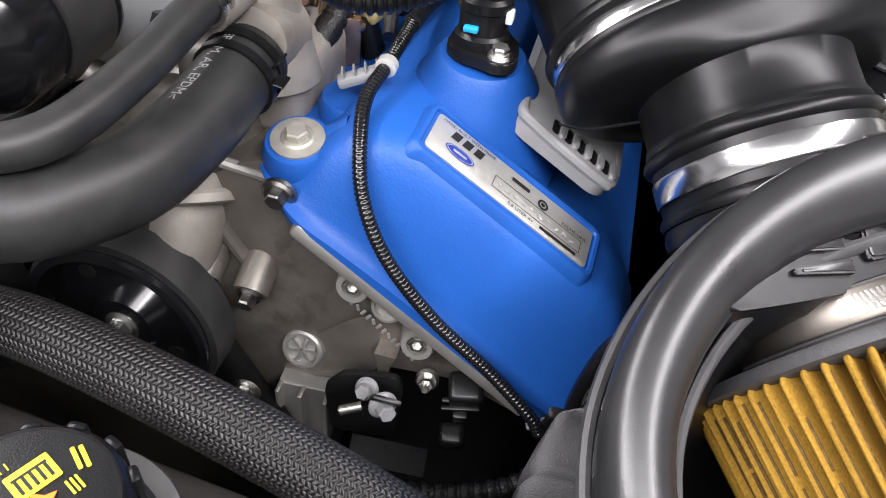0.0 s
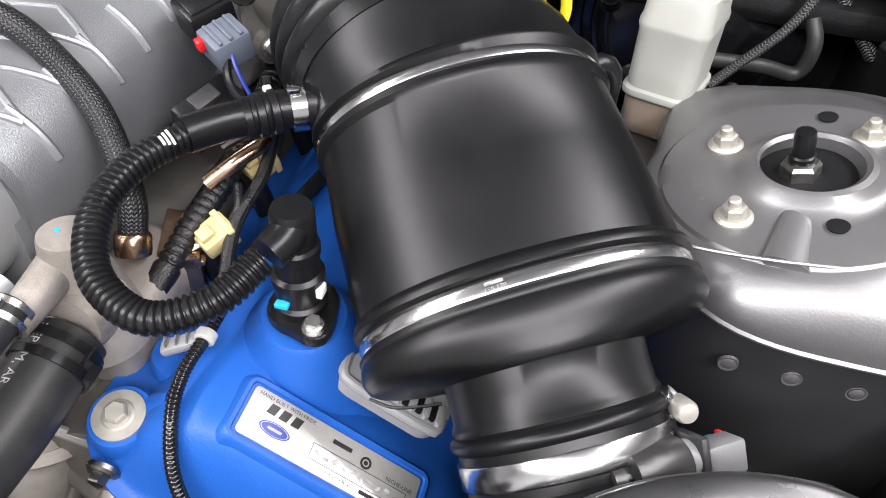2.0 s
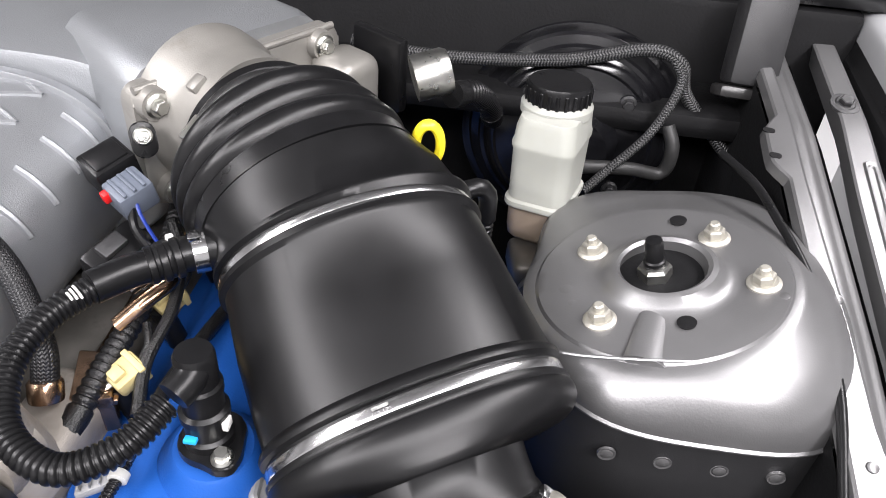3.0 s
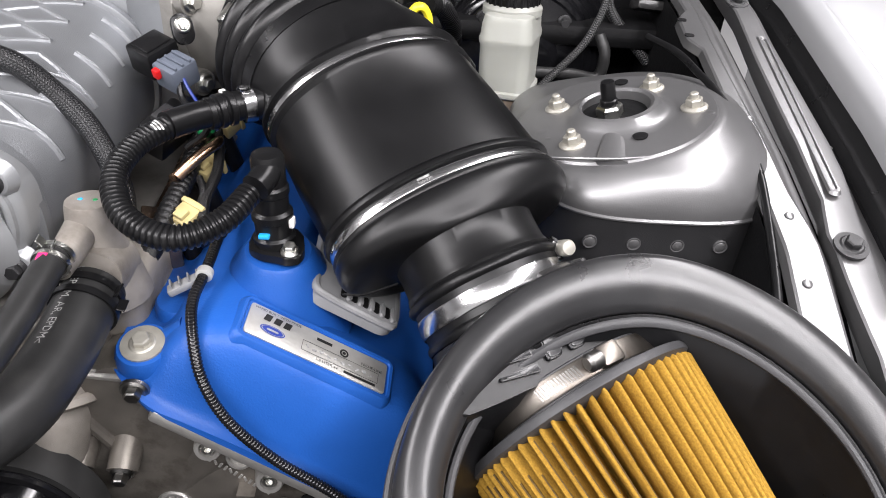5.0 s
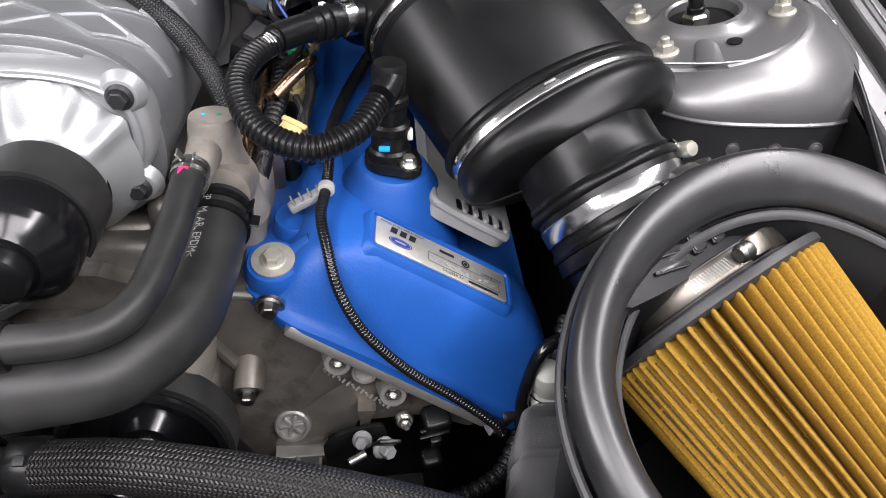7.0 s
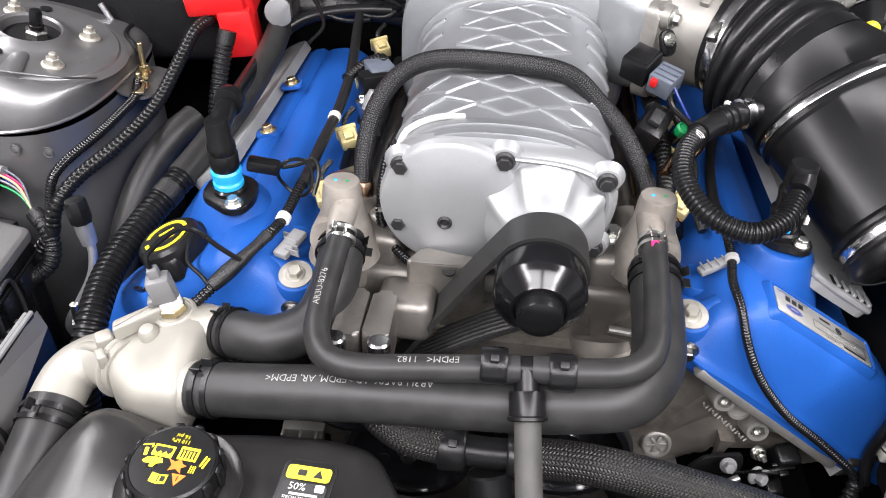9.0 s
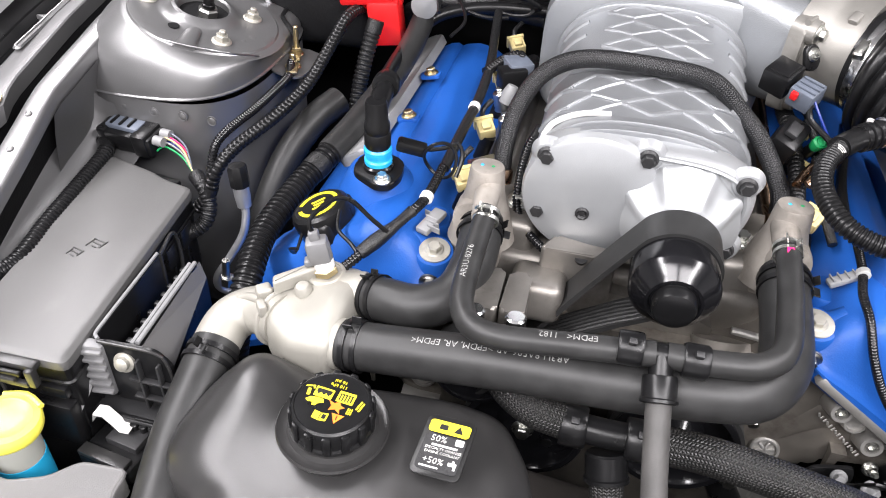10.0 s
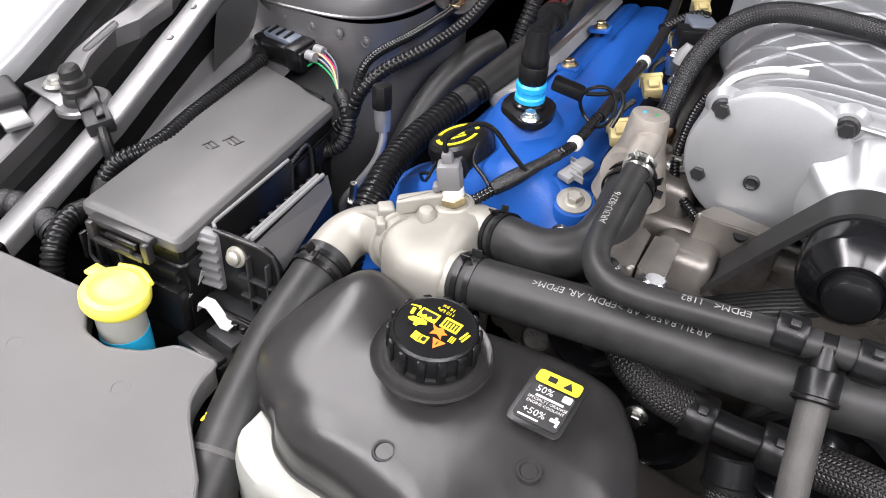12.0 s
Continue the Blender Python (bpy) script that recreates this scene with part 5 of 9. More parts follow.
for s in (1, -1):
    for j, (l, y) in enumerate(((0.028, 0.006), (0.040, -0.004))):
        part("emblem_wing", prism_bm(round_corners([(0, -0.0032), (l, -0.0012 + 0.001 * j), (l, 0.0012), (0, 0.0032)], 0.001), 0.0030, EM @ pose(s * 0.033, s * y - 0.001, -0.001, 0, 0, (0 if s > 0 else 180) - 5), 0.0008), PLASTIC, box)
        part("emblem_wing_top", prism_bm(round_corners([(0.001, -0.0020), (l - 0.004, -0.0006), (l - 0.004, 0.0006), (0.001, 0.0020)], 0.0005), 0.0007, EM @ pose(s * 0.033, s * y - 0.001, 0.0019, 0, 0, (0 if s > 0 else 180) - 5), 0.0003), RING, box)

# ---- cone filter ----
FA = vec(0.505, -0.767, -0.395).normalized()
FC = vec(0.469, 0.289, 0.315)
fil = thing("air_filter", "yellow pleated cotton cone filter with a clamped rubber base", "air filter", FC)
FM = axes_at(FC, FA, (0.83, 0.45, 0.0))
part("base_collar", lathe_bm([(0.052, -0.0270), (0.0645, -0.0268), (0.0660, -0.0260), (0.0660, -0.010), (0.076, -0.008), (0.0840, -0.007), (0.0850, -0.005), (0.0848, -0.0015), (0.080, 0.001), (0.05, 0.002)], FM, 72), FDARK, fil, "dark rubber filter base")
n = 60
rnd = random.Random(4)
WOB = [rnd.uniform(-0.025, 0.025) for _ in range(n + 1)]
TOP = [rnd.uniform(-0.0005, 0.0005) for _ in range(n + 1)]
SEC = ((0.0, 1.0), (0.08, 0.99), (0.15, 0.94), (0.20, 0.84), (0.26, 0.60), (0.36, 0.20), (0.46, 0.02), (0.54, 0.02), (0.64, 0.20), (0.74, 0.60), (0.80, 0.84), (0.85, 0.94), (0.92, 0.99))


def pleat_ring(h, r, d):
    out = []
    for i in range(n):
        for ph, k in SEC:
            w = WOB[i] * (1 - ph) + WOB[(i + 1) % n] * ph
            sway = 0.06 * math.sin(h * 22 + i * 0.35)
            a = 2 * math.pi * (i + ph + w + sway) / n
            rr = r + TOP[i] * k - d * (1 - k)
            out.append(FM @ vec(rr * math.cos(a), rr * math.sin(a), h + 0.003 * (1 - k) * (h < 0.005)))
    return out


part("pleats", loft_bm([pleat_ring(h, r, d) for h, r, d in ((-0.001, 0.0815, 0.020), (0.002, 0.0838, 0.030), (0.03, 0.0808, 0.030), (0.06, 0.0777, 0.029), (0.09, 0.0742, 0.026), (0.12, 0.0705, 0.024), (0.15, 0.066, 0.020), (0.172, 0.063, 0.014), (0.176, 0.060, 0.008))]), PLEAT, fil, "yellow oiled cotton pleats", angle=60)
bm = bmesh.new()
drnd = random.Random(9)
for i in range(n):
    for ph, k in ((0.835, 0.915),):
        h = 0.003 + drnd.uniform(0, 0.02)
        while h < 0.165:
            ln = drnd.uniform(0.02, 0.07)
            pts = []
            for j in range(7):
                hh = min(0.168, h + ln * j / 6)
                r = 0.0838 - 0.12 * hh
                w = WOB[i] * (1 - ph) + WOB[(i + 1) % n] * ph
                a = 2 * math.pi * (i + ph + w + 0.06 * math.sin(hh * 22 + i * 0.35)) / n
                rr = r + TOP[i] * k - 0.029 * (1 - k) + 0.0003
                pts.append(FM @ vec(rr * math.cos(a), rr * math.sin(a), hh))
            add_tube(bm, pts, drnd.uniform(0.0006, 0.0010), seg=5, step=0.008)
            h += ln + drnd.uniform(-0.004, 0.006)
part("dirt_line", bm, GRIME, fil, "dark dirt along the pleat crests")
part("end_cap", lathe_bm([(0.060, 0.168), (0.066, 0.172), (0.066, 0.184), (0.060, 0.188), (0.02, 0.189)], FM, 48), FDARK, fil)
band(fil, FM @ vec(0, 0, -0.018), FA, 0.0662, 0.0662, (0.83, 0.45, 0), 0.0135, WORM, "worm_clamp")
for i in range(15):
    a = radians(110 + i * 1.7)
    mm = FM @ pose(0.0680 * math.cos(a), 0.0680 * math.sin(a), -0.018, 0, 0, math.degrees(a))
    part("clamp_slot", box_bm((0.0006, 0.0011, 0.0085), mm @ pose(0, 0, 0, 12, 0, 0)), DSTEEL, fil, smooth=False)
a = radians(92)
mm = FM @ pose(0.0695 * math.cos(a), 0.0695 * math.sin(a), -0.018, 0, 0, math.degrees(a))
part("clamp_housing", box_bm((0.009, 0.017, 0.0145), mm, 0.003), WORM, fil)
part("clamp_screw", lathe_bm([(0.0055, 0), (0.006, 0.003), (0.006, 0.008), (0.004, 0.010)], mm @ pose(0.002, 0.008, 0, -90, 0, 0), 20), DSTEEL, fil)

# ---- coolant hoses across the front ----
def hose(name, label, pts, r, material, seg=20, step=0.006, ribs=None, category="hose", group="", flat=1.0):
    o = part(name, tube_bm(pts, r, seg=seg, step=step, ribs=ribs, flat=flat), material)
    return tagged(o, label, category, group)


BIG = [(-0.222, 0.210, 0.312), (-0.17, 0.206, 0.322), (-0.08, 0.202, 0.337), (0.02, 0.199, 0.348), (0.072, 0.199, 0.356), (0.106, 0.210, 0.356), (0.128, 0.246, 0.353), (0.134, 0.290, 0.354), (0.135, 0.325, 0.358), (0.136, 0.352, 0.362)]
UPP = [(-0.222, 0.268, 0.318), (-0.195, 0.258, 0.326), (-0.165, 0.254, 0.330), (-0.138, 0.268, 0.338), (-0.128, 0.295, 0.350), (-0.128, 0.330, 0.360), (-0.130, 0.348, 0.364)]
SML = [(-0.123, 0.322, 0.394), (-0.124, 0.292, 0.386), (-0.124, 0.252, 0.3775), (-0.1215, 0.224, 0.3725), (-0.110, 0.204, 0.3705), (-0.086, 0.1965, 0.3715), (-0.045, 0.197, 0.376), (0.026, 0.199, 0.384)]
SMR = [(0.034, 0.200, 0.384), (0.070, 0.200, 0.386), (0.100, 0.206, 0.387), (0.117, 0.226, 0.388), (0.123, 0.270, 0.392), (0.125, 0.310, 0.398), (0.125, 0.338, 0.401)]
rh1 = thing("radiator_hose", "thick matte black rubber coolant hose with white print", "hose", (0, 0.2, 0.3), "coolant hoses")
part("hose_wall", tube_bm(BIG, 0.0205, seg=28), RUBBER, rh1)
rh2 = thing("radiator_hose", "short black rubber coolant hose at the passenger cover", "hose", (-0.15, 0.26, 0.3), "coolant hoses")
part("hose_wall", tube_bm(UPP, 0.0195, seg=26), RUBBER, rh2)
print_on(rh1, on_hose(text_bm("AR3U-8A586-AB >EPDM, AR, EPDM<", 0.0078, align="LEFT"), BIG, 0.0205, 0.195, 12, -1), Matrix(), PRINT, "lettering")
print_on(rh1, on_hose(text_bm("AB >EPDM, AR, EPDM<", 0.0078, align="LEFT"), BIG, 0.0205, 0.492, -12, -1), Matrix(), PRINT, "lettering")
hs = thing("heater_hose", "thin black rubber hose joined at a plastic tee", "hose", (0.035, 0.198, 0.37))
part("hose_arm", tube_bm(SML, 0.0098, seg=18), RUBBER, hs)
part("hose_arm", tube_bm(SMR, 0.0098, seg=18), RUBBER, hs)
tee = vec(0.030, 0.200, 0.384)
TD = vec(0.012, -0.085, -0.075).normalized()
part("tee", tube_bm([tee - vec(0.028, 0, 0.002), tee, tee + vec(0.03, 0, 0.001)], 0.0085, seg=16), PLASTIC, hs)
for dx in (-0.022, 0.024):
    part("collar", lathe_bm([(0.0118, -0.009), (0.0128, -0.007), (0.0128, 0.007), (0.0118, 0.009)], axes_at(tee + vec(dx, 0, 0), (1, 0, 0.03)), 28), PLASTIC, hs)
    part("collar_tab", box_bm((0.006, 0.005, 0.006), pose(*(tee + vec(dx, -0.006, 0.012)), 20, 0, 0), 0.001), DARKP, hs)
part("tee_stub", tube_bm([tee, tee + TD * 0.02, tee + TD * 0.035], 0.0085, seg=16), PLASTIC, hs)
part("collar", lathe_bm([(0.0115, -0.009), (0.0125, -0.007), (0.0125, 0.007), (0.0135, 0.008), (0.0135, 0.010), (0.0115, 0.011)], axes_at(tee + TD * 0.024, TD), 28), PLASTIC, hs)
part("hose_arm", tube_bm([tee + TD * 0.03, tee + TD * 0.08, tee + TD * 0.14 + vec(0.002, 0, -0.004), tee + TD * 0.24 + vec(0.004, 0, -0.02)], 0.0092, seg=18), GHOSE, hs, "grey-black rubber hose")

lb = thing("braided_hose", "grey braided sleeve hose joined at a black plastic tee", "hose", (0.007, 0.213, 0.27))
T2 = vec(0.010, 0.215, 0.268)
part("sleeve", tube_bm([T2 + vec(0.03, -0.001, 0.002), (0.10, 0.204, 0.281), (0.20, 0.188, 0.276), (0.30, 0.172, 0.255), (0.40, 0.155, 0.21)], 0.0158, seg=24), BRAIDG, lb)
part("sleeve", tube_bm([T2 + vec(-0.03, 0.0, 0.002), (-0.055, 0.216, 0.278), (-0.083, 0.232, 0.287), (-0.094, 0.262, 0.292), (-0.09, 0.29, 0.285)], 0.0150, seg=24), BRAIDG, lb)
DD = vec(0.02, -0.06, -0.08).normalized()
part("sleeve", tube_bm([T2 + DD * 0.035, T2 + DD * 0.09, T2 + DD * 0.16, T2 + DD * 0.24], 0.0145, seg=24), BRAIDG, lb)
part("tee", tube_bm([T2 - vec(0.035, 0, -0.002), T2, T2 + vec(0.035, 0, 0.002)], 0.0125, seg=18), PLASTIC, lb)
for dx in (-0.027, 0.027):
    part("collar", lathe_bm([(0.0165, -0.011), (0.0178, -0.009), (0.0178, 0.009), (0.0165, 0.011)], axes_at(T2 + vec(dx, 0, 0.001), (1, 0, 0.05)), 30), PLASTIC, lb)
    part("collar_tab", box_bm((0.007, 0.006, 0.007), pose(*(T2 + vec(dx, -0.008, 0.0165)), 25, 0, 0), 0.001), DARKP, lb)
part("collar", lathe_bm([(0.016, -0.012), (0.0175, -0.010), (0.0175, 0.008), (0.019, 0.009), (0.019, 0.012), (0.016, 0.013)], axes_at(T2 + DD * 0.027, DD), 30), PLASTIC, lb)

ah = thing("braided_hose", "black braided sleeve hose arched over the supercharger", "hose", (0, 0.46, 0.4))
part("sleeve", tube_bm([(-0.126, 0.418, 0.378), (-0.127, 0.430, 0.400), (-0.121, 0.452, 0.432), (-0.102, 0.470, 0.460), (-0.066, 0.474, 0.478), (0.0, 0.472, 0.481), (0.050, 0.474, 0.474), (0.081, 0.472, 0.450), (0.107, 0.460, 0.427), (0.130, 0.437, 0.395), (0.134, 0.425, 0.375)], 0.0086, seg=20), BRAID, ah)
for p, q in (((-0.126, 0.416, 0.378), (0.0, 0.3, 0.95)), ((0.134, 0.424, 0.374), (-0.1, 0.45, 0.88))):
    part("ferrule", lathe_bm([(0.0106, -0.012), (0.0110, -0.010), (0.0110, 0.0), (0.0096, 0.002)], axes_at(p, q), 24), COPPER, ah, "copper coloured ferrule")


# coolant outlets at the ends of the manifold
for s in (1, -1):
    co = thing("coolant_outlet", "rough grey cast aluminium coolant outlet with a round boss", "coolant outlet", (s * 0.131, 0.385, 0.32), "coolant outlets")
    y0, zt = (0.379, 0.416) if s > 0 else (0.362, 0.414)
    part("post", lathe_bm([(0.032, -0.075), (0.024, -0.045), (0.0180, -0.025), (0.0158, -0.004), (0.0148, -0.0005), (0.013, 0.0)], axes_at((s * 0.132, y0, zt), (0, 0.05, 1)), 32), ROUGH, co)
    part("spout", lathe_bm([(0.022, 0.0), (0.020, 0.022), (0.018, 0.03)], axes_at((s * 0.136, y0 + 0.002, zt - 0.05), (0.06 * s, -0.96, 0.18)), 28), ROUGH, co)
    part("nipple", lathe_bm([(0.0125, 0.0), (0.0105, 0.03), (0.009, 0.045)], axes_at((s * 0.128, y0 - 0.004, zt - 0.018), (-0.04 * s, -0.98, -0.12)), 24), ROUGH, co)
    part("foot", box_bm((0.05, 0.10, 0.05), pose(s * 0.135, y0 + 0.03, zt - 0.085), 0.012, 3), ROUGH, co)
    for i, c in enumerate((LBLUE, GREEN)):
        part("paint_dot", lathe_bm([(0.0017, 0), (0.0015, 0.0003)], axes_at((s * 0.132 - 0.005 + i * 0.010, y0, zt + 0.0001), (0, 0.05, 1)), 12, ), c, co)
hose_clip(rh1, (-0.205, 0.209, 0.315), (1, -0.06, 0.12), 0.0208, 0.016)
hose_clip(rh2, (-0.205, 0.262, 0.323), (0.9, -0.3, 0.28), 0.0198, 0.014)
hose_clip(rh1, (0.1355, 0.338, 0.360), (0.02, 0.97, 0.15), 0.0208, 0.018, ears=(1, 0, 0.3))
hose_clip(rh2, (-0.129, 0.335, 0.361), (-0.05, 0.97, 0.2), 0.0198, 0.016, ears=(1, 0, 0.3))
hose_clip(hs, (0.125, 0.332, 0.3995), (0, 0.97, 0.17), 0.0101, 0.012, ZINC)
hose_clip(hs, (-0.1225, 0.316, 0.3915), (-0.05, 0.9, 0.42), 0.0101, 0.012, ZINC)
for s, p in ((1, (0.125, 0.3255, 0.3985)), (-1, (-0.1222, 0.307, 0.388))):
    part("paint_mark", box_bm((0.006, 0.007, 0.001), axes_at(vec(p) + vec(-0.001, -0.004, 0.0098), (0, -0.25, 1)), 0.0004), PINK, hs, "pink paint mark")

# ---- thermostat housing ----
th = thing("thermostat_housing", "bright cast aluminium thermostat housing with three necks", "thermostat housing", (-0.27, 0.235, 0.25))
TH = round_corners([(-0.221, 0.186), (-0.218, 0.232), (-0.221, 0.292), (-0.250, 0.297), (-0.274, 0.286), (-0.288, 0.264), (-0.294, 0.236), (-0.288, 0.208), (-0.262, 0.189)], 0.010, 4)
thc = vec(-0.254, 0.240)
part("body", loft_bm([[vec(thc.x + (x - thc.x) * k, thc.y + (y - thc.y) * k, z + (x + 0.22) * 0.16 * (z > 0.30) + 0.006 * math.sin(max(0, (y - 0.19) / 0.10) * 3.1) * (z > 0.32)) for x, y in TH] for k, z in ((0.80, 0.272), (0.95, 0.280), (1.0, 0.290), (1.0, 0.318), (0.97, 0.325), (0.89, 0.3305), (0.76, 0.3335), (0.5, 0.335))]), THERM, th, angle=60)
part("neck", tube_bm([(-0.216, 0.210, 0.312), (-0.232, 0.212, 0.310), (-0.262, 0.220, 0.305)], 0.0222, seg=28), THERM, th)
part("neck", tube_bm([(-0.216, 0.266, 0.319), (-0.232, 0.264, 0.317), (-0.258, 0.256, 0.308)], 0.0212, seg=28), THERM, th)
part("elbow", tube_bm([(-0.276, 0.228, 0.306), (-0.298, 0.238, 0.301), (-0.317, 0.240, 0.297), (-0.332, 0.226, 0.291), (-0.3335, 0.196, 0.284)], lambda f: 0.0245 - 0.0035 * min(1, f * 2), seg=32, step=0.004), THERM, th)
part("split_rim", lathe_bm([(0.0250, -0.0022), (0.0266, -0.0012), (0.0266, 0.0012), (0.0250, 0.0022)], axes_at((-0.286, 0.2325, 0.3035), (1, -0.45, 0.15)), 40), THERM, th)
part("lever", prism_bm(round_corners([(-0.022, -0.005), (0.021, -0.0065), (0.024, 0.004), (-0.018, 0.006)], 0.003, 3), 0.013, pose(-0.276, 0.253, 0.330, 0, -4, 45), 0.0028, 3), THERM, th)
part("boss", box_bm((0.014, 0.013, 0.014), pose(-0.299, 0.236, 0.3265, 0, 0, 40), 0.0030, 3), THERM, th)
part("boss", box_bm((0.0075, 0.012, 0.013), pose(-0.2935, 0.219, 0.3245, 0, 0, 40), 0.0020, 3), THERM, th)
part("boss", lathe_bm([(0.0085, -0.01), (0.0080, 0.0), (0.0055, 0.0035), (0.002, 0.0045)], axes_at((-0.2655, 0.2435, 0.334), (-0.1, -0.1, 1)), 24), THERM, th)
part("rib", tube_bm([(-0.300, 0.231, 0.322), (-0.318, 0.236, 0.3165), (-0.330, 0.232, 0.309)], lambda f: 0.0050 - 0.002 * f, seg=12), THERM, th)
part("sensor_seat", lathe_bm([(0.018, -0.02), (0.0172, 0.001), (0.0150, 0.003), (0.0138, 0.003), (0.0135, 0.0015)], axes_at((-0.253, 0.268, 0.333), (-0.1, -0.05, 1)), 32), THERM, th)
SN = axes_at((-0.253, 0.268, 0.335), (-0.16, -0.05, 1))
part("sensor_brass", lathe_bm([(0.0100, 0), (0.0112, 0.001), (0.0112, 0.0065), (0.0098, 0.0075)], SN, 6), BRASS, th, "brass hex of the sensor", smooth=False)
part("sensor_collar", lathe_bm([(0.0092, 0.006), (0.0092, 0.014), (0.0080, 0.015)], SN, 28), WHITE, th, "pale round collar")
part("sensor_body", box_bm((0.0195, 0.0165, 0.024), SN @ pose(-0.0015, 0, 0.026, 0, 0, 20), 0.0035), GREYC, th, "grey plastic sensor plug")
part("sensor_body_rib", box_bm((0.0215, 0.007, 0.019), SN @ pose(-0.0015, 0, 0.024, 0, 0, 20), 0.002), GREYC, th)
part("sensor_tab", box_bm((0.009, 0.009, 0.011), SN @ pose(-0.0025, 0.001, 0.041, 0, 0, 20), 0.002), GREYC, th)
part("sensor_latch", box_bm((0.007, 0.010, 0.006), SN @ pose(-0.012, -0.004, 0.015, 0, 0, 20), 0.0015), GREYC, th)
part("wire", tube_bm([SN @ vec(-0.003, 0.001, 0.045), SN @ vec(-0.004, 0.004, 0.056), (-0.256, 0.300, 0.392), (-0.243, 0.309, 0.388), (-0.226, 0.312, 0.370), (-0.212, 0.316, 0.355)], 0.0022, seg=8), PLASTIC, th)
rh3 = thing("radiator_hose", "black rubber radiator hose beside the reservoir tank", "hose", (-0.32, 0.1, 0.2), "coolant hoses")
part("hose_wall", tube_bm([(-0.333, 0.202, 0.286), (-0.332, 0.17, 0.276), (-0.330, 0.12, 0.258), (-0.318, 0.06, 0.238), (-0.30, -0.02, 0.20)], 0.0215, seg=26), RUBBER, rh3)
hose_clip(rh3, (-0.3325, 0.188, 0.282), (0, 0.95, 0.3), 0.0218, 0.016)
for k, (w, l) in enumerate(((0.0035, 0.0060), (0.0042, 0.0050), (0.0038, 0.0055), (0.0044, 0.0048))):
    part("paint_mark", prism_bm(rounded(w, l, 0.0016, 3), 0.0008, axes_at((-0.3312 - 0.0003 * k, 0.0580 - 0.0052 * k, 0.2520 - 0.0022 * k), (-0.68, -0.2, 0.70)), 0.0002), YELLOW, rh3, "yellow paint mark", smooth=False)
part("grey_band", tube_bm([(-0.3125, 0.036, 0.2272), (-0.3116, 0.032, 0.2253)], 0.0224, seg=26), GHOSE, rh3)

# ---- coolant reservoir ----
res = thing("coolant_reservoir", "matte black coolant reservoir shell over a milky tank", "reservoir", (-0.17, 0.05, 0.2))
OUT = [(-0.300, 0.200), (-0.256, 0.194), (-0.205, 0.192), (-0.168, 0.197), (-0.111, 0.200), (-0.072, 0.194), (-0.044, 0.150), (-0.032, 0.106), (-0.02, 0.0), (-0.09, -0.03), (-0.16, 0.018), (-0.212, 0.032), (-0.247, 0.034), (-0.270, 0.045), (-0.281, 0.060), (-0.299, 0.068), (-0.319, 0.084), (-0.326, 0.115), (-0.318, 0.155)]
OUT = round_corners(OUT, 0.016, 4)
oc = vec(-0.165, 0.09)


def shell_z(x, y):
    z = 0.300 + 0.020 * math.exp(-(((x + 0.11) / 0.06) ** 2 + ((y - 0.10) / 0.07) ** 2)) * 1.0
    z += 0.012 * math.exp(-(((x + 0.19) / 0.05) ** 2 + ((y - 0.115) / 0.05) ** 2))
    z -= 0.25 * max(0, 0.04 - y) * 0.35
    z -= 0.030 * math.exp(-(((x + 0.075) / 0.03) ** 2 + ((y - 0.0) / 0.035) ** 2))
    z += 0.024 * math.exp(-(((x + 0.272) / 0.036) ** 2 + ((y - 0.158) / 0.042) ** 2))
    return z


loops = []
for k in (0.06, 0.2, 0.35, 0.5, 0.62, 0.74, 0.83, 0.90, 0.95, 0.98):
    loops.append([vec(oc.x + (x - oc.x) * k, oc.y + (y - oc.y) * k, shell_z(oc.x + (x - oc.x) * k, oc.y + (y - oc.y) * k) - 0.022 * max(0, (k - 0.72) / 0.28) ** 2.2) for x, y in OUT])
for k, dz in ((0.988, 0.027), (0.992, 0.036), (0.994, 0.043), (1.004, 0.0445), (1.014, 0.0455), (1.019, 0.0475), (1.019, 0.0500), (1.012, 0.0520), (1.010, 0.0535), (1.022, 0.0550), (1.027, 0.0575), (1.025, 0.0605), (1.012, 0.0625), (0.97, 0.063)):
    loops.append([vec(oc.x + (x - oc.x) * k, oc.y + (y - oc.y) * k, shell_z(x, y) - dz) for x, y in OUT])
part("shell", loft_bm(loops), GREYP, res, "matte black textured shell", angle=45)
part("tank", loft_bm([[vec(oc.x + (x - oc.x) * k - 0.023, oc.y + (y - oc.y) * k - 0.016, z) for x, y in OUT] for k, z in ((0.86, 0.249), (0.94, 0.2485), (0.98, 0.246), (1.003, 0.239), (1.013, 0.225), (1.013, 0.15), (0.97, 0.10))]), NATURAL, res, "milky plastic tank")
for x, y in ((-0.185, 0.050), (-0.100, 0.075)):
    part("moulded_ring", lathe_bm([(0.0085, -0.002), (0.0075, 0.0012), (0.0060, 0.0012), (0.0050, -0.0002), (0.002, 0.0)], axes_at((x, y, shell_z(x, y) - 0.0005), (0, -0.15, 1)), 24), GREYP, res)
CM = axes_at((-0.190, 0.118, 0.3270), (0.02, -0.03, 1), (1, 0, 0)) @ Matrix.Diagonal((1.02, 1.02, 0.84, 1))
part("neck_flange", lathe_bm([(0.034, -0.016), (0.0385, -0.003), (0.0408, 0.0005), (0.0398, 0.0028), (0.0382, 0.0016), (0.0345, 0.001), (0.033, 0.001), (0.031, 0.005)], CM, 56), GREYP, res)


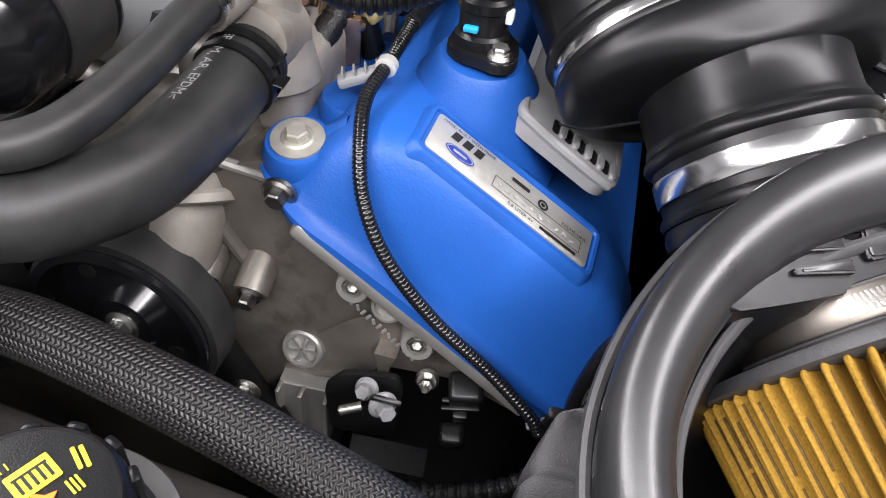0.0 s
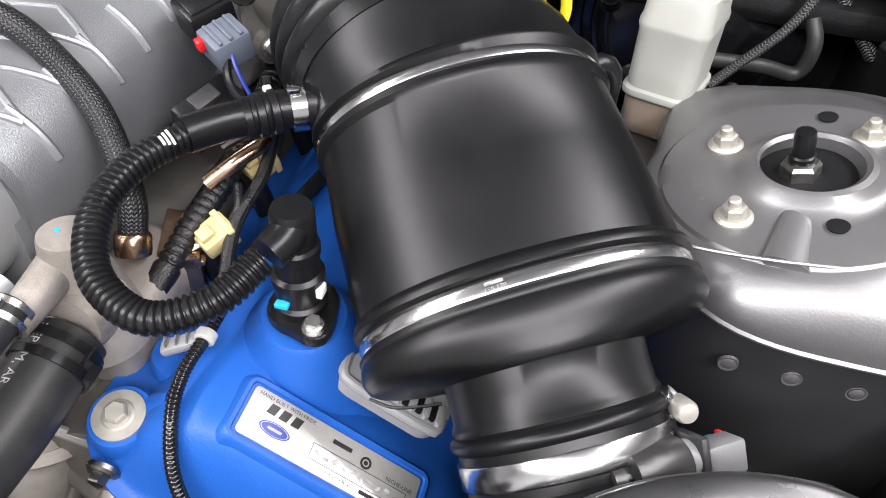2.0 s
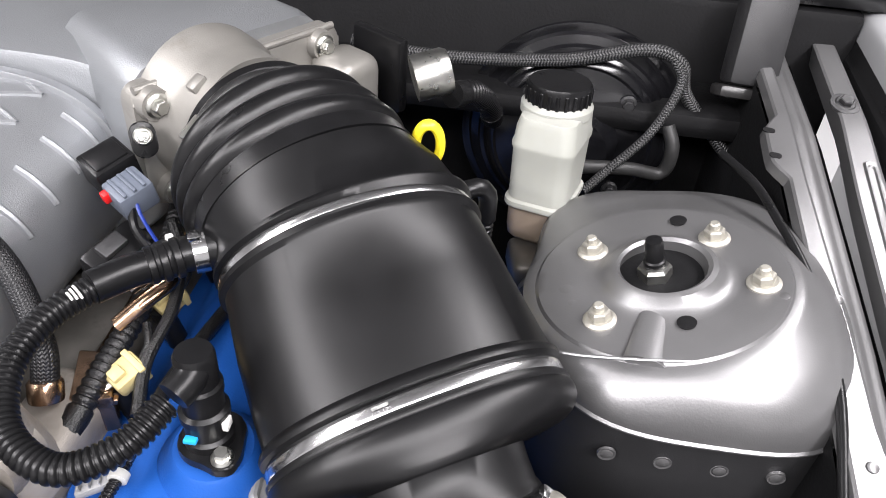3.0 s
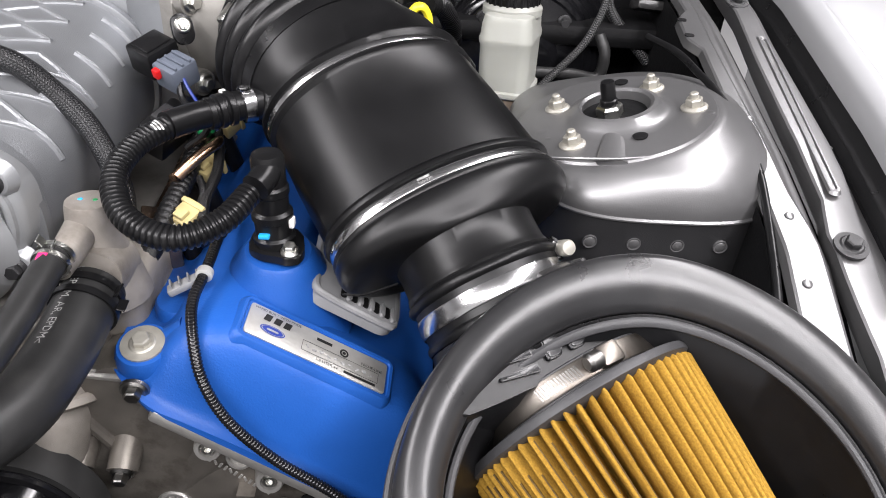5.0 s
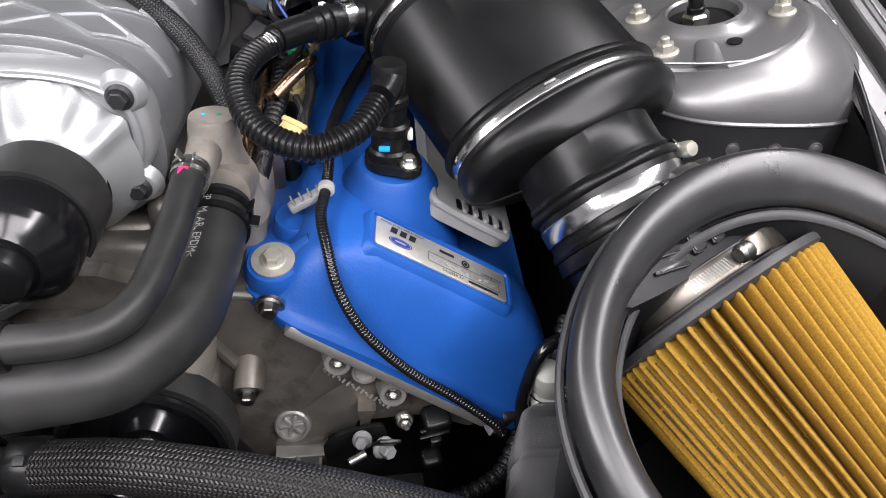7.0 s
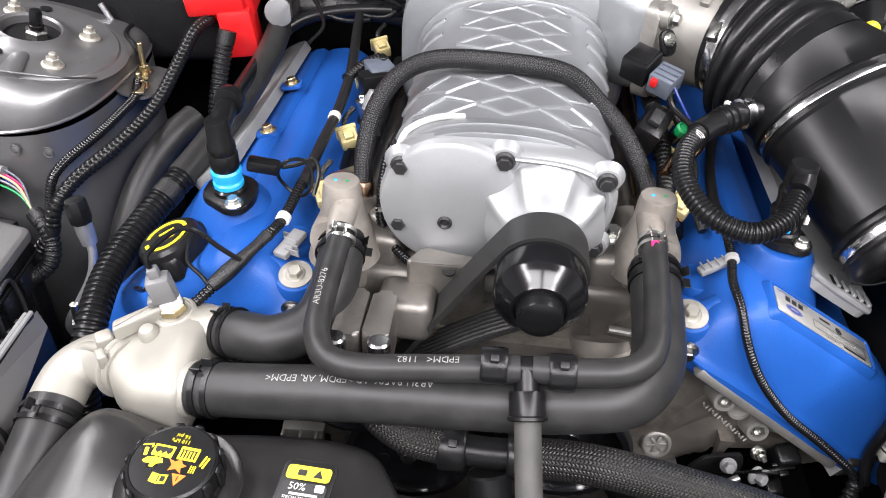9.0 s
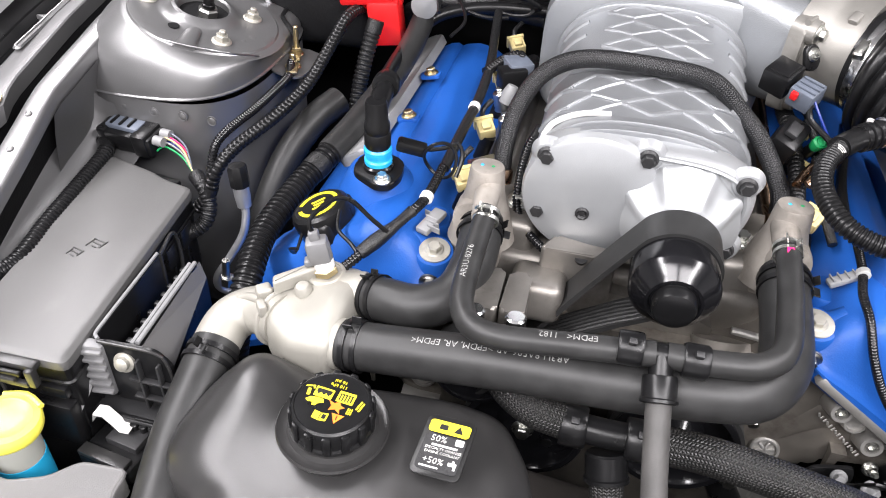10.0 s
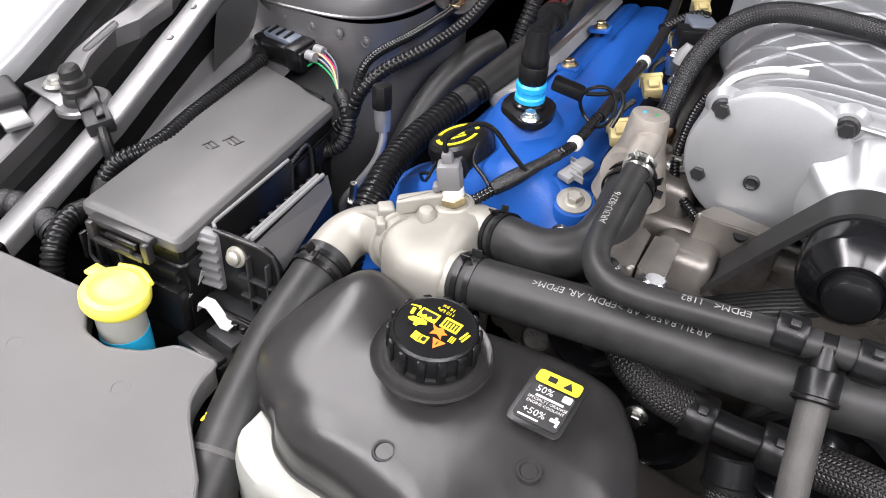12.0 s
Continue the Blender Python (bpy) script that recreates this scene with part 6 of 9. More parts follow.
def screw_cap(owner, base, spin):
    """A ribbed screw cap whose top carries printed symbols."""
    cap = part("cap", lathe_bm([(0.0285, 0.004), (0.0298, 0.006), (0.0298, 0.009), (0.0285, 0.011), (0.0285, 0.026), (0.0278, 0.0295), (0.0262, 0.0312), (0.0256, 0.0304), (0.002, 0.0304)], base, 56), PLASTIC, owner, "black ribbed screw cap with yellow symbols")
    for i in range(14):
        a = 2 * math.pi * i / 14
        part("grip", box_bm((0.0034, 0.0062, 0.0225), base @ pose(0.0290 * math.cos(a), 0.0290 * math.sin(a), 0.0178, 0, 0, math.degrees(a)), 0.0014), PLASTIC, cap)
    top = base @ pose(0, 0, 0.0306, 0, 0, spin)

    def sym(pts, m, material, name="symbol", h=0.0003):
        part(name, prism_bm(pts, h, top @ m), material, cap, smooth=False)

    sym(rounded(0.0135, 0.0085, 0.0006), pose(-0.0085, 0.0060, 0), YELLOW)
    sym([(-0.0055, 0.0030), (-0.0055, 0.0002), (-0.0036, -0.0018), (-0.0018, 0.0002), (0, -0.0018), (0.0018, 0.0002), (0.0036, -0.0018), (0.0055, 0.0002), (0.0055, 0.0030)], pose(-0.0085, 0.0057, 0.0003), INK)
    sym(rounded(0.0125, 0.0095, 0.0006), pose(0.0078, 0.0070, 0), YELLOW)
    for k in range(5):
        sym(rounded(0.0009, 0.0052, 0.0002), pose(0.0036 + k * 0.0021, 0.0062, 0.0003), INK)
    sym(rounded(0.0100, 0.0007, 0.0002), pose(0.0078, 0.0092, 0.0003), INK)
    # a hand, a splash, an open book, a triangle
    sym([(-0.0075, 0.0005), (-0.0045, 0.0028), (0.0010, 0.0030), (0.0052, 0.0018), (0.0058, -0.0010), (0.0020, -0.0020), (0.0002, -0.0044), (-0.0022, -0.0040), (-0.0020, -0.0016), (-0.0060, -0.0012)], pose(-0.0112, -0.0020, 0, 0, 0, 10), YELLOW)
    sym([(-0.0062, 0.0036), (-0.0016, 0.0022), (0.0016, 0.0044), (0.0036, 0.0016), (0.0066, 0.0006), (0.0036, -0.0016), (0.0050, -0.0052), (0.0006, -0.0026), (-0.0036, -0.0046), (-0.0028, -0.0004)], pose(0.0036, -0.0020, 0.0001), ORANGE)
    sym([(-0.0052, 0.0034), (0.0, 0.0026), (0.0052, 0.0034), (0.0052, -0.0030), (0.0, -0.0038), (-0.0052, -0.0030)], pose(-0.0030, -0.0128, 0), YELLOW)
    sym(rounded(0.0006, 0.0050, 0.0002), pose(-0.0030, -0.0132, 0.0003), INK)
    sym(rounded(0.0028, 0.0036, 0.0004), pose(-0.0002, -0.0128, 0.0003), INK)
    sym([(-0.0046, 0.0038), (0.0046, 0.0038), (0.0, -0.0042)], pose(0.0082, -0.0116, 0), ORANGE)
    sym(rounded(0.0006, 0.0034, 0.0002), pose(0.0082, -0.0108, 0.0003), INK)
    for k in range(3):
        sym(rounded(0.0007, 0.0052, 0.0002), pose(0.0130 + 0.0014 * k, -0.0030, 0), YELLOW)
    for k in range(2):
        bm = text_bm(("110 kPa", "16 psi")[k], 0.0040)
        bmesh.ops.transform(bm, matrix=top @ pose(-0.001, 0.0150 + 0.0038 * k, 0.0003, 0, 0, 180), verts=bm.verts)
        part("lettering", bm, YELLOW, cap, smooth=False)
    sym(rounded(0.0058, 0.0024, 0.0006), pose(-0.0190, 0.0036, 0, 0, 0, 100), YELLOW)
    sym([(-0.0030, 0.0), (-0.0010, -0.0020), (0.0034, 0.0030), (0.0030, 0.0038), (-0.0010, -0.0002), (-0.0024, 0.0010)], pose(-0.0185, 0.0090, 0, 0, 0, 150), YELLOW)
    for k in range(2):
        sym(rounded(0.0080, 0.0013, 0.0004), pose(0.0188 + 0.0020 * k, 0.0040 - 0.001 * k, 0, 0, 0, 78), YELLOW)
    return cap


screw_cap(res, CM, -4)
# label
lab = thing("coolant_label", "black and yellow coolant mix label stuck on the reservoir", "label", (-0.106, 0.122, 0.33))
LX, LY = vec(0.985, -0.09, 0.08).normalized(), vec(0.10, 0.98, 0.12)
LN = LX.cross(LY).normalized()
LM = Matrix((LX, LN.cross(LX), LN)).transposed().to_4x4()
LM.translation = vec(-0.1075, 0.1180, 0.3320)
LM = LM @ Matrix.Diagonal((0.87, 0.87, 1, 1))
part("backing", prism_bm(rounded(0.042, 0.056, 0.006), 0.0016, LM @ pose(0, 0, -0.0018), 0.0006), INK, lab)
part("field", prism_bm(rounded(0.035, 0.0325, 0.003), 0.0003, LM @ pose(0, -0.0072, 0.0004)), DARKP, lab, smooth=False)
part("yellow_band", prism_bm(rounded(0.035, 0.0115, 0.003), 0.0003, LM @ pose(0, 0.0170, 0.0004)), YELLOW, lab, smooth=False)
for x, pts in ((-0.005, rounded(0.007, 0.005, 0.001)), (0.008, [(-0.004, -0.003), (0.004, -0.003), (0, 0.0038)])):
    part("symbol", prism_bm(pts, 0.0002, LM @ pose(x, 0.017, 0.0007)), INK, lab, smooth=False)
for txt, sz, x, y in (("50%", 0.0082, -0.0055, 0.0052), ("+50%", 0.0080, -0.004, -0.0150)):
    bm = text_bm(txt, sz, LM @ pose(x, y, 0.0009))
    part("lettering", bm, LPRINT, lab, smooth=False)
for txt, y in (("SPECIALTY ORANGE", -0.0038), ("ENGINE COOLANT", -0.0074)):
    part("lettering", text_bm(txt, 0.0034, LM @ pose(0.001, y, 0.0009)), LPRINT, lab, smooth=False)
part("print_bar", prism_bm(rounded(0.022, 0.0018, 0.0003), 0.0002, LM @ pose(0.001, -0.0004, 0.0007)), LPRINT, lab, smooth=False)
part("print_bar", prism_bm(rounded(0.016, 0.0014, 0.0003), 0.0002, LM @ pose(-0.006, -0.0205, 0.0007)), LPRINT, lab, smooth=False)
part("symbol", prism_bm(rounded(0.007, 0.006, 0.001), 0.0002, LM @ pose(0.0120, 0.0058, 0.0007)), LPRINT, lab, smooth=False)
part("symbol", prism_bm([(-0.004, -0.001), (0.001, -0.001), (0.001, -0.004), (0.003, -0.004), (0.003, 0.002), (0.001, 0.002), (0.001, 0.004), (-0.001, 0.004), (-0.001, 0.002), (-0.004, 0.002)], 0.0002, LM @ pose(0.0125, -0.0150, 0.0007)), LPRINT, lab, smooth=False)

# ---- fuse box ----
fb = thing("fuse_box", "dark grey plastic fuse box with a flat lid", "fuse box", (-0.51, 0.28, 0.1))
LID = [(-0.541, 0.134), (-0.435, 0.137), (-0.464, 0.396), (-0.500, 0.404), (-0.520, 0.413), (-0.584, 0.430)]
L2 = round_corners(LID, 0.008, 3)
fcx, fcy = -0.506, 0.27


def scaled(pts, d):
    return [(fcx + (x - fcx) * (1 + d / 0.06), fcy + (y - fcy) * (1 + d / 0.14)) for x, y in pts]


bm = loft_bm([[vec(x, y, z) for x, y in scaled(L2, d)] for d, z in ((0.002, 0.2885), (0.0025, 0.2945), (0.0018, 0.2975), (-0.001, 0.2997), (-0.004, 0.3005))])
part("lid", bm, LIDM, fb, "flat dark grey lid")
part("body", loft_bm([[vec(x, y, z) for x, y in scaled(L2, d)] for d, z in ((-0.006, 0.08), (-0.001, 0.20), (0.0, 0.272), (0.0010, 0.2735), (0.0010, 0.2890))]), PLASTIC, fb)
LT = pose(-0.489, 0.1275, 0.289, 0, 0, 1.5)
lat = part("latch", box_bm((0.068, 0.010, 0.007), LT @ pose(0, 0.001, 0.006), 0.002), GREYP, fb, "grey black latch over the lid edge")
for dx in (-0.030, 0.030):
    part("latch_ear", box_bm((0.008, 0.008, 0.020), LT @ pose(dx, -0.004, -0.003), 0.002), GREYP, lat)
part("latch_bar", box_bm((0.054, 0.005, 0.006), LT @ pose(0, -0.0065, -0.010), 0.0015), GREYP, lat)
part("latch_bar", box_bm((0.034, 0.004, 0.005), LT @ pose(0.006, -0.0070, 0.002), 0.0012), PLASTIC, lat)
part("latch_tongue", box_bm((0.020, 0.006, 0.004), LT @ pose(0.008, -0.0085, -0.004, -20, 0, 0), 0.0012), GREYP, lat)
for dx in (-0.050, -0.032):
    part("frame_post", box_bm((0.004, 0.008, 0.028), LT @ pose(dx, 0.000, -0.030), 0.001), PLASTIC, fb)
part("step", box_bm((0.100, 0.010, 0.012), pose(-0.489, 0.1345, 0.262, 0, 0, 1.5), 0.002), PLASTIC, fb)
part("step", box_bm((0.052, 0.014, 0.050), pose(-0.462, 0.1325, 0.225, 0, 0, 1.5), 0.003), PLASTIC, fb)
part("latch", box_bm((0.016, 0.034, 0.010), pose(-0.500, 0.404, 0.294, 0, 0, 80), 0.003), PLASTIC, fb)
for i, (x, y, w, h) in enumerate(((-0.500, 0.280, 0.016, 0.012), (-0.512, 0.262, 0.013, 0.009))):
    for k in range(3):
        part("lid_mark", prism_bm(rounded(w * (0.4 + 0.3 * k), 0.0012, 0.0005), 0.0009, pose(x, y - 0.005 + 0.005 * k, 0.3004, 0, 0, -14), 0.0002), GREYP, fb)
    for dx in (-1, 1):
        part("lid_mark", prism_bm(rounded(0.0012, h, 0.0005), 0.0009, pose(x + dx * w * 0.45, y, 0.3004, 0, 0, -14), 0.0002), GREYP, fb)
for y in (0.20, 0.33, 0.365):
    part("side_clip", box_bm((0.010, 0.026, 0.026), pose(-0.437 - (y - 0.137) * 0.11, y, 0.258, 0, 0, 6), 0.002), PLASTIC, fb)
part("lid_lip", loft_bm([[vec(x, y, z) for x, y in scaled(L2, d)] for d, z in ((0.0022, 0.2700), (0.0030, 0.2712), (0.0030, 0.2735), (0.0018, 0.2750))], cap=False), PLASTIC, fb)
for k in range(9):
    x = -0.537 + 0.0125 * k
    part("body_rib", box_bm((0.002, 0.004, 0.050), pose(x, 0.1335, 0.222), 0.0006), PLASTIC, fb)
for k in range(7):
    y = 0.165 + 0.033 * k
    part("body_rib", box_bm((0.004, 0.002, 0.050), pose(-0.4345 - (y - 0.137) * 0.112, y, 0.222, 0, 0, 6), 0.0006), PLASTIC, fb)

part("latch_frame", tube_bm([(-0.534, 0.128, 0.272), (-0.534, 0.1255, 0.245), (-0.500, 0.1265, 0.245), (-0.500, 0.128, 0.272)], 0.0018, seg=6), GREYP, fb)
part("side_frame", tube_bm([(-0.447, 0.300, 0.285), (-0.4455, 0.300, 0.235), (-0.450, 0.335, 0.235), (-0.4515, 0.335, 0.285), (-0.447, 0.300, 0.285)], 0.0022, seg=6), GREYP, fb)
# open bracket beside it
br = thing("relay_bracket", "open black plastic relay bracket with ribbed light grey end", "bracket", (-0.41, 0.22, 0.15))
part("back_wall", box_bm((0.004, 0.115, 0.085), pose(-0.4345, 0.228, 0.2545, 0, 0, 4), 0.001), PLASTIC, br)
part("top_edge", tube_bm([(-0.425, 0.169, 0.298), (-0.4300, 0.173, 0.2985), (-0.4315, 0.185, 0.2985), (-0.4385, 0.286, 0.2985)], 0.0017, seg=8), LGREY, br, "worn light grey top edge")
part("inner_wall", box_bm((0.005, 0.112, 0.080), pose(-0.3945, 0.228, 0.256, 0, 0, 3), 0.001), PLASTIC, br)
for dx, z in ((0.0, 0.2975), (-0.006, 0.2945)):
    part("top_edge", tube_bm([(-0.3905 + dx, 0.174, z), (-0.3940 + dx, 0.228, z), (-0.3975 + dx, 0.285, z)], 0.0022, seg=8), LGREY, br, "worn light grey top edge")
for i in range(9):
    part("tooth", box_bm((0.008, 0.006, 0.012), pose(-0.4015 - 0.0006 * i, 0.180 + i * 0.0122, 0.287), 0.0012), PLASTIC, br)
part("floor", box_bm((0.040, 0.115, 0.004), pose(-0.415, 0.228, 0.216), 0.001), SEAL_GAP, br)
part("side_panel", loft_bm([[vec(x, y, z) for x, y, z in ((-0.386, 0.172, 0.2955), (-0.396, 0.290, 0.2955), (-0.390, 0.288, 0.278), (-0.366, 0.172, 0.262))], [vec(x - 0.003, y, z - 0.004) for x, y, z in ((-0.386, 0.172, 0.2955), (-0.396, 0.290, 0.2955), (-0.390, 0.288, 0.278), (-0.366, 0.172, 0.262))]]), PANEL, br, "dusty grey sloping side panel", smooth=False)
part("side_wall", loft_bm([[vec(x, y, z) for x, y, z in ((-0.366, 0.172, 0.262), (-0.390, 0.288, 0.278), (-0.390, 0.288, 0.15), (-0.366, 0.172, 0.16))], [vec(x - 0.004, y, z) for x, y, z in ((-0.366, 0.172, 0.262), (-0.390, 0.288, 0.278), (-0.390, 0.288, 0.15), (-0.366, 0.172, 0.16))]]), PLASTIC, br, smooth=False)
part("front_plate", prism_bm(round_corners([(-0.026, 0.030), (0.026, 0.030), (0.038, 0.016), (0.040, -0.040), (-0.026, -0.040)], 0.006), 0.005, pose(-0.397, 0.172, 0.267, 90, 0, 2), 0.001), PLASTIC, br)
part("plate_edge", tube_bm([(-0.424, 0.1665, 0.2975), (-0.372, 0.1675, 0.2975), (-0.361, 0.168, 0.284), (-0.358, 0.168, 0.240)], 0.0015, seg=8), GREYP, br)
for dx in (0.0, 0.020):
    part("rib", box_bm((0.0025, 0.006, 0.060), pose(-0.388 + dx, 0.1645, 0.256), 0.0006), DARKP, br)
for dz in (0.0, 0.022):
    part("rib", box_bm((0.040, 0.006, 0.0025), pose(-0.379, 0.1645, 0.262 - dz), 0.0006), DARKP, br)
part("end_block", box_bm((0.028, 0.012, 0.062), pose(-0.433, 0.166, 0.264, 0, 0, 8), 0.003), GREYC, br, "ribbed light grey end block")
for i in range(6):
    part("rib", box_bm((0.030, 0.006, 0.0042), pose(-0.4335, 0.1595, 0.289 - i * 0.0098, 0, 0, 8), 0.0015), GREYC, br)
part("stud", lathe_bm([(0.0095, -0.002), (0.0095, 0.001), (0.0065, 0.002), (0.0062, 0.006), (0.0045, 0.0075), (0.001, 0.008)], axes_at((-0.4005, 0.164, 0.281), (0.05, -0.95, 0.3)), 24), NUTS, br, "pale round stud")
part("cradle", box_bm((0.072, 0.024, 0.005), pose(-0.402, 0.160, 0.220), 0.0015), DARKP, br)
part("cradle_wall", box_bm((0.072, 0.0035, 0.014), pose(-0.402, 0.151, 0.218), 0.001), PLASTIC, br)
part("cradle_wall", tube_bm([(-0.439, 0.136, 0.236), (-0.440, 0.150, 0.240), (-0.438, 0.160, 0.252)], 0.003, seg=8), LGREY, br)
wc = thing("wire_clip", "white plastic wire clip on a black connector", "clip", (-0.41, 0.12, 0.19))
part("connector", box_bm((0.056, 0.046, 0.018), pose(-0.404, 0.134, 0.197, 0, 0, -8), 0.003), PLASTIC, wc)
part("connector_step", box_bm((0.034, 0.026, 0.010), pose(-0.398, 0.142, 0.208, 0, 0, -8), 0.002), DARKP, wc)
part("connector_step", box_bm((0.050, 0.012, 0.006), pose(-0.408, 0.117, 0.207, 0, 0, -8), 0.0015), GREYP, wc)
for k in range(3):
    part("pin", lathe_bm([(0.004, 0), (0.004, 0.008), (0.003, 0.009)], axes_at((-0.396 + 0.009 * k, 0.148, 0.211), (0, 0, 1)), 12), PLASTIC, wc)
lev = [(-0.430, 0.222), (-0.4275, 0.2315), (-0.418, 0.2325), (-0.411, 0.224), (-0.405, 0.2155), (-0.396, 0.2165)]
part("lever", loft_bm([[vec(x, 0.138, z), vec(x, 0.149, z), vec(x + 0.001, 0.149, z + 0.0028), vec(x + 0.001, 0.138, z + 0.0028)] for x, z in lev]), WHITE, wc, "white lever", smooth=False)

# ---- front panel and washer filler ----
RP = round_corners([(-0.357, 0.086), (-0.395, 0.083), (-0.412, 0.064), (-0.440, 0.052), (-0.468, 0.056), (-0.486, 0.075), (-0.500, 0.090), (-0.70, 0.080), (-0.75, -0.45), (-0.19, -0.45), (-0.235, -0.09), (-0.300, 0.000), (-0.338, 0.033), (-0.350, 0.047), (-0.356, 0.066)], 0.006, 3)
fp = thing("radiator_cover", "flat matte grey-black plastic panel over the radiator", "panel", (-0.45, -0.1, 0.22))
part("panel", loft_bm([[vec(x, y, z) for x, y in RP] for z in (0.225, 0.246, 0.2495)]), PANEL, fp, angle=50)
part("edge_bead", tube_bm([vec(x, y, 0.2478) for x, y in RP] + [vec(*RP[0], 0.2478)], 0.0022, seg=8, step=0.004), PANEL, fp)
for x, y in ((-0.50, 0.02), (-0.40, 0.03), (-0.46, -0.06)):
    part("moulded_ring", lathe_bm([(0.008, -0.0006), (0.0072, 0.00015), (0.0062, 0.00015), (0.0055, -0.0004)], axes_at((x, y, 0.2496), (0.02, 0, 1)), 24, cap=False), PANEL, fp)
wf = thing("washer_filler", "washer filler neck with pale yellow snap cap", "washer filler", (-0.455, 0.088, 0.2))
part("neck", lathe_bm([(0.020, -0.05), (0.020, 0.018)], axes_at((-0.464, 0.089, 0.235), (0, 0, 1)), 32), NATURAL, wf, "milky filler neck")
part("fluid_tube", lathe_bm([(0.0205, -0.06), (0.0205, -0.008)], axes_at((-0.464, 0.089, 0.235), (0, 0, 1)), 32), CYAN, wf, "blue washer fluid in the neck")
WM = axes_at((-0.469, 0.093, 0.258), (0.1, 0.05, 1)) @ Matrix.Scale(0.88, 4)
part("lid", lathe_bm([(0.030, -0.006), (0.032, -0.002), (0.032, 0.006), (0.030, 0.0095), (0.024, 0.0105), (0.022, 0.009), (0.012, 0.0085)], WM, 44), CAPY, wf, "pale yellow snap cap")
part("tab", box_bm((0.014, 0.016, 0.004), WM @ pose(-0.036, 0.010, 0.003), 0.0015), CAPY, wf)
part("hinge_bar", tube_bm([WM @ vec(-0.02, 0.024, 0.009), WM @ vec(0, 0.031, 0.010), WM @ vec(0.02, 0.024, 0.009)], 0.003, seg=8), CAPY, wf)

# ---- breather hose and its fittings, driver side ----
bh = thing("breather_hose", "black corrugated breather hose with quick-connect elbows", "hose", (0.2, 0.4, 0.41))
BH = [(0.192, 0.476, 0.438), (0.172, 0.452, 0.440), (0.154, 0.420, 0.437), (0.150, 0.385, 0.430), (0.166, 0.353, 0.420), (0.198, 0.340, 0.414), (0.226, 0.355, 0.418), (0.241, 0.382, 0.426)]
part("corrugated_tube", tube_bm(BH[1:], 0.0089, seg=20, ribs=(0.0040, 0.0015)), PLASTIC, bh)
part("elbow", tube_bm([(0.243, 0.386, 0.427), (0.2475, 0.396, 0.430), (0.249, 0.404, 0.434)], 0.0100, seg=18, step=0.003), PLASTIC, bh)
PV = axes_at((0.2495, 0.404, 0.372), (-0.02, 0.03, 1))
part("quick_connect", lathe_bm([(0.015, 0.0), (0.0155, 0.006), (0.0135, 0.008), (0.0135, 0.020), (0.0150, 0.021), (0.0150, 0.026), (0.0125, 0.028), (0.0125, 0.040), (0.0135, 0.041), (0.0135, 0.046), (0.0120, 0.048), (0.0118, 0.068), (0.0105, 0.071), (0.002, 0.0715)], PV, 36), PLASTIC, bh)
part("release_tab", box_bm((0.008, 0.005, 0.003), PV @ pose(-0.004, -0.0150, 0.013), 0.0008), LBLUE, bh, "light blue release tab")
part("release_tab", box_bm((0.004, 0.008, 0.007), PV @ pose(0.0145, -0.004, 0.019), 0.001), WHITE, bh, "white release tab")
part("flange", prism_bm(round_corners([(-0.018, 0.014), (-0.0185, -0.009), (-0.009, -0.018), (0.004, -0.021), (0.012, -0.0245), (0.021, -0.022), (0.0235, -0.011), (0.019, 0.014), (0.008, 0.021), (-0.008, 0.021)], 0.006), 0.006, PV @ pose(0, 0, -0.006), 0.0018), PLASTIC, bh, "black flange plate")
bolt(bh, (0.2630, 0.3890, 0.3730), (0, -0.1, 1), 0.0085, 0.0055, 0.0070, ZINC)
part("quick_connect", tube_bm([(0.192, 0.477, 0.438), (0.203, 0.487, 0.4385), (0.214, 0.494, 0.439)], lambda f: 0.0118 + 0.0012 * (0.2 < f < 0.5), seg=20, step=0.002), PLASTIC, bh)
part("elbow", tube_bm([(0.168, 0.447, 0.440), (0.174, 0.455, 0.440), (0.184, 0.4675, 0.4395), (0.195, 0.479, 0.4385)], 0.0108, seg=18, step=0.003), PLASTIC, bh)
part("release_tab", box_bm((0.005, 0.008, 0.005), pose(0.200, 0.491, 0.449, 0, 0, 40), 0.001), WHITE, bh)
part("nipple", tube_bm([(0.214, 0.494, 0.439), (0.226, 0.500, 0.440), (0.240, 0.503, 0.440)], lambda f: 0.0128 + 0.004 * f, seg=20, step=0.003), PLASTIC, bh)
for f, rr in ((0.0, 0.0126), (0.30, 0.0134), (0.62, 0.0138)):
    part("connector_ring", lathe_bm([(rr - 0.0012, -0.0028), (rr, -0.002), (rr, 0.002), (rr - 0.0012, 0.0028)], axes_at(vec(0.192, 0.4765, 0.438).lerp(vec(0.212, 0.493, 0.439), f), (0.80, 0.60, 0.04)), 28), PLASTIC, bh)
part("small_clamp", lathe_bm([(0.0135, -0.005), (0.0145, -0.0045), (0.0145, 0.0045), (0.0135, 0.005)], axes_at((0.2165, 0.4955, 0.439), (0.87, 0.49, 0.03)), 32), STEEL, bh, "bright narrow hose clamp")
part("clamp_ear", box_bm((0.006, 0.004, 0.008), axes_at((0.2165, 0.490, 0.4545), (0.87, 0.49, 0.03)), 0.001), STEEL, bh)
for k in range(3):
    print_on(bh, on_hose(prism_bm(rounded(0.0016, 0.010 - 0.002 * k, 0.0004), 0.0002), BH[1:], 0.0093, 0.016 + 0.0026 * k, -30, -1), Matrix(), LPRINT, "print_bar")

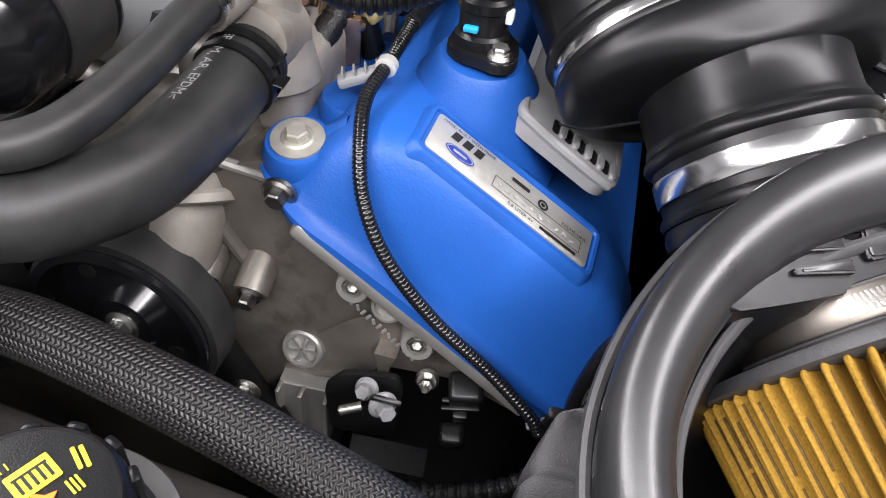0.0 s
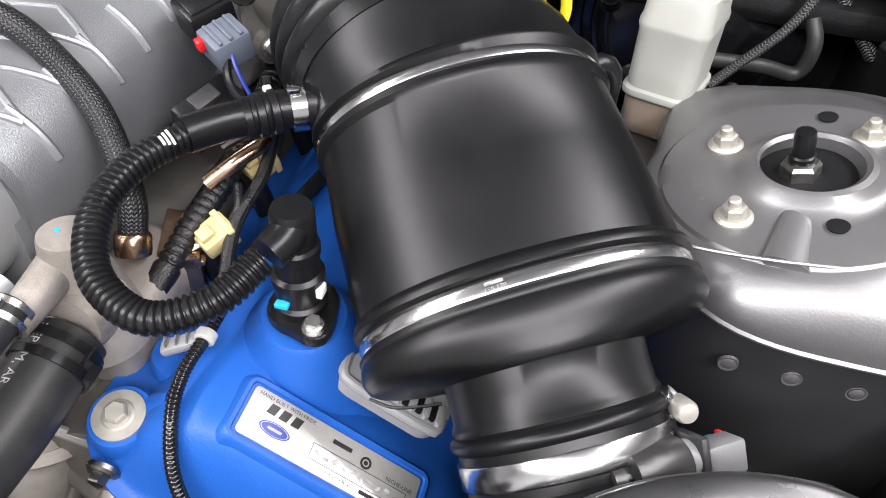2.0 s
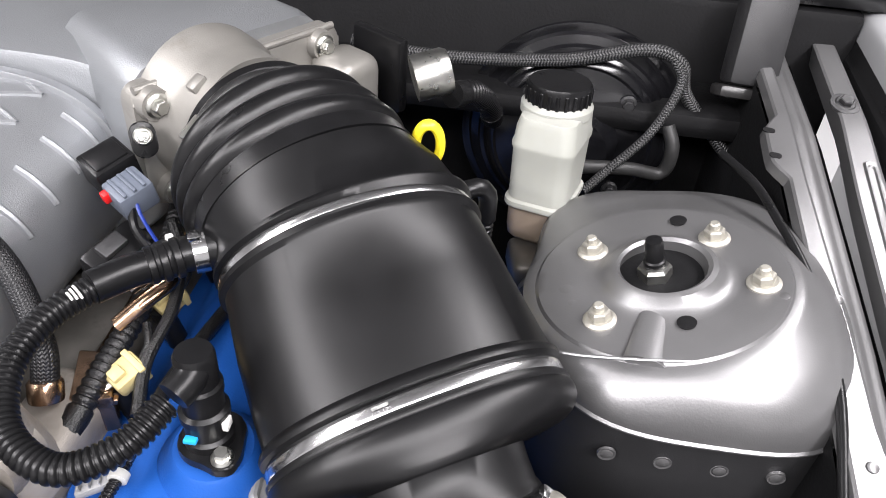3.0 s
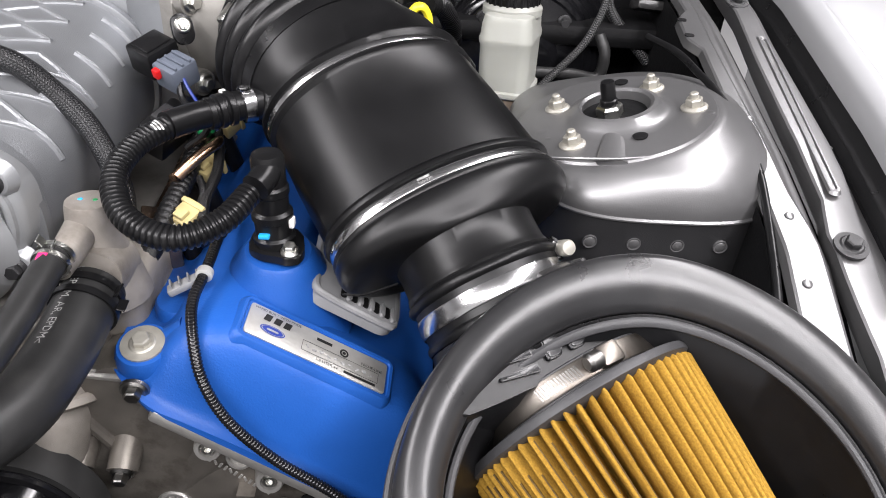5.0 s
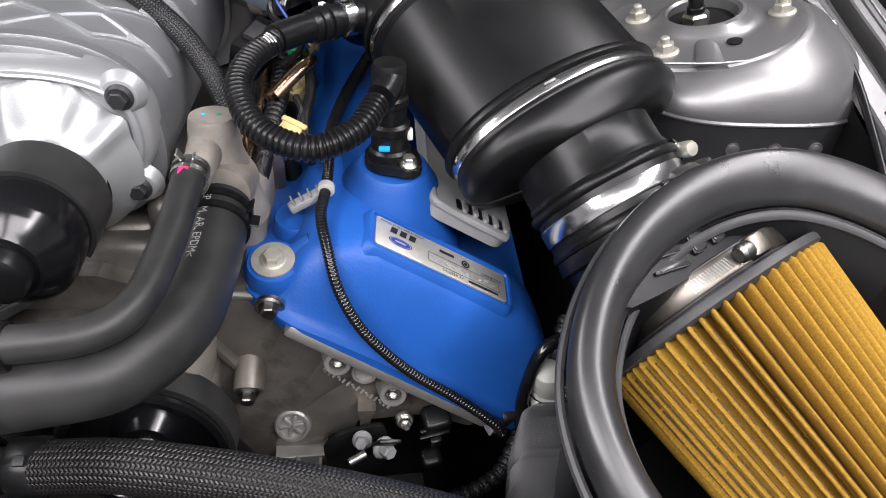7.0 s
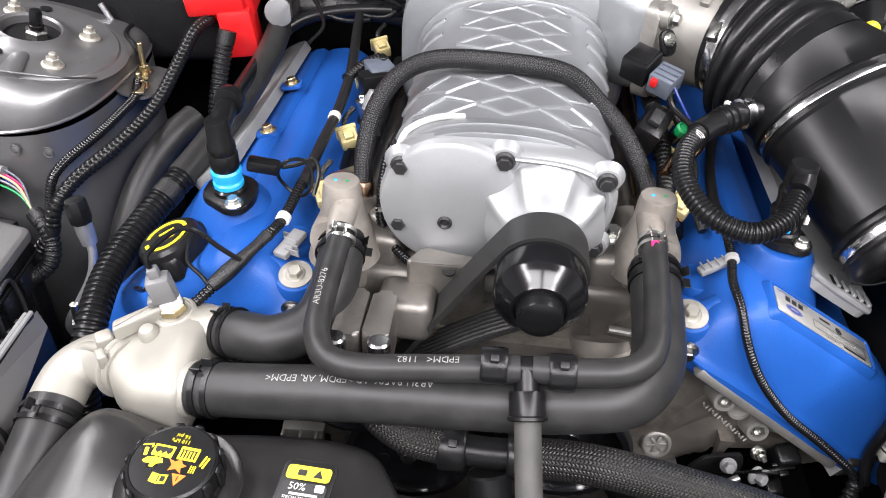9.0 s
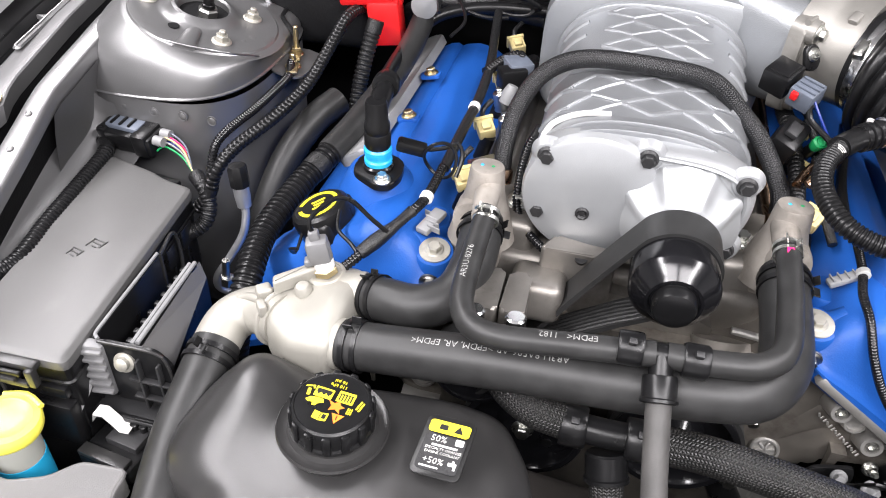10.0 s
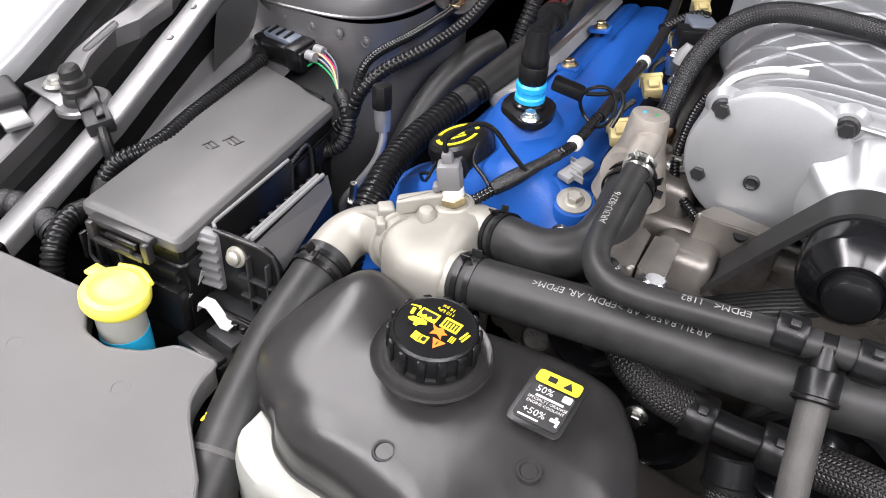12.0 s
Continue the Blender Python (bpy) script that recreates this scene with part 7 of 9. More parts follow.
# ---- throttle body and its plugs ----
tb = thing("throttle_body", "grey cast throttle body bolted to the plenum", "throttle body", (0.22, 0.64, 0.40))
FN = vec(0.84, -0.54, 0.0).normalized()
FM2 = axes_at((0.199, 0.650, 0.458), FN, (0.54, 0.84, 0))
part("flange", prism_bm(rounded(0.200, 0.100, 0.012), 0.016, FM2 @ pose(0.012, -0.008, -0.030), 0.003), TBODY, tb)
part("barrel", lathe_bm([(0.064, -0.03), (0.062, -0.012), (0.0575, -0.004), (0.0560, 0.004), (0.0560, 0.030)], FM2 @ pose(-0.018, 0.004, 0), 56), TBODY, tb)
for x, y in ((-0.074, 0.030), (0.088, 0.030), (-0.070, -0.044)):
    part("bolt_boss", lathe_bm([(0.014, -0.02), (0.012, -0.006)], FM2 @ pose(x, y, 0), 24), TBODY, tb)
    bolt(tb, FM2 @ vec(x, y, -0.006), FN, 0.010, 0.006, 0.0095, ZINC)
part("inlet_plenum", loft_bm([[FM2 @ vec(x * k + 0.012, y * k2 - 0.004, z) for x, y in rounded(0.19, 0.11, 0.03, 6)] for k, k2, z in ((1.0, 1.0, -0.03), (1.02, 1.05, -0.045), (0.98, 1.08, -0.08), (0.9, 1.08, -0.14))]), PLEN, tb, "smooth grey inlet elbow")
part("motor", box_bm((0.050, 0.082, 0.050), FM2 @ pose(0.100, -0.016, 0.006), 0.015, 4), TBODY, tb)
part("rim_bead", tube_bm([FM2 @ vec(x, 0.041, -0.016) for x in (-0.085, 0.0, 0.05, 0.106)], 0.0032, seg=10), TBODY, tb)
part("stop_lug", box_bm((0.014, 0.012, 0.010), FM2 @ pose(-0.052, 0.046, 0.016, 0, 0, 30), 0.002), TBODY, tb)
part("motor_cover", box_bm((0.012, 0.070, 0.060), FM2 @ pose(0.140, 0.0, 0.010), 0.004), PLASTIC, tb, "black plastic motor cover")
part("motor_can", lathe_bm([(0.019, 0.0), (0.019, 0.026), (0.017, 0.030), (0.004, 0.031)], axes_at((0.325, 0.690, 0.485), (0.8, 0.3, 0.2)), 32), ZINC, tb)
part("sensor_ear", prism_bm(rounded(0.018, 0.026, 0.008, 5), 0.004, axes_at((0.149, 0.572, 0.470), (0.5, -0.75, 0.4), (0.8, 0.55, 0)), 0.0012), PLASTIC, tb)
bolt(tb, (0.1505, 0.5695, 0.4745), (0.5, -0.75, 0.4), 0.008, 0.004, 0.0068, ZINC)
tp = thing("pressure_sensor", "black sensor box with a slate grey plug and red lock", "sensor", (0.15, 0.54, 0.42))
SM = pose(0.124, 0.5616, 0.4515, 14, 8, -34) @ Matrix.Scale(0.84, 4)
part("body", box_bm((0.034, 0.038, 0.030), SM @ pose(0.004, 0, 0), 0.003), PLASTIC, tp)
part("body_rim", box_bm((0.026, 0.030, 0.004), SM @ pose(0.004, 0, 0.0150), 0.0015), PLASTIC, tp)
part("plug", box_bm((0.030, 0.032, 0.026), SM @ pose(0.040, -0.004, -0.002), 0.003), SLATE, tp, "slate grey plug")
for k in range(3):
    part("plug_rib", box_bm((0.026, 0.003, 0.003), SM @ pose(0.041, -0.013 + 0.009 * k, 0.012), 0.0008), SLATE, tp)
part("lock", box_bm((0.008, 0.012, 0.010), SM @ pose(0.034, -0.019, 0.004), 0.0015), RED, tp, "red lock slide")
part("wire", tube_bm([SM @ vec(0.05, -0.010, 0.0), SM @ vec(0.062, -0.02, -0.016), (0.18, 0.505, 0.412), (0.165, 0.49, 0.40)], 0.003, seg=8), PLASTIC, tp)
part("wire", tube_bm([SM @ vec(0.05, -0.006, 0.002), SM @ vec(0.066, -0.012, -0.010), (0.185, 0.515, 0.405)], 0.0014, seg=6), LOGO, tp)

gpl = thing("green_plug", "small green plastic plug beside the breather hose", "plug", (0.1730, 0.5210, 0.4050))
GM = axes_at((0.1730, 0.5210, 0.4050), (0.2, -0.5, 0.8))
part("collar", lathe_bm([(0.0060, -0.008), (0.0068, -0.003), (0.0068, 0.002), (0.0050, 0.004), (0.0036, 0.003)], GM, 24), GREEN, gpl)
part("tab", box_bm((0.005, 0.009, 0.004), GM @ pose(0.006, 0, 0.0, 0, 20, 0), 0.0015), GREEN, gpl)
part("stem", tube_bm([GM @ vec(0, 0, -0.006), GM @ vec(0.002, 0.002, -0.025), GM @ vec(0.006, 0.004, -0.05)], 0.0060, seg=14), PLASTIC, gpl, "black plastic stem")

# ---- brake reservoir, booster, dipstick ----
bk = thing("brake_reservoir", "milky plastic brake fluid reservoir with black screw cap", "reservoir", (0.44, 0.71, 0.33))
UPV = axes_at((0.4475, 0.708, 0.342), (-0.02, 0.06, 1), (0.95, -0.3, 0))
part("tank", loft_bm([[UPV @ vec(x * k, y * k, z) for x, y in rounded(0.055, 0.072, 0.013, 5)] for k, z in ((0.93, 0.034), (0.95, 0.0355), (1.05, 0.0365), (1.06, 0.039), (1.05, 0.0415), (0.96, 0.043), (0.97, 0.060), (0.985, 0.088), (1.03, 0.092), (1.03, 0.096), (0.985, 0.100), (0.96, 0.110), (0.88, 0.118), (0.6, 0.121))]), NATURAL, bk, "milky translucent tank", angle=50)
part("lower_tank", loft_bm([[UPV @ vec(x * k, y * k, z) for x, y in rounded(0.055, 0.072, 0.013, 5)] for k, z in ((0.78, 0.0), (0.88, 0.004), (0.92, 0.012), (0.93, 0.0345))]), FLUID, bk, "milky tank bottom tinted by brown fluid", angle=50)
part("shoulder", lathe_bm([(0.031, 0.115), (0.031, 0.122), (0.028, 0.126)], UPV @ pose(-0.002, 0.006, 0), 36, 1, 1), NATURAL, bk)
rc = part("cap", lathe_bm([(0.0265, 0.122), (0.0275, 0.124), (0.0275, 0.139), (0.026, 0.142), (0.003, 0.1425)], UPV @ pose(-0.002, 0.006, 0), 48), PLASTIC, bk, "black ribbed cap")
for i in range(24):
    a = 2 * math.pi * i / 24
    part("grip", box_bm((0.0018, 0.003, 0.013), UPV @ pose(-0.002 + 0.0277 * math.cos(a), 0.006 + 0.0277 * math.sin(a), 0.1315, 0, 0, math.degrees(a)), 0.0006, 1), PLASTIC, rc)
part("master_cylinder", lathe_bm([(0.022, -0.02), (0.022, 0.08)], axes_at((0.455, 0.655, 0.318), (0.02, 1, 0.05)), 24), CASTB, bk, "cast master cylinder")
part("port_block", box_bm((0.06, 0.05, 0.03), pose(0.452, 0.672, 0.327, 0, 0, 10), 0.008, 3), CAST, bk)
bo = thing("brake_booster", "glossy black round brake booster on the firewall", "brake booster", (0.475, 0.90, 0.25))
BOM = axes_at((0.475, 0.90, 0.36), (0, -1, 0.06))
part("rear_shell", lathe_bm([(0.11, 0.0), (0.115, 0.02), (0.113, 0.030), (0.05, 0.031)], BOM, 64), GLOSSB, bo)
part("rim_bead", lathe_bm([(0.1125, 0.028), (0.1185, 0.029), (0.1195, 0.032), (0.1185, 0.035), (0.1125, 0.036)], BOM, 64), GLOSSB, bo)
part("front_shell", lathe_bm([(0.112, 0.034), (0.108, 0.040), (0.100, 0.043), (0.098, 0.049), (0.094, 0.050), (0.088, 0.058), (0.083, 0.060), (0.080, 0.0585), (0.052, 0.066)], BOM, 64), GLOSSB, bo)
part("hub", lathe_bm([(0.050, 0.064), (0.040, 0.072), (0.035, 0.086), (0.005, 0.087)], BOM, 40), GLOSSB, bo)
for k in range(4):
    a = radians(45 + 90 * k)
    bolt(bo, BOM @ vec(0.070 * math.cos(a), 0.070 * math.sin(a), 0.062), (0, -1, 0.06), 0.010, 0.007, 0.009, DARKP)
dp = thing("dipstick", "yellow plastic oil dipstick ring behind the duct", "dipstick", (0.345, 0.66, 0.40))
part("ring", tube_bm([vec(0.3489, 0.6084, 0.4729) + vec(0.95, 0.2, 0) * (0.0095 * math.cos(a)) + vec(0, -0.15, 0.98) * (0.0185 * math.sin(a)) for a in (radians(-90 + 24 * i) for i in range(16))], 0.0046, seg=12, step=0.003, flat=0.8), YELLOW, dp)
part("stem", tube_bm([(0.3489, 0.6114, 0.4559), (0.3509, 0.6184, 0.4329), (0.3539, 0.6314, 0.3929)], 0.0055, seg=12), YELLOW, dp)


def loom(label, pts, r=0.006, ribs=None, material=None, seg=12, name="wiring_loom", cat="wiring"):
    t = thing(name, label, cat, vec(pts[0]))
    part("sleeve", tube_bm(pts, r, seg=seg, step=0.005, ribs=ribs), material or TAPE, t)
    if ribs:
        path, total = spline(pts, 0.004)
        fr = carried_frames(path)
        for f in (0.06, 0.90):
            i = min(max(2, int(f * len(fr))), len(fr) - 3)
            part("tape_band", tube_bm([fr[k][0] for k in range(i - 2, i + 3)], r * 1.05, seg=seg, step=0.004), TAPE, t, "wrapped black tape")
    return t


loom("grey braided cable along the black firewall", [(0.24, 0.84, 0.448), (0.33, 0.835, 0.444), (0.45, 0.84, 0.452), (0.53, 0.84, 0.472), (0.565, 0.84, 0.462), (0.578, 0.845, 0.43), (0.605, 0.845, 0.40), (0.635, 0.84, 0.37)], 0.0065, material=BRAIDF)
loom("thin black tube from firewall to brake reservoir", [(0.558, 0.838, 0.466), (0.568, 0.83, 0.445), (0.545, 0.80, 0.405), (0.505, 0.77, 0.372), (0.485, 0.75, 0.36)], 0.0045, material=BRAIDF)
loom("black corrugated hose by the brake booster", [(0.355, 0.72, 0.46), (0.372, 0.75, 0.45), (0.385, 0.79, 0.42), (0.39, 0.82, 0.39)], 0.011, (0.005, 0.002), PLASTIC)
loom("black vacuum hose at the brake booster", [(0.47, 0.77, 0.375), (0.53, 0.79, 0.368), (0.565, 0.80, 0.362), (0.57, 0.80, 0.39), (0.562, 0.81, 0.41)], 0.007, material=RUBBER)
fh = thing("fuel_vapor_line", "black elbow fitting and hose by the duct", "hose", (0.39, 0.60, 0.40))
part("nipple", tube_bm([(0.356, 0.592, 0.433), (0.370, 0.602, 0.437), (0.378, 0.605, 0.438)], 0.0065, seg=12), LGREY, fh)
part("elbow", tube_bm([(0.377, 0.605, 0.438), (0.390, 0.611, 0.440), (0.397, 0.613, 0.432), (0.398, 0.614, 0.41)], 0.0075, seg=12), PLASTIC, fh)
part("hose_arm", tube_bm([(0.398, 0.614, 0.41), (0.398, 0.617, 0.36), (0.395, 0.62, 0.30)], 0.006, seg=12, ribs=(0.005, 0.001)), PLASTIC, fh)
# hinge bracket and cable on the driver side
hb = thing("hood_bumper_bracket", "dark grey plastic bracket at the rear of the bay", "bracket", (0.635, 0.86, 0.45))
part("leg", box_bm((0.05, 0.03, 0.09), pose(0.637, 0.865, 0.485, -20, 6, 8), 0.006), DARKP, hb)
part("foot", box_bm((0.058, 0.028, 0.012), pose(0.632, 0.845, 0.437, -20, 6, 8), 0.004), GREYP, hb)
loom("thin black cable along the driver fender rail", [(0.585, 0.70, 0.446), (0.604, 0.655, 0.446), (0.614, 0.615, 0.441), (0.621, 0.585, 0.437), (0.629, 0.54, 0.427), (0.631, 0.48, 0.411), (0.625, 0.42, 0.388), (0.616, 0.36, 0.362), (0.605, 0.30, 0.33)], 0.0035, material=PLASTIC)

# ---- wiring on the driver valve cover ----
wl = thing("wiring_loom", "black corrugated wire loom lying over the blue valve cover", "wiring", (0.22, 0.33, 0.34))
WL = [(0.250, 0.70, 0.35), (0.218, 0.56, 0.355), (0.205, 0.47, 0.360), (0.205, 0.42, 0.366), (0.2045, 0.378, 0.362), (0.202, 0.350, 0.357), (0.2065, 0.326, 0.349), (0.215, 0.306, 0.325), (0.232, 0.296, 0.296), (0.262, 0.293, 0.262), (0.298, 0.290, 0.235), (0.326, 0.283, 0.215), (0.334, 0.280, 0.205)]
part("tube", tube_bm(WL[3:], 0.0040, seg=14, ribs=(0.0026, 0.0005)), GLOSSB, wl)
part("taped_tube", tube_bm(WL[:4], 0.0052, seg=12), TAPE, wl)
part("clip_ring", lathe_bm([(0.0050, -0.0032), (0.0060, -0.0026), (0.0060, 0.0026), (0.0050, 0.0032)], axes_at((0.2045, 0.374, 0.3618), (0, 1, 0.1)), 20), PALEC, wl, "pale grey plastic clip")
part("clip_foot", box_bm((0.026, 0.010, 0.006), pose(0.190, 0.372, 0.353, 0, -20, 20), 0.002), LGREY, wl)
for k in range(4):
    part("clip_rib", box_bm((0.0012, 0.009, 0.006), pose(0.181 + 0.006 * k, 0.370 + 0.0018 * k, 0.353 + 0.002 * k, 0, -20, 20), 0.0004, 1), LGREY, wl)

# ---- passenger cover: breather, oil cap, loom ----
pb = thing("breather_valve", "black breather valve with a light blue connector ring", "valve", (-0.244, 0.394, 0.36))
PB = axes_at((-0.246, 0.396, 0.370), (0.0, -0.06, 1))
part("flange", prism_bm(round_corners([(-0.023, 0.018), (-0.024, -0.012), (-0.008, -0.022), (0.006, -0.030), (0.020, -0.026), (0.026, -0.008), (0.022, 0.018), (0.0, 0.026)], 0.008), 0.007, PB @ pose(0, 0, -0.007), 0.0018), PLASTIC, pb)
bolt(pb, PB @ vec(0.010, -0.020, 0.0), (0, -0.06, 1), 0.0095, 0.006, 0.0088, ZINC)
part("collar", lathe_bm([(0.0150, 0.0), (0.0150, 0.004), (0.0125, 0.006), (0.0125, 0.010)], PB, 32), GLOSSB, pb)
part("connector_ring", lathe_bm([(0.0122, 0.006), (0.0138, 0.007), (0.0138, 0.011), (0.0122, 0.0125), (0.0122, 0.017), (0.0138, 0.018), (0.0138, 0.023), (0.0120, 0.025)], PB, 36), LBLUE, pb, "light blue connector ring")
part("tower", lathe_bm([(0.0120, 0.025), (0.0130, 0.028), (0.0130, 0.040), (0.0118, 0.042), (0.0125, 0.044), (0.0125, 0.050), (0.0108, 0.053), (0.0104, 0.072), (0.0095, 0.075), (0.002, 0.0755)], PB, 36), PLASTIC, pb)
part("plug", box_bm((0.030, 0.014, 0.012), pose(-0.216, 0.409, 0.391, 0, 12, 10), 0.003), PLASTIC, pb)
part("hose_arm", tube_bm([(-0.246, 0.394, 0.436), (-0.248, 0.42, 0.440), (-0.256, 0.445, 0.428), (-0.272, 0.480, 0.406), (-0.286, 0.545, 0.392), (-0.293, 0.62, 0.386), (-0.290, 0.70, 0.388), (-0.262, 0.735, 0.402), (-0.20, 0.755, 0.41), (-0.10, 0.76, 0.412)], lambda f: 0.0100 - 0.0022 * min(1, f * 4), seg=18), PLASTIC, pb)
part("hose_cap", lathe_bm([(0.0128, -0.006), (0.0135, -0.004), (0.0135, 0.006), (0.0128, 0.008)], axes_at((-0.2495, 0.433, 0.4405), (-0.1, 1, -0.08)), 28), PLASTIC, pb)
part("wire", tube_bm([(-0.20, 0.412, 0.389), (-0.185, 0.415, 0.392), (-0.172, 0.42, 0.396), (-0.165, 0.41, 0.388), (-0.168, 0.398, 0.372)], 0.0022, seg=8), PLASTIC, pb)
part("wire_coil", tube_bm([vec(-0.186, 0.405, 0.384) + vec(0.016 * math.cos(a), 0.004 * math.sin(2 * a), 0.019 * math.sin(a)) for a in (radians(24 * i) for i in range(30))], 0.0017, seg=6, step=0.003), PLASTIC, pb)
oc2 = thing("oil_cap", "black oil filler cap with yellow ring symbol", "oil cap", (-0.298, 0.352, 0.32))
OM = axes_at((-0.287, 0.354, 0.324), (-0.38, -0.06, 1), (1, 0.3, 0)) @ Matrix.Scale(0.93, 4)
part("body", lathe_bm([(0.030, -0.01), (0.032, -0.006), (0.033, 0.012), (0.031, 0.019), (0.027, 0.022), (0.002, 0.0225)], OM, 48), PLASTIC, oc2)
part("grip", box_bm((0.066, 0.020, 0.020), OM @ pose(0, 0, 0.006), 0.004), PLASTIC, oc2)
for k in range(3):
    part("grip_lobe", lathe_bm([(0.012, -0.008), (0.0125, 0.010), (0.010, 0.014)], OM @ pose(0.025 * math.cos(radians(120 * k + 30)), 0.025 * math.sin(radians(120 * k + 30)), 0), 20), PLASTIC, oc2)
bm = bmesh.new()
for a0, a1 in ((15, 165), (195, 345)):
    pts = [(0.0225 * math.cos(radians(a0 + (a1 - a0) * i / 14)), 0.0225 * math.sin(radians(a0 + (a1 - a0) * i / 14))) for i in range(15)]
    pts += [(0.0185 * math.cos(radians(a1 - (a1 - a0) * i / 14)), 0.0185 * math.sin(radians(a1 - (a1 - a0) * i / 14))) for i in range(15)]
    add_prism(bm, pts, 0.0004)
print_on(oc2, bm, OM @ pose(0, 0, 0.0224), YELLOW, "ring_symbol")
for k in range(3):
    print_on(oc2, prism_bm(rounded(0.016 - 0.004 * (k == 1), 0.0030, 0.001), 0.0004), OM @ pose(0.001 * k, 0.006 - 0.006 * k, 0.0226, 0, 0, 15), YELLOW, "print_bar")
part("tether", tube_bm([OM @ vec(0.024, -0.018, 0.018), (-0.262, 0.322, 0.342), (-0.245, 0.308, 0.340), (-0.236, 0.300, 0.338)], 0.0020, seg=8), PLASTIC, oc2)
part("tether", tube_bm([OM @ vec(-0.020, -0.022, 0.010), OM @ vec(-0.034, -0.034, -0.005), (-0.300, 0.295, 0.330), (-0.285, 0.280, 0.345)], 0.0016, seg=8), PLASTIC, oc2)
pl = thing("wiring_loom", "taped black wire loom along the passenger valve cover", "wiring", (-0.19, 0.4, 0.35))
part("taped_tube", tube_bm([(-0.185, 0.42, 0.366), (-0.182, 0.48, 0.374), (-0.178, 0.55, 0.382), (-0.180, 0.62, 0.392), (-0.190, 0.70, 0.402), (-0.20, 0.78, 0.41)], 0.0056, seg=14), TAPE, pl)
part("tube", tube_bm([(-0.272, 0.258, 0.314), (-0.245, 0.280, 0.330), (-0.215, 0.318, 0.350), (-0.197, 0.352, 0.358), (-0.190, 0.375, 0.361), (-0.186, 0.42, 0.367)], 0.0050, seg=12, ribs=(0.0036, 0.0009)), GLOSSB, pl)
part("taped_tube", tube_bm([(-0.232, 0.296, 0.340), (-0.212, 0.322, 0.352), (-0.198, 0.350, 0.358)], lambda f: 0.0062 + 0.0012 * math.sin(f * 6), seg=12), TAPE, pl)
for y, z in ((0.372, 0.361), (0.53, 0.380)):
    part("clip_ring", lathe_bm([(0.0055, -0.004), (0.0066, -0.003), (0.0066, 0.003), (0.0055, 0.004)], axes_at((-0.190 + (y - 0.372) * 0.07, y, z), (0.05, 1, 0.1)), 20), WHITE, pl, "white plastic clip")
part("clip_foot", box_bm((0.014, 0.034, 0.007), pose(-0.180, 0.354, 0.347, 8, 0, -20), 0.002), LGREY, pl)
for k in range(4):
    part("clip_rib", box_bm((0.014, 0.0016, 0.007), pose(-0.183 + 0.0028 * k, 0.364 - 0.0075 * k, 0.348, 8, 0, -20), 0.0005, 1), LGREY, pl)
part("branch", tube_bm([(-0.182, 0.60, 0.39), (-0.165, 0.625, 0.398), (-0.148, 0.635, 0.402), (-0.142, 0.62, 0.396)], 0.006, seg=12, ribs=(0.004, 0.001)), PLASTIC, pl)


def injector_plug(x, y, z, s, turn=0):
    t = thing("injector_plug", "cream plastic injector plug on the fuel rail", "connector", (x, y, z - 0.02), "injector plugs")
    m = pose(x, y, z, 20, 10 * s, turn) @ Matrix.Scale(0.8, 4)
    part("shell", box_bm((0.024, 0.030, 0.018), m, 0.003), CREAM, t)
    part("latch", box_bm((0.012, 0.012, 0.006), m @ pose(0, -0.006, 0.011), 0.0015), CREAM, t)
    part("collar", box_bm((0.028, 0.006, 0.021), m @ pose(0, 0.010, 0), 0.0015), CREAM, t)
    part("wire", tube_bm([m @ vec(0, 0.015, 0), m @ vec(-0.004 * s, 0.028, 0.004), m @ vec(-0.02 * s, 0.04, 0.006)], 0.003, seg=8), TAPE, t)
    part("injector", lathe_bm([(0.008, -0.04), (0.008, 0.0)], axes_at((x + 0.006 * -s, y - 0.004, z - 0.008), (0.3 * -s, 0, 1)), 14), PLASTIC, t)


for y, dz in ((0.420, 0.0), (0.524, 0.003), (0.628, 0.012), (0.72, 0.02)):
    injector_plug(-0.164, y, 0.358 + dz, -1, 25)
for y, dz in ((0.452, 0.0), (0.522, 0.006), (0.60, 0.012)):
    injector_plug(0.172, y, 0.360 + dz, 1, -30)
for s in (1, -1):
    fr = thing("fuel_rail", "heat tinted steel fuel rail beside the supercharger", "fuel rail", (s * 0.14, 0.5, 0.33), "fuel rails")
    part("rail_tube", tube_bm([(s * 0.143, 0.40, 0.338), (s * 0.142, 0.52, 0.346), (s * 0.140, 0.72, 0.360)], 0.009, seg=14), COPPER if s > 0 else PLASTIC, fr)
    part("bracket", box_bm((0.030, 0.045, 0.005), pose(s * 0.150, 0.452, 0.352, 0, 15 * s, 20), 0.0015), COPPER if s > 0 else ZINC, fr)
    part("bracket", box_bm((0.034, 0.008, 0.035), pose(s * 0.152, 0.432, 0.338, 0, 0, 20 * s), 0.002), COPPER if s > 0 else ZINC, fr)
    bolt(fr, (s * 0.158, 0.446, 0.356), (0, 0, 1), 0.009, 0.006, 0.009, ZINC)
part("loop", tube_bm([(0.162, 0.470, 0.385), (0.178, 0.482, 0.398), (0.188, 0.498, 0.402), (0.184, 0.512, 0.396), (0.168, 0.50, 0.386), (0.155, 0.478, 0.378)], 0.0045, seg=12), COPPER, bpy.data.objects["fuel_rail"], "bent tinted steel pipe")
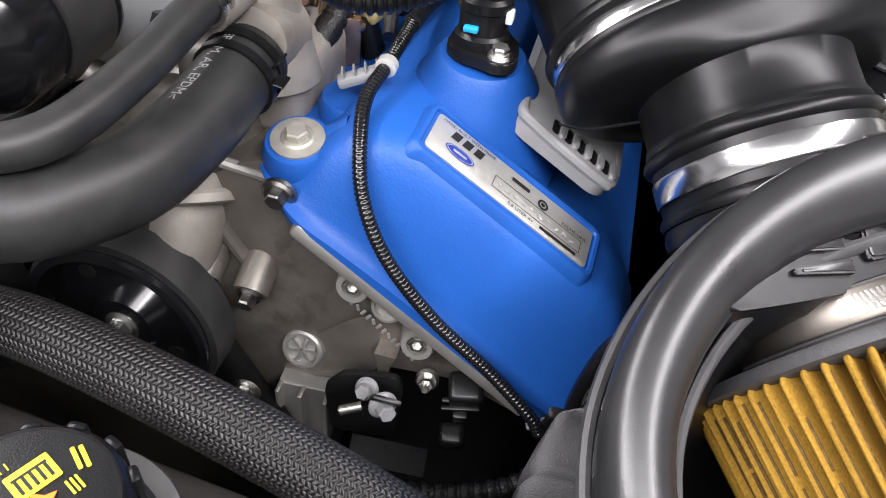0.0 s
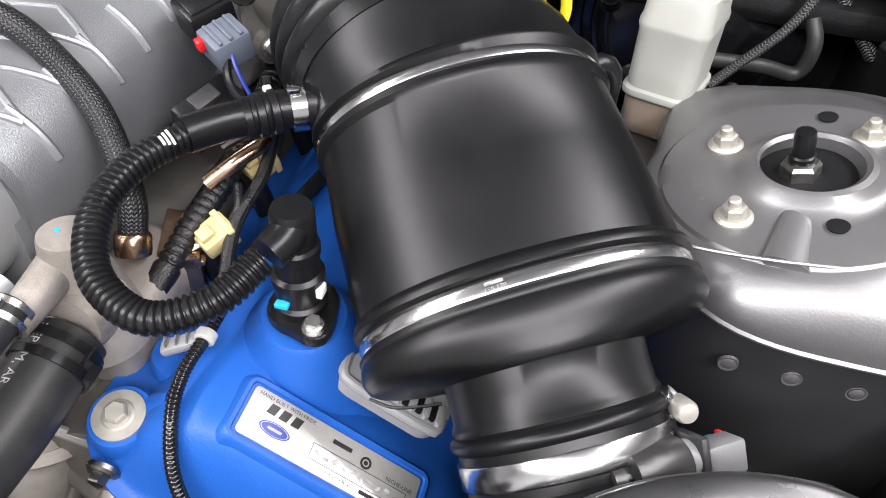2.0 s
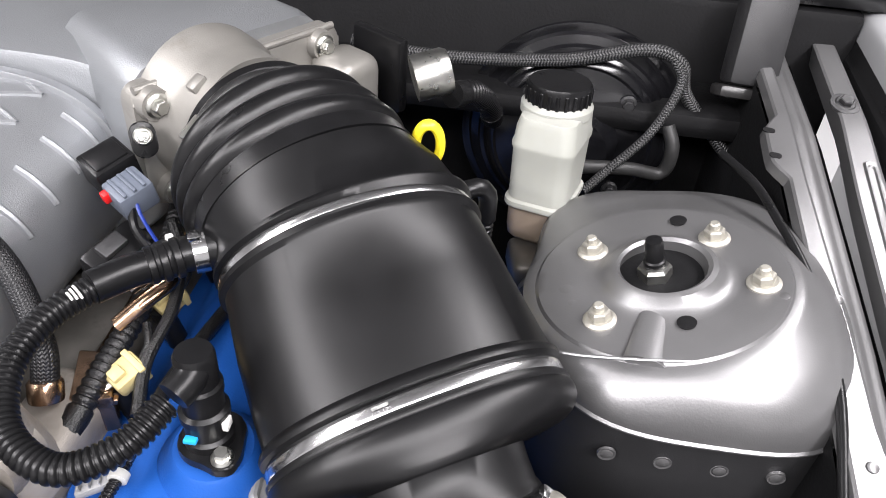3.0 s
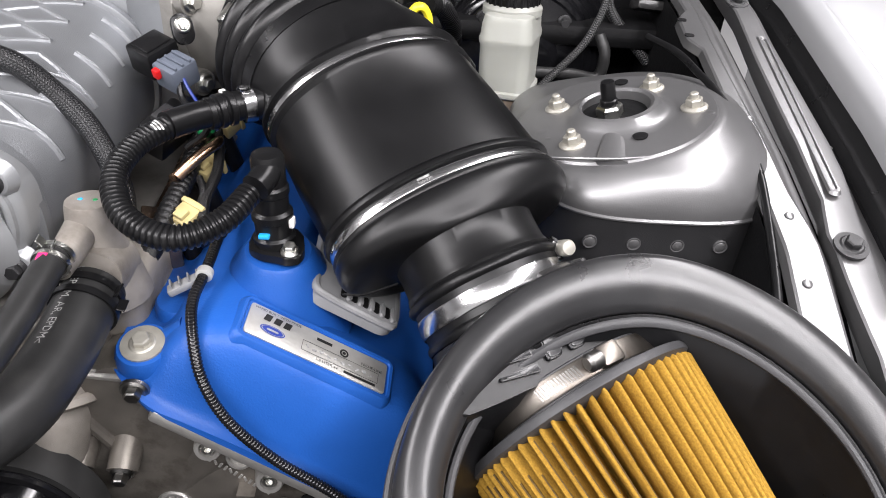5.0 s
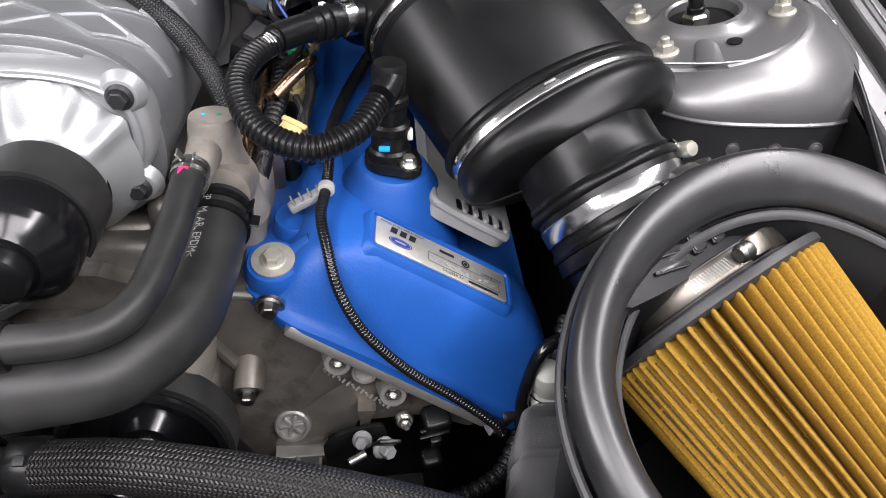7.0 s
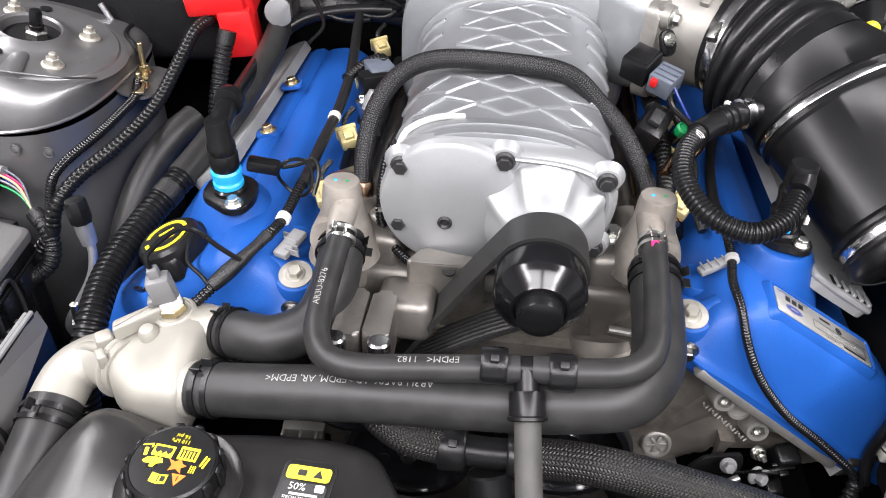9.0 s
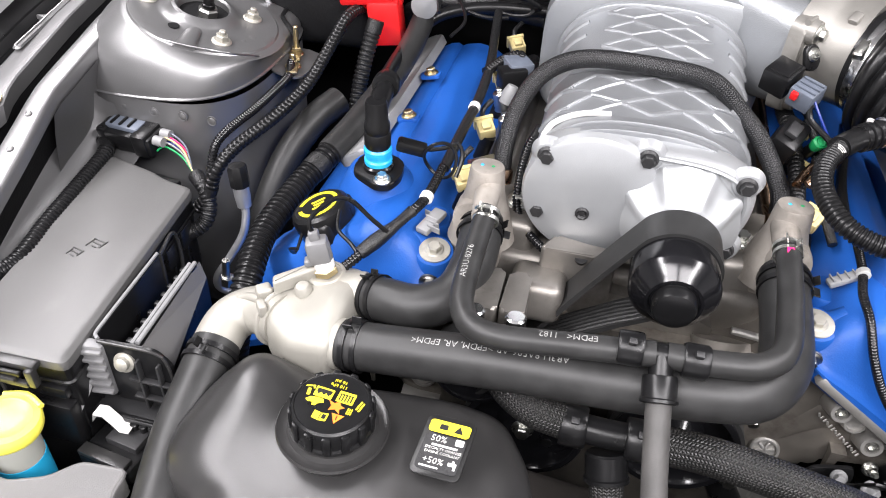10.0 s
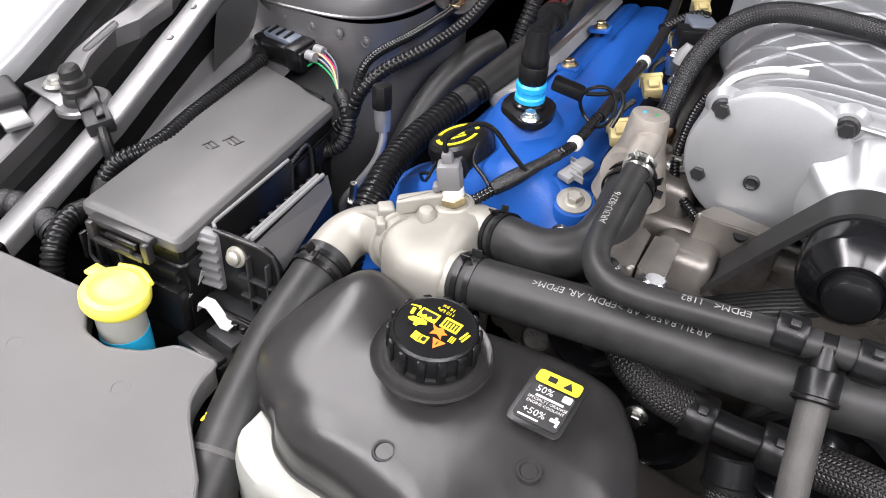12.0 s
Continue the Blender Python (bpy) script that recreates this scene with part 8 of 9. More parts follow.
loom("black taped harness along the driver fuel rail", [(0.150, 0.405, 0.345), (0.156, 0.45, 0.362), (0.160, 0.50, 0.372), (0.158, 0.56, 0.385), (0.150, 0.62, 0.395)], 0.0085, (0.006, 0.0012), TAPE, 12)
loom("black wires under the breather hose", [(0.190, 0.425, 0.352), (0.183, 0.46, 0.366), (0.186, 0.50, 0.378), (0.178, 0.54, 0.392), (0.165, 0.56, 0.41)], 0.0045, None, TAPE, 10)
ij = thing("ignition_plug", "black plug between supercharger and intake duct", "connector", (0.15, 0.53, 0.40))
part("shell", box_bm((0.026, 0.046, 0.030), pose(0.142, 0.520, 0.402, 12, 20, -20), 0.004), PLASTIC, ij)
part("latch", box_bm((0.012, 0.020, 0.006), pose(0.144, 0.512, 0.419, 12, 20, -20), 0.0015), DARKP, ij)
rg = thing("knock_plug", "slate plug and steel cup beside the supercharger", "connector", (-0.142, 0.60, 0.37))
part("plug", box_bm((0.030, 0.034, 0.024), pose(-0.147, 0.618, 0.392, 0, 0, 30), 0.003), SLATE, rg)
part("plug_back", box_bm((0.032, 0.022, 0.026), pose(-0.150, 0.600, 0.388, 0, 0, 30), 0.003), PLASTIC, rg)
part("white_cap", lathe_bm([(0.008, 0), (0.009, 0.012), (0.006, 0.022)], axes_at((-0.150, 0.566, 0.372), (0.3, 0.3, 1)), 18), LGREY, rg)
for p in ((-0.160, 0.588, 0.372), (-0.145, 0.548, 0.362)):
    bolt(rg, p, (-0.2, 0, 1), 0.009, 0.006, 0.009, ZINC)
    part("cup", lathe_bm([(0.009, -0.02), (0.009, 0.0)], axes_at(p, (-0.2, 0, 1)), 18), ZINC, rg)
# strap and small cable on the supercharger
ss = part("cable_tie_tag", tube_bm([on_case(-0.098, 0.405, 0.0), on_case(-0.088, 0.408, 0.003), on_case(-0.075, 0.410, 0.003), on_case(-0.055, 0.408, 0.003), on_case(-0.034, 0.404, 0.003)], 0.0028, seg=8, flat=0.35), WHITE)
tagged(ss, "white plastic strap tag lying on the supercharger", "strap")
loom("thin black corrugated cable beside the supercharger", [(-0.098, 0.455, 0.41), (-0.106, 0.43, 0.395), (-0.107, 0.405, 0.372), (-0.103, 0.385, 0.355), (-0.085, 0.362, 0.345), (-0.062, 0.345, 0.340), (-0.045, 0.338, 0.338)], 0.0045, (0.0032, 0.0009), GLOSSB)

# ---- hoses, pipes and plugs on the passenger side ----
loom("thick black corrugated hose beside the passenger valve cover", [(-0.340, 0.222, 0.20), (-0.337, 0.240, 0.260), (-0.337, 0.275, 0.300), (-0.345, 0.335, 0.313), (-0.336, 0.40, 0.326), (-0.318, 0.455, 0.342)], 0.0138, (0.0062, 0.0022), PLASTIC, 20, "corrugated_hose", "hose")
loom("smooth black hose running back beside the coil cover", [(-0.320, 0.450, 0.341), (-0.308, 0.50, 0.352), (-0.293, 0.58, 0.370), (-0.288, 0.66, 0.385), (-0.292, 0.75, 0.40), (-0.30, 0.85, 0.41)], 0.0150, None, RUBBER, 20, "hose", "hose")
ac = thing("service_port", "bare aluminium refrigerant pipe with black port cap", "pipe", (-0.40, 0.38, 0.2))
AM = axes_at((-0.394, 0.384, 0.312), (-0.10, 0.08, 1))
part("cap", lathe_bm([(0.0100, 0.012), (0.0105, 0.014), (0.0105, 0.033), (0.0092, 0.036), (0.003, 0.037)], AM, 8), PLASTIC, ac, "black faceted port cap")
part("port", lathe_bm([(0.0075, -0.012), (0.0085, 0.0), (0.0085, 0.012)], AM, 24), TUBE, ac)
part("pipe", tube_bm([AM @ vec(0, 0, -0.008), (-0.391, 0.380, 0.290), (-0.394, 0.372, 0.268), (-0.410, 0.362, 0.238), (-0.424, 0.357, 0.215), (-0.426, 0.360, 0.195), (-0.41, 0.366, 0.185)], 0.0044, seg=16), TUBE, ac)
part("nut", lathe_bm([(0.008, 0), (0.008, 0.01)], axes_at((-0.405, 0.345, 0.218), (0.1, 0.1, 1)), 6), ZINC, ac)
part("stud", lathe_bm([(0.004, 0), (0.004, 0.03)], axes_at((-0.406, 0.345, 0.222), (0.1, 0.0, 1)), 12), ZINC, ac)
loom("thick black rubber hose deep beside the tower", [(-0.43, 0.42, 0.10), (-0.425, 0.47, 0.20), (-0.412, 0.52, 0.265), (-0.39, 0.57, 0.305), (-0.37, 0.61, 0.318)], 0.0185, None, RUBBER, 20, "hose", "hose")
loom("taped black harness curving round the tower", [(-0.462, 0.40, 0.27), (-0.446, 0.404, 0.292), (-0.438, 0.412, 0.318), (-0.426, 0.44, 0.335), (-0.402, 0.50, 0.348), (-0.388, 0.56, 0.362), (-0.378, 0.62, 0.392), (-0.372, 0.66, 0.41), (-0.365, 0.72, 0.405), (-0.36, 0.80, 0.39)], 0.0076, (0.006, 0.0012), PLASTIC, 14)
loom("thin black braided cable from harness to ground stud", [(-0.446, 0.408, 0.300), (-0.445, 0.425, 0.335), (-0.438, 0.445, 0.349), (-0.425, 0.49, 0.356), (-0.419, 0.53, 0.360), (-0.418, 0.57, 0.362), (-0.424, 0.595, 0.370)], 0.0052, (0.0034, 0.0008), GLOSSB, 12)
loom("black taped harness going down behind the tower", [(-0.335, 0.66, 0.41), (-0.345, 0.64, 0.36), (-0.35, 0.62, 0.31), (-0.35, 0.60, 0.25)], 0.010, (0.006, 0.0014), TAPE, 14)
gs = thing("ground_strap", "yellow zinc ground studs on a steel tab", "ground strap", (-0.432, 0.61, 0.34))
part("tab", prism_bm(rounded(0.045, 0.075, 0.016), 0.003, pose(-0.424, 0.612, 0.358, 0, 8, -10), 0.001), PAINT, gs)
for p, h in (((-0.4225, 0.595, 0.3625), 0.0), ((-0.434, 0.632, 0.3625), 0.02)):
    bolt(gs, p, (0.05, 0, 1), 0.011, 0.008, 0.010, BRASS, stud=0.008 + h)
    part("lug", box_bm((0.014, 0.026, 0.004), pose(p[0] + 0.004, p[1] - 0.012, p[2] + 0.003, 0, 0, 20), 0.001), BRASS, gs)
part("cable", tube_bm([(-0.434, 0.634, 0.385), (-0.444, 0.640, 0.393), (-0.462, 0.66, 0.396), (-0.475, 0.70, 0.39)], 0.003, seg=8), PLASTIC, gs)
pr = part("prop_rod", tube_bm([(-0.503, 0.690, 0.419), (-0.494, 0.690, 0.400), (-0.480, 0.69, 0.37)], 0.0035, seg=12), TUBE)
tagged(pr, "short grey rod with a round tip by the tower", "rod")
rb = thing("battery_terminal_cover", "bright red plastic battery terminal cover", "cover", (-0.345, 0.70, 0.36))
part("hood", box_bm((0.062, 0.07, 0.085), pose(-0.352, 0.725, 0.452, 4, -6, 8), 0.008, 3), RED, rb)
part("skirt", box_bm((0.042, 0.040, 0.060), pose(-0.336, 0.705, 0.395, 4, -6, 8), 0.005, 2), RED, rb)
part("ledge", box_bm((0.070, 0.012, 0.030), pose(-0.358, 0.688, 0.432, 4, -6, 8), 0.004, 2), RED, rb)
bt = thing("battery_tray", "black battery cover behind the passenger tower", "cover", (-0.50, 0.79, 0.34))
part("cover", box_bm((0.28, 0.18, 0.10), pose(-0.50, 0.79, 0.39, 0, 0, 4), 0.02, 3), SEAL_GAP, bt)
part("ridge", tube_bm([(-0.62, 0.712, 0.437), (-0.50, 0.704, 0.440), (-0.38, 0.698, 0.437)], 0.004, seg=8), SEAL_GAP, bt)
# pipe bundle across the rear
loom("black taped harness bundle behind the passenger cover", [(-0.33, 0.80, 0.37), (-0.29, 0.785, 0.395), (-0.24, 0.78, 0.402), (-0.18, 0.775, 0.402), (-0.135, 0.77, 0.40)], 0.014, None, TAPE, 16)
for k in range(5):
    loom("loose black wire looped at the rear of the engine", [vec(-0.205 + 0.008 * k, 0.765, 0.415) + vec(0.048 * math.cos(a + k), 0.03 * math.sin(a), 0.012 * math.sin(a + k) + 0.004 * k) for a in (radians(30 * i) for i in range(11))], 0.0026, None, PLASTIC, 8)
loom("thin black wires tied beside the passenger cover", [(-0.255, 0.66, 0.43), (-0.262, 0.69, 0.44), (-0.25, 0.73, 0.43), (-0.23, 0.70, 0.41), (-0.24, 0.665, 0.40)], 0.0022, None, PLASTIC, 8)
zt = part("cable_tie", lathe_bm([(0.0155, -0.003), (0.017, -0.002), (0.017, 0.002), (0.0155, 0.003)], axes_at((-0.284, 0.70, 0.421), (-0.1, 1, -0.05)), 24), LGREY)
tagged(zt, "pale cable tie round the rear hose", "cable tie")

# ---- plugs and loom round the fuse box ----
fc = thing("harness_plug", "large black and grey harness plug beside the fuse box", "connector", (-0.55, 0.455, 0.28))
FB = pose(-0.570, 0.458, 0.312, 8, 0, -6)
part("shell", box_bm((0.074, 0.032, 0.024), FB, 0.003), PLASTIC, fc)
part("shell_step", box_bm((0.020, 0.036, 0.030), FB @ pose(0.022, 0, 0.001), 0.003), PLASTIC, fc)
part("shell_step", box_bm((0.012, 0.034, 0.028), FB @ pose(-0.030, 0, 0.001), 0.003), PLASTIC, fc)
part("top", box_bm((0.044, 0.020, 0.007), FB @ pose(-0.006, 0.002, 0.014), 0.002), SLATE, fc, "dark grey lock")
for k in range(3):
    part("lock_rib", box_bm((0.003, 0.016, 0.004), FB @ pose(-0.020 + 0.012 * k, 0.002, 0.018), 0.001), PLASTIC, fc)
for k in range(2):
    part("pin_tower", lathe_bm([(0.006, 0), (0.006, 0.012)], FB @ pose(0.040, -0.008 + 0.014 * k, 0.010, 0, 90, 0), 14), LGREY, fc)
for k, c in enumerate((GREEN, LGREY, CREAM, LOGO, PINK, SLATE)):
    z = 0.004 * (k % 3)
    part("wire", tube_bm([FB @ vec(0.040, -0.010 + 0.004 * k, -0.004 + z), FB @ vec(0.052, -0.008 + 0.003 * k, 0.004 + z), FB @ vec(0.074, -0.010 + 0.002 * k, -0.004 + z), FB @ vec(0.092, -0.020, -0.012)], 0.0012, seg=6), c, fc)
    part("wire", tube_bm([FB @ vec(-0.040, -0.008 + 0.003 * k, -0.002 + z), FB @ vec(-0.042, -0.012 + 0.002 * k, -0.006), FB @ vec(-0.052, -0.028, -0.012)], 0.0012, seg=6), c, fc)
loom("black corrugated loom along the fuse box", [(-0.606, 0.452, 0.304), (-0.590, 0.430, 0.302), (-0.582, 0.38, 0.300), (-0.570, 0.30, 0.298), (-0.560, 0.24, 0.296), (-0.580, 0.20, 0.284), (-0.585, 0.17, 0.24)], 0.0090, (0.0052, 0.0016), PLASTIC, 16)
loom("knot of taped wires at the fuse box corner", [(-0.470, 0.420, 0.300), (-0.455, 0.408, 0.296), (-0.445, 0.398, 0.280), (-0.448, 0.385, 0.262), (-0.47, 0.37, 0.25)], 0.0085, (0.005, 0.0016), TAPE, 14)
loom("black corrugated tube bending down beside the fuse box", [(-0.574, 0.160, 0.262), (-0.573, 0.135, 0.264), (-0.562, 0.108, 0.252), (-0.556, 0.095, 0.22), (-0.553, 0.09, 0.18)], 0.0105, (0.0055, 0.0018), PLASTIC, 16)
loom("thick taped black harness at the fender corner", [(-0.70, 0.10, 0.24), (-0.66, 0.125, 0.255), (-0.62, 0.135, 0.257), (-0.585, 0.13, 0.25)], 0.014, (0.012, 0.0012), TAPE, 16)
gr = part("grommet", lathe_bm([(0.0105, -0.006), (0.0150, -0.007), (0.0190, -0.004), (0.0200, 0.002), (0.0170, 0.006), (0.0120, 0.006), (0.0100, 0.001), (0.0105, -0.006)], axes_at((-0.306, 0.014, 0.206), (0.1, -0.35, 1)), 32, cap=False), RUBBER)
tagged(gr, "black rubber grommet ring beside the milky tank", "grommet")
# hood stop, latch switch
hs2 = thing("hood_stop", "black rubber hood stop on a round bracket", "hood stop", (-0.659, 0.243, 0.30))
HM = axes_at((-0.651, 0.2375, 0.315), (-0.10, -0.12, 1))
part("bracket", lathe_bm([(0.027, -0.004), (0.027, 0.0), (0.025, 0.002)], HM, 36), PAINT, hs2)
part("stop", lathe_bm([(0.0165, 0.0), (0.0175, 0.004), (0.0165, 0.008), (0.0145, 0.010), (0.0155, 0.013), (0.0155, 0.017), (0.0125, 0.019), (0.0130, 0.022), (0.0130, 0.026), (0.0105, 0.028), (0.0100, 0.036), (0.0075, 0.039), (0.002, 0.040)], HM, 32), RUBBER, hs2, "stepped black rubber stop")
bolt(hs2, (-0.695, 0.243, 0.3175), (0, 0, 1), 0.012, 0.007, 0.013, ZINC)
part("plate", box_bm((0.060, 0.040, 0.003), pose(-0.690, 0.243, 0.314, 0, 3, -8), 0.001), PAINT, hs2)
sw = part("switch", box_bm((0.030, 0.022, 0.022), pose(-0.634, 0.232, 0.318, 10, 12, -30), 0.004), PLASTIC, hs2, "black switch plug")
part("socket", box_bm((0.024, 0.026, 0.018), pose(-0.613, 0.222, 0.312, 10, 12, -30), 0.003), DARKP, sw)
part("lock", box_bm((0.018, 0.008, 0.006), pose(-0.611, 0.223, 0.323, 10, 12, -30), 0.001), PLASTIC, sw)
part("switch_wire", tube_bm([(-0.606, 0.218, 0.310), (-0.596, 0.212, 0.298), (-0.590, 0.212, 0.268), (-0.586, 0.225, 0.272)], 0.006, seg=10), TAPE, hs2)
lt = thing("fender_bracket", "bent dark grey steel bracket on the fender rail", "bracket", (-0.70, 0.19, 0.28))
part("arm", box_bm((0.060, 0.034, 0.026), pose(-0.732, 0.205, 0.312, 0, 8, -18), 0.007, 3), DARKP, lt, "dark bent arm")
part("foot", box_bm((0.034, 0.026, 0.006), pose(-0.696, 0.190, 0.304, 0, 14, -18), 0.002), PAINT, lt)

# ---- front of the engine ----
im = thing("intake_manifold", "grey cast aluminium lower intake manifold under the supercharger", "intake manifold", (0, 0.5, 0.25))
part("deck", box_bm((0.27, 0.36, 0.06), pose(0, 0.53, 0.300), 0.012, 3), CAST, im)
for s in (1, -1):
    part("runner", box_bm((0.052, 0.060, 0.085), pose(s * 0.105, 0.388, 0.312, -8, 0, 6 * s), 0.010, 3), CAST, im)
    part("runner", box_bm((0.044, 0.28, 0.040), pose(s * 0.138, 0.54, 0.312, 0, 20 * s, 0), 0.010, 3), CAST, im)
    for y, z in ((0.398, 0.366), (0.374, 0.352)):
        bolt(im, (s * 0.104, y, z - 0.008), (0, -0.2, 1), 0.011, 0.008, 0.011, ZINC, washer=0.012)
part("valley", box_bm((0.17, 0.03, 0.07), pose(0, 0.372, 0.300, -20, 0, 0), 0.010, 3), CAST, im)
part("valley_step", loft_bm([[vec(x, y, z) for x, z in ((-0.075, 0.25), (-0.075, 0.315), (-0.06, 0.330), (-0.03, 0.332), (-0.01, 0.318), (0.05, 0.315), (0.09, 0.300), (0.10, 0.25))] for y in (0.335, 0.365)]), CAST, im, smooth=False)
# tensioner bracket with two studs
tn = thing("idler_bracket", "grey cast idler bracket with two bright studs", "bracket", (-0.09, 0.28, 0.30))
for x, w in ((-0.1075, 0.0110), (-0.0843, 0.0108)):
    part("lobe", prism_bm(round_corners([(x - w, 0.246), (x + w, 0.245), (x + w * 0.9, 0.302), (x - w * 0.9, 0.301)], 0.005, 4), 0.047, pose(0, 0, 0.3125, -2, 0, 0), 0.0035, 3), CAST, tn)
part("block_step", prism_bm(round_corners([(-0.073, 0.334), (-0.061, 0.353), (-0.030, 0.347), (-0.005, 0.347), (-0.005, 0.333), (-0.07, 0.331)], 0.003, 3), 0.066, pose(0, 0, 0.293), 0.003), CAST, tn, smooth=False)
part("web", box_bm((0.05, 0.05, 0.04), pose(-0.070, 0.318, 0.318, -10, 0, 0), 0.010, 3), CAST, tn)
for x in (-0.113, -0.079):
    part("stud", lathe_bm([(0.0070, -0.0005), (0.0088, 0.001), (0.0088, 0.010), (0.0078, 0.0112), (0.0078, 0.0132), (0.0088, 0.0144), (0.0088, 0.022), (0.0066, 0.026)], axes_at((x, 0.2385, 0.356), (0, -0.10, -1)), 28), STEEL, tn, "bright steel stud")
kn = part("coolant_plug", lathe_bm([(0.010, 0), (0.010, 0.008), (0.006, 0.011), (0.006, 0.02)], axes_at((-0.036, 0.345, 0.338), (0, -0.6, 0.8)), 24), PLASTIC)
tagged(kn, "small black plug under the supercharger", "plug")


def belt_run(name, label, pts, w, material, ribs=False):
    """A flat belt along pts in the plane across the engine."""
    path, total = spline([vec(x, 0, z) for x, z in pts], 0.004)
    y0 = 0.295
    loops = []
    for p, t, n, b in carried_frames(path):
        up = vec(-t.z, 0, t.x)
        sec = [p + vec(0, y0, 0), p + vec(0, y0 + w, 0), p + up * 0.0045 + vec(0, y0 + w, 0), p + up * 0.0045 + vec(0, y0, 0)]
        loops.append(sec)
    return loops


dr = thing("drive_belt", "wide black rubber drive belt over the pulleys", "belt", (0.0, 0.30, 0.34))
cx, cz, R = 0.038, 0.386, 0.0335
wrap = [(cx + R * math.cos(radians(a)), cz + R * math.sin(radians(a))) for a in range(-38, 152, 10)]
left = [(-0.010, 0.374), (-0.028, 0.345), (-0.057, 0.297), (-0.085, 0.25)]
path = wrap + left
part("belt_strand", loft_bm([[q for q in sec] for sec in belt_run("", "", [(x, z) for x, z in path][::-1], 0.034, RUBBER)]), RUBBER, dr)
part("belt_strand", loft_bm(belt_run("", "", [(wrap[0][0], wrap[0][1]), (0.040, 0.336), (0.0, 0.310), (-0.07, 0.262)][::-1], 0.034, RUBBER)), RUBBER, dr)
for k in range(6):
    part("rib", tube_bm([(0.050, 0.298 + 0.0052 * k, 0.341), (0.0, 0.298 + 0.0052 * k, 0.3155), (-0.06, 0.298 + 0.0052 * k, 0.274)], 0.0016, seg=6), RUBBER, dr)


def pulley(label, c, r, depth=0.03, hub=True):
    t = thing("pulley", label, "pulley", c, "belt pulleys")
    m = axes_at(c, (0, -1, 0.05))
    part("rim", lathe_bm([(r, -depth), (r * 1.03, -depth + 0.002), (r, -depth + 0.004), (r, -0.003), (r * 1.04, -0.001), (r * 1.04, 0.002), (r * 0.94, 0.002), (r * 0.90, -0.002), (r * 0.86, -0.014), (r * 0.5, -0.016), (r * 0.42, -0.010), (r * 0.34, -0.004), (r * 0.1, -0.003)], m, 56), GLOSSB, t)
    part("belt_band", lathe_bm([(r + 0.0005, -depth + 0.003), (r + 0.0055, -depth + 0.003), (r + 0.0055, -0.004), (r + 0.0005, -0.004)], m, 56, cap=False), RUBBER, t, "black belt round the pulley")
    bolt(t, m @ vec(0, 0, -0.004), (0, -1, 0.05), 0.013, 0.008, 0.011, ZINC)
    for k in range(4):
        a = radians(45 + 90 * k)
        # Black disc on the web, coloured like a hole in shade.
        part("hole", lathe_bm([(r * 0.11, 0), (r * 0.10, 0.0006)], m @ pose(r * 0.66 * math.cos(a), r * 0.66 * math.sin(a), -0.0152), 16), SEAL_GAP, t)


pulley("glossy black water pump pulley with wrapped belt", (0.078, 0.268, 0.210), 0.056)
pulley("glossy black belt pulley low at the engine", (-0.06, 0.268, 0.18), 0.055)
pulley("glossy black idler pulley behind the hoses", (-0.115, 0.27, 0.245), 0.036)
wp = thing("pump_neck", "rough cast water pump neck above the pulley", "pump", (0.11, 0.32, 0.24))
part("flange", lathe_bm([(0.027, -0.004), (0.029, -0.002), (0.029, 0.003), (0.025, 0.005)], axes_at((0.106, 0.327, 0.278), (0.25, -0.5, -0.8)), 32), ROUGH, wp)
part("neck", tube_bm([(0.102, 0.335, 0.292), (0.104, 0.318, 0.264), (0.100, 0.308, 0.235), (0.096, 0.302, 0.19)], lambda f: 0.023 - 0.004 * f + 0.004 * (f < 0.12), seg=24), ROUGH, wp)
pa = thing("belt_tensioner", "black belt tensioner arm beside the pump pulley", "tensioner", (0.138, 0.30, 0.15))
part("arm", box_bm((0.030, 0.018, 0.13), pose(0.130, 0.302, 0.150, 0, -28, 0), 0.008, 3), PLASTIC, pa)
bolt(pa, (0.144, 0.292, 0.150), (0, -1, 0), 0.011, 0.007, 0.010, ZINC)
# black bracket, sensor and plugs low at the front corner
cb = thing("front_bracket", "black steel bracket with pale flanged nut at the engine corner", "bracket", (0.24, 0.28, 0.18))
part("plate", prism_bm(round_corners([(-0.030, -0.05), (0.012, -0.05), (0.016, 0.0), (0.012, 0.014), (-0.022, 0.010), (-0.034, -0.005)], 0.005), 0.004, pose(0.232, 0.300, 0.183, 90, 0, 8), 0.001), SEAL_GAP, cb)
part("strap", box_bm((0.016, 0.003, 0.075), pose(0.240, 0.275, 0.200, 32, 12, 8), 0.001), PLASTIC, cb)
part("strap_foot", box_bm((0.046, 0.018, 0.003), pose(0.252, 0.256, 0.178, 10, 6, 8), 0.001), SEAL_GAP, cb)
bolt(cb, (0.244, 0.266, 0.212), (0.55, -0.75, 0.25), 0.0092, 0.009, 0.0085, LGREY, "nut", washer=0.008)
part("stud", lathe_bm([(0.003, 0), (0.003, 0.013), (0.002, 0.014)], axes_at((0.232, 0.266, 0.205), (-0.85, -0.35, -0.25)), 12), ZINC, cb)
bolt(cb, (0.229, 0.285, 0.196), (-0.1, -0.8, 0.5), 0.0085, 0.008, 0.0075, LGREY)
bolt(cb, (0.261, 0.307, 0.192), (0.1, -0.9, 0.4), 0.0085, 0.008, 0.0075, ZINC, stud=0.006)
cs = thing("cam_sensor", "black sensor plug under the valve cover", "sensor", (0.285, 0.31, 0.17))
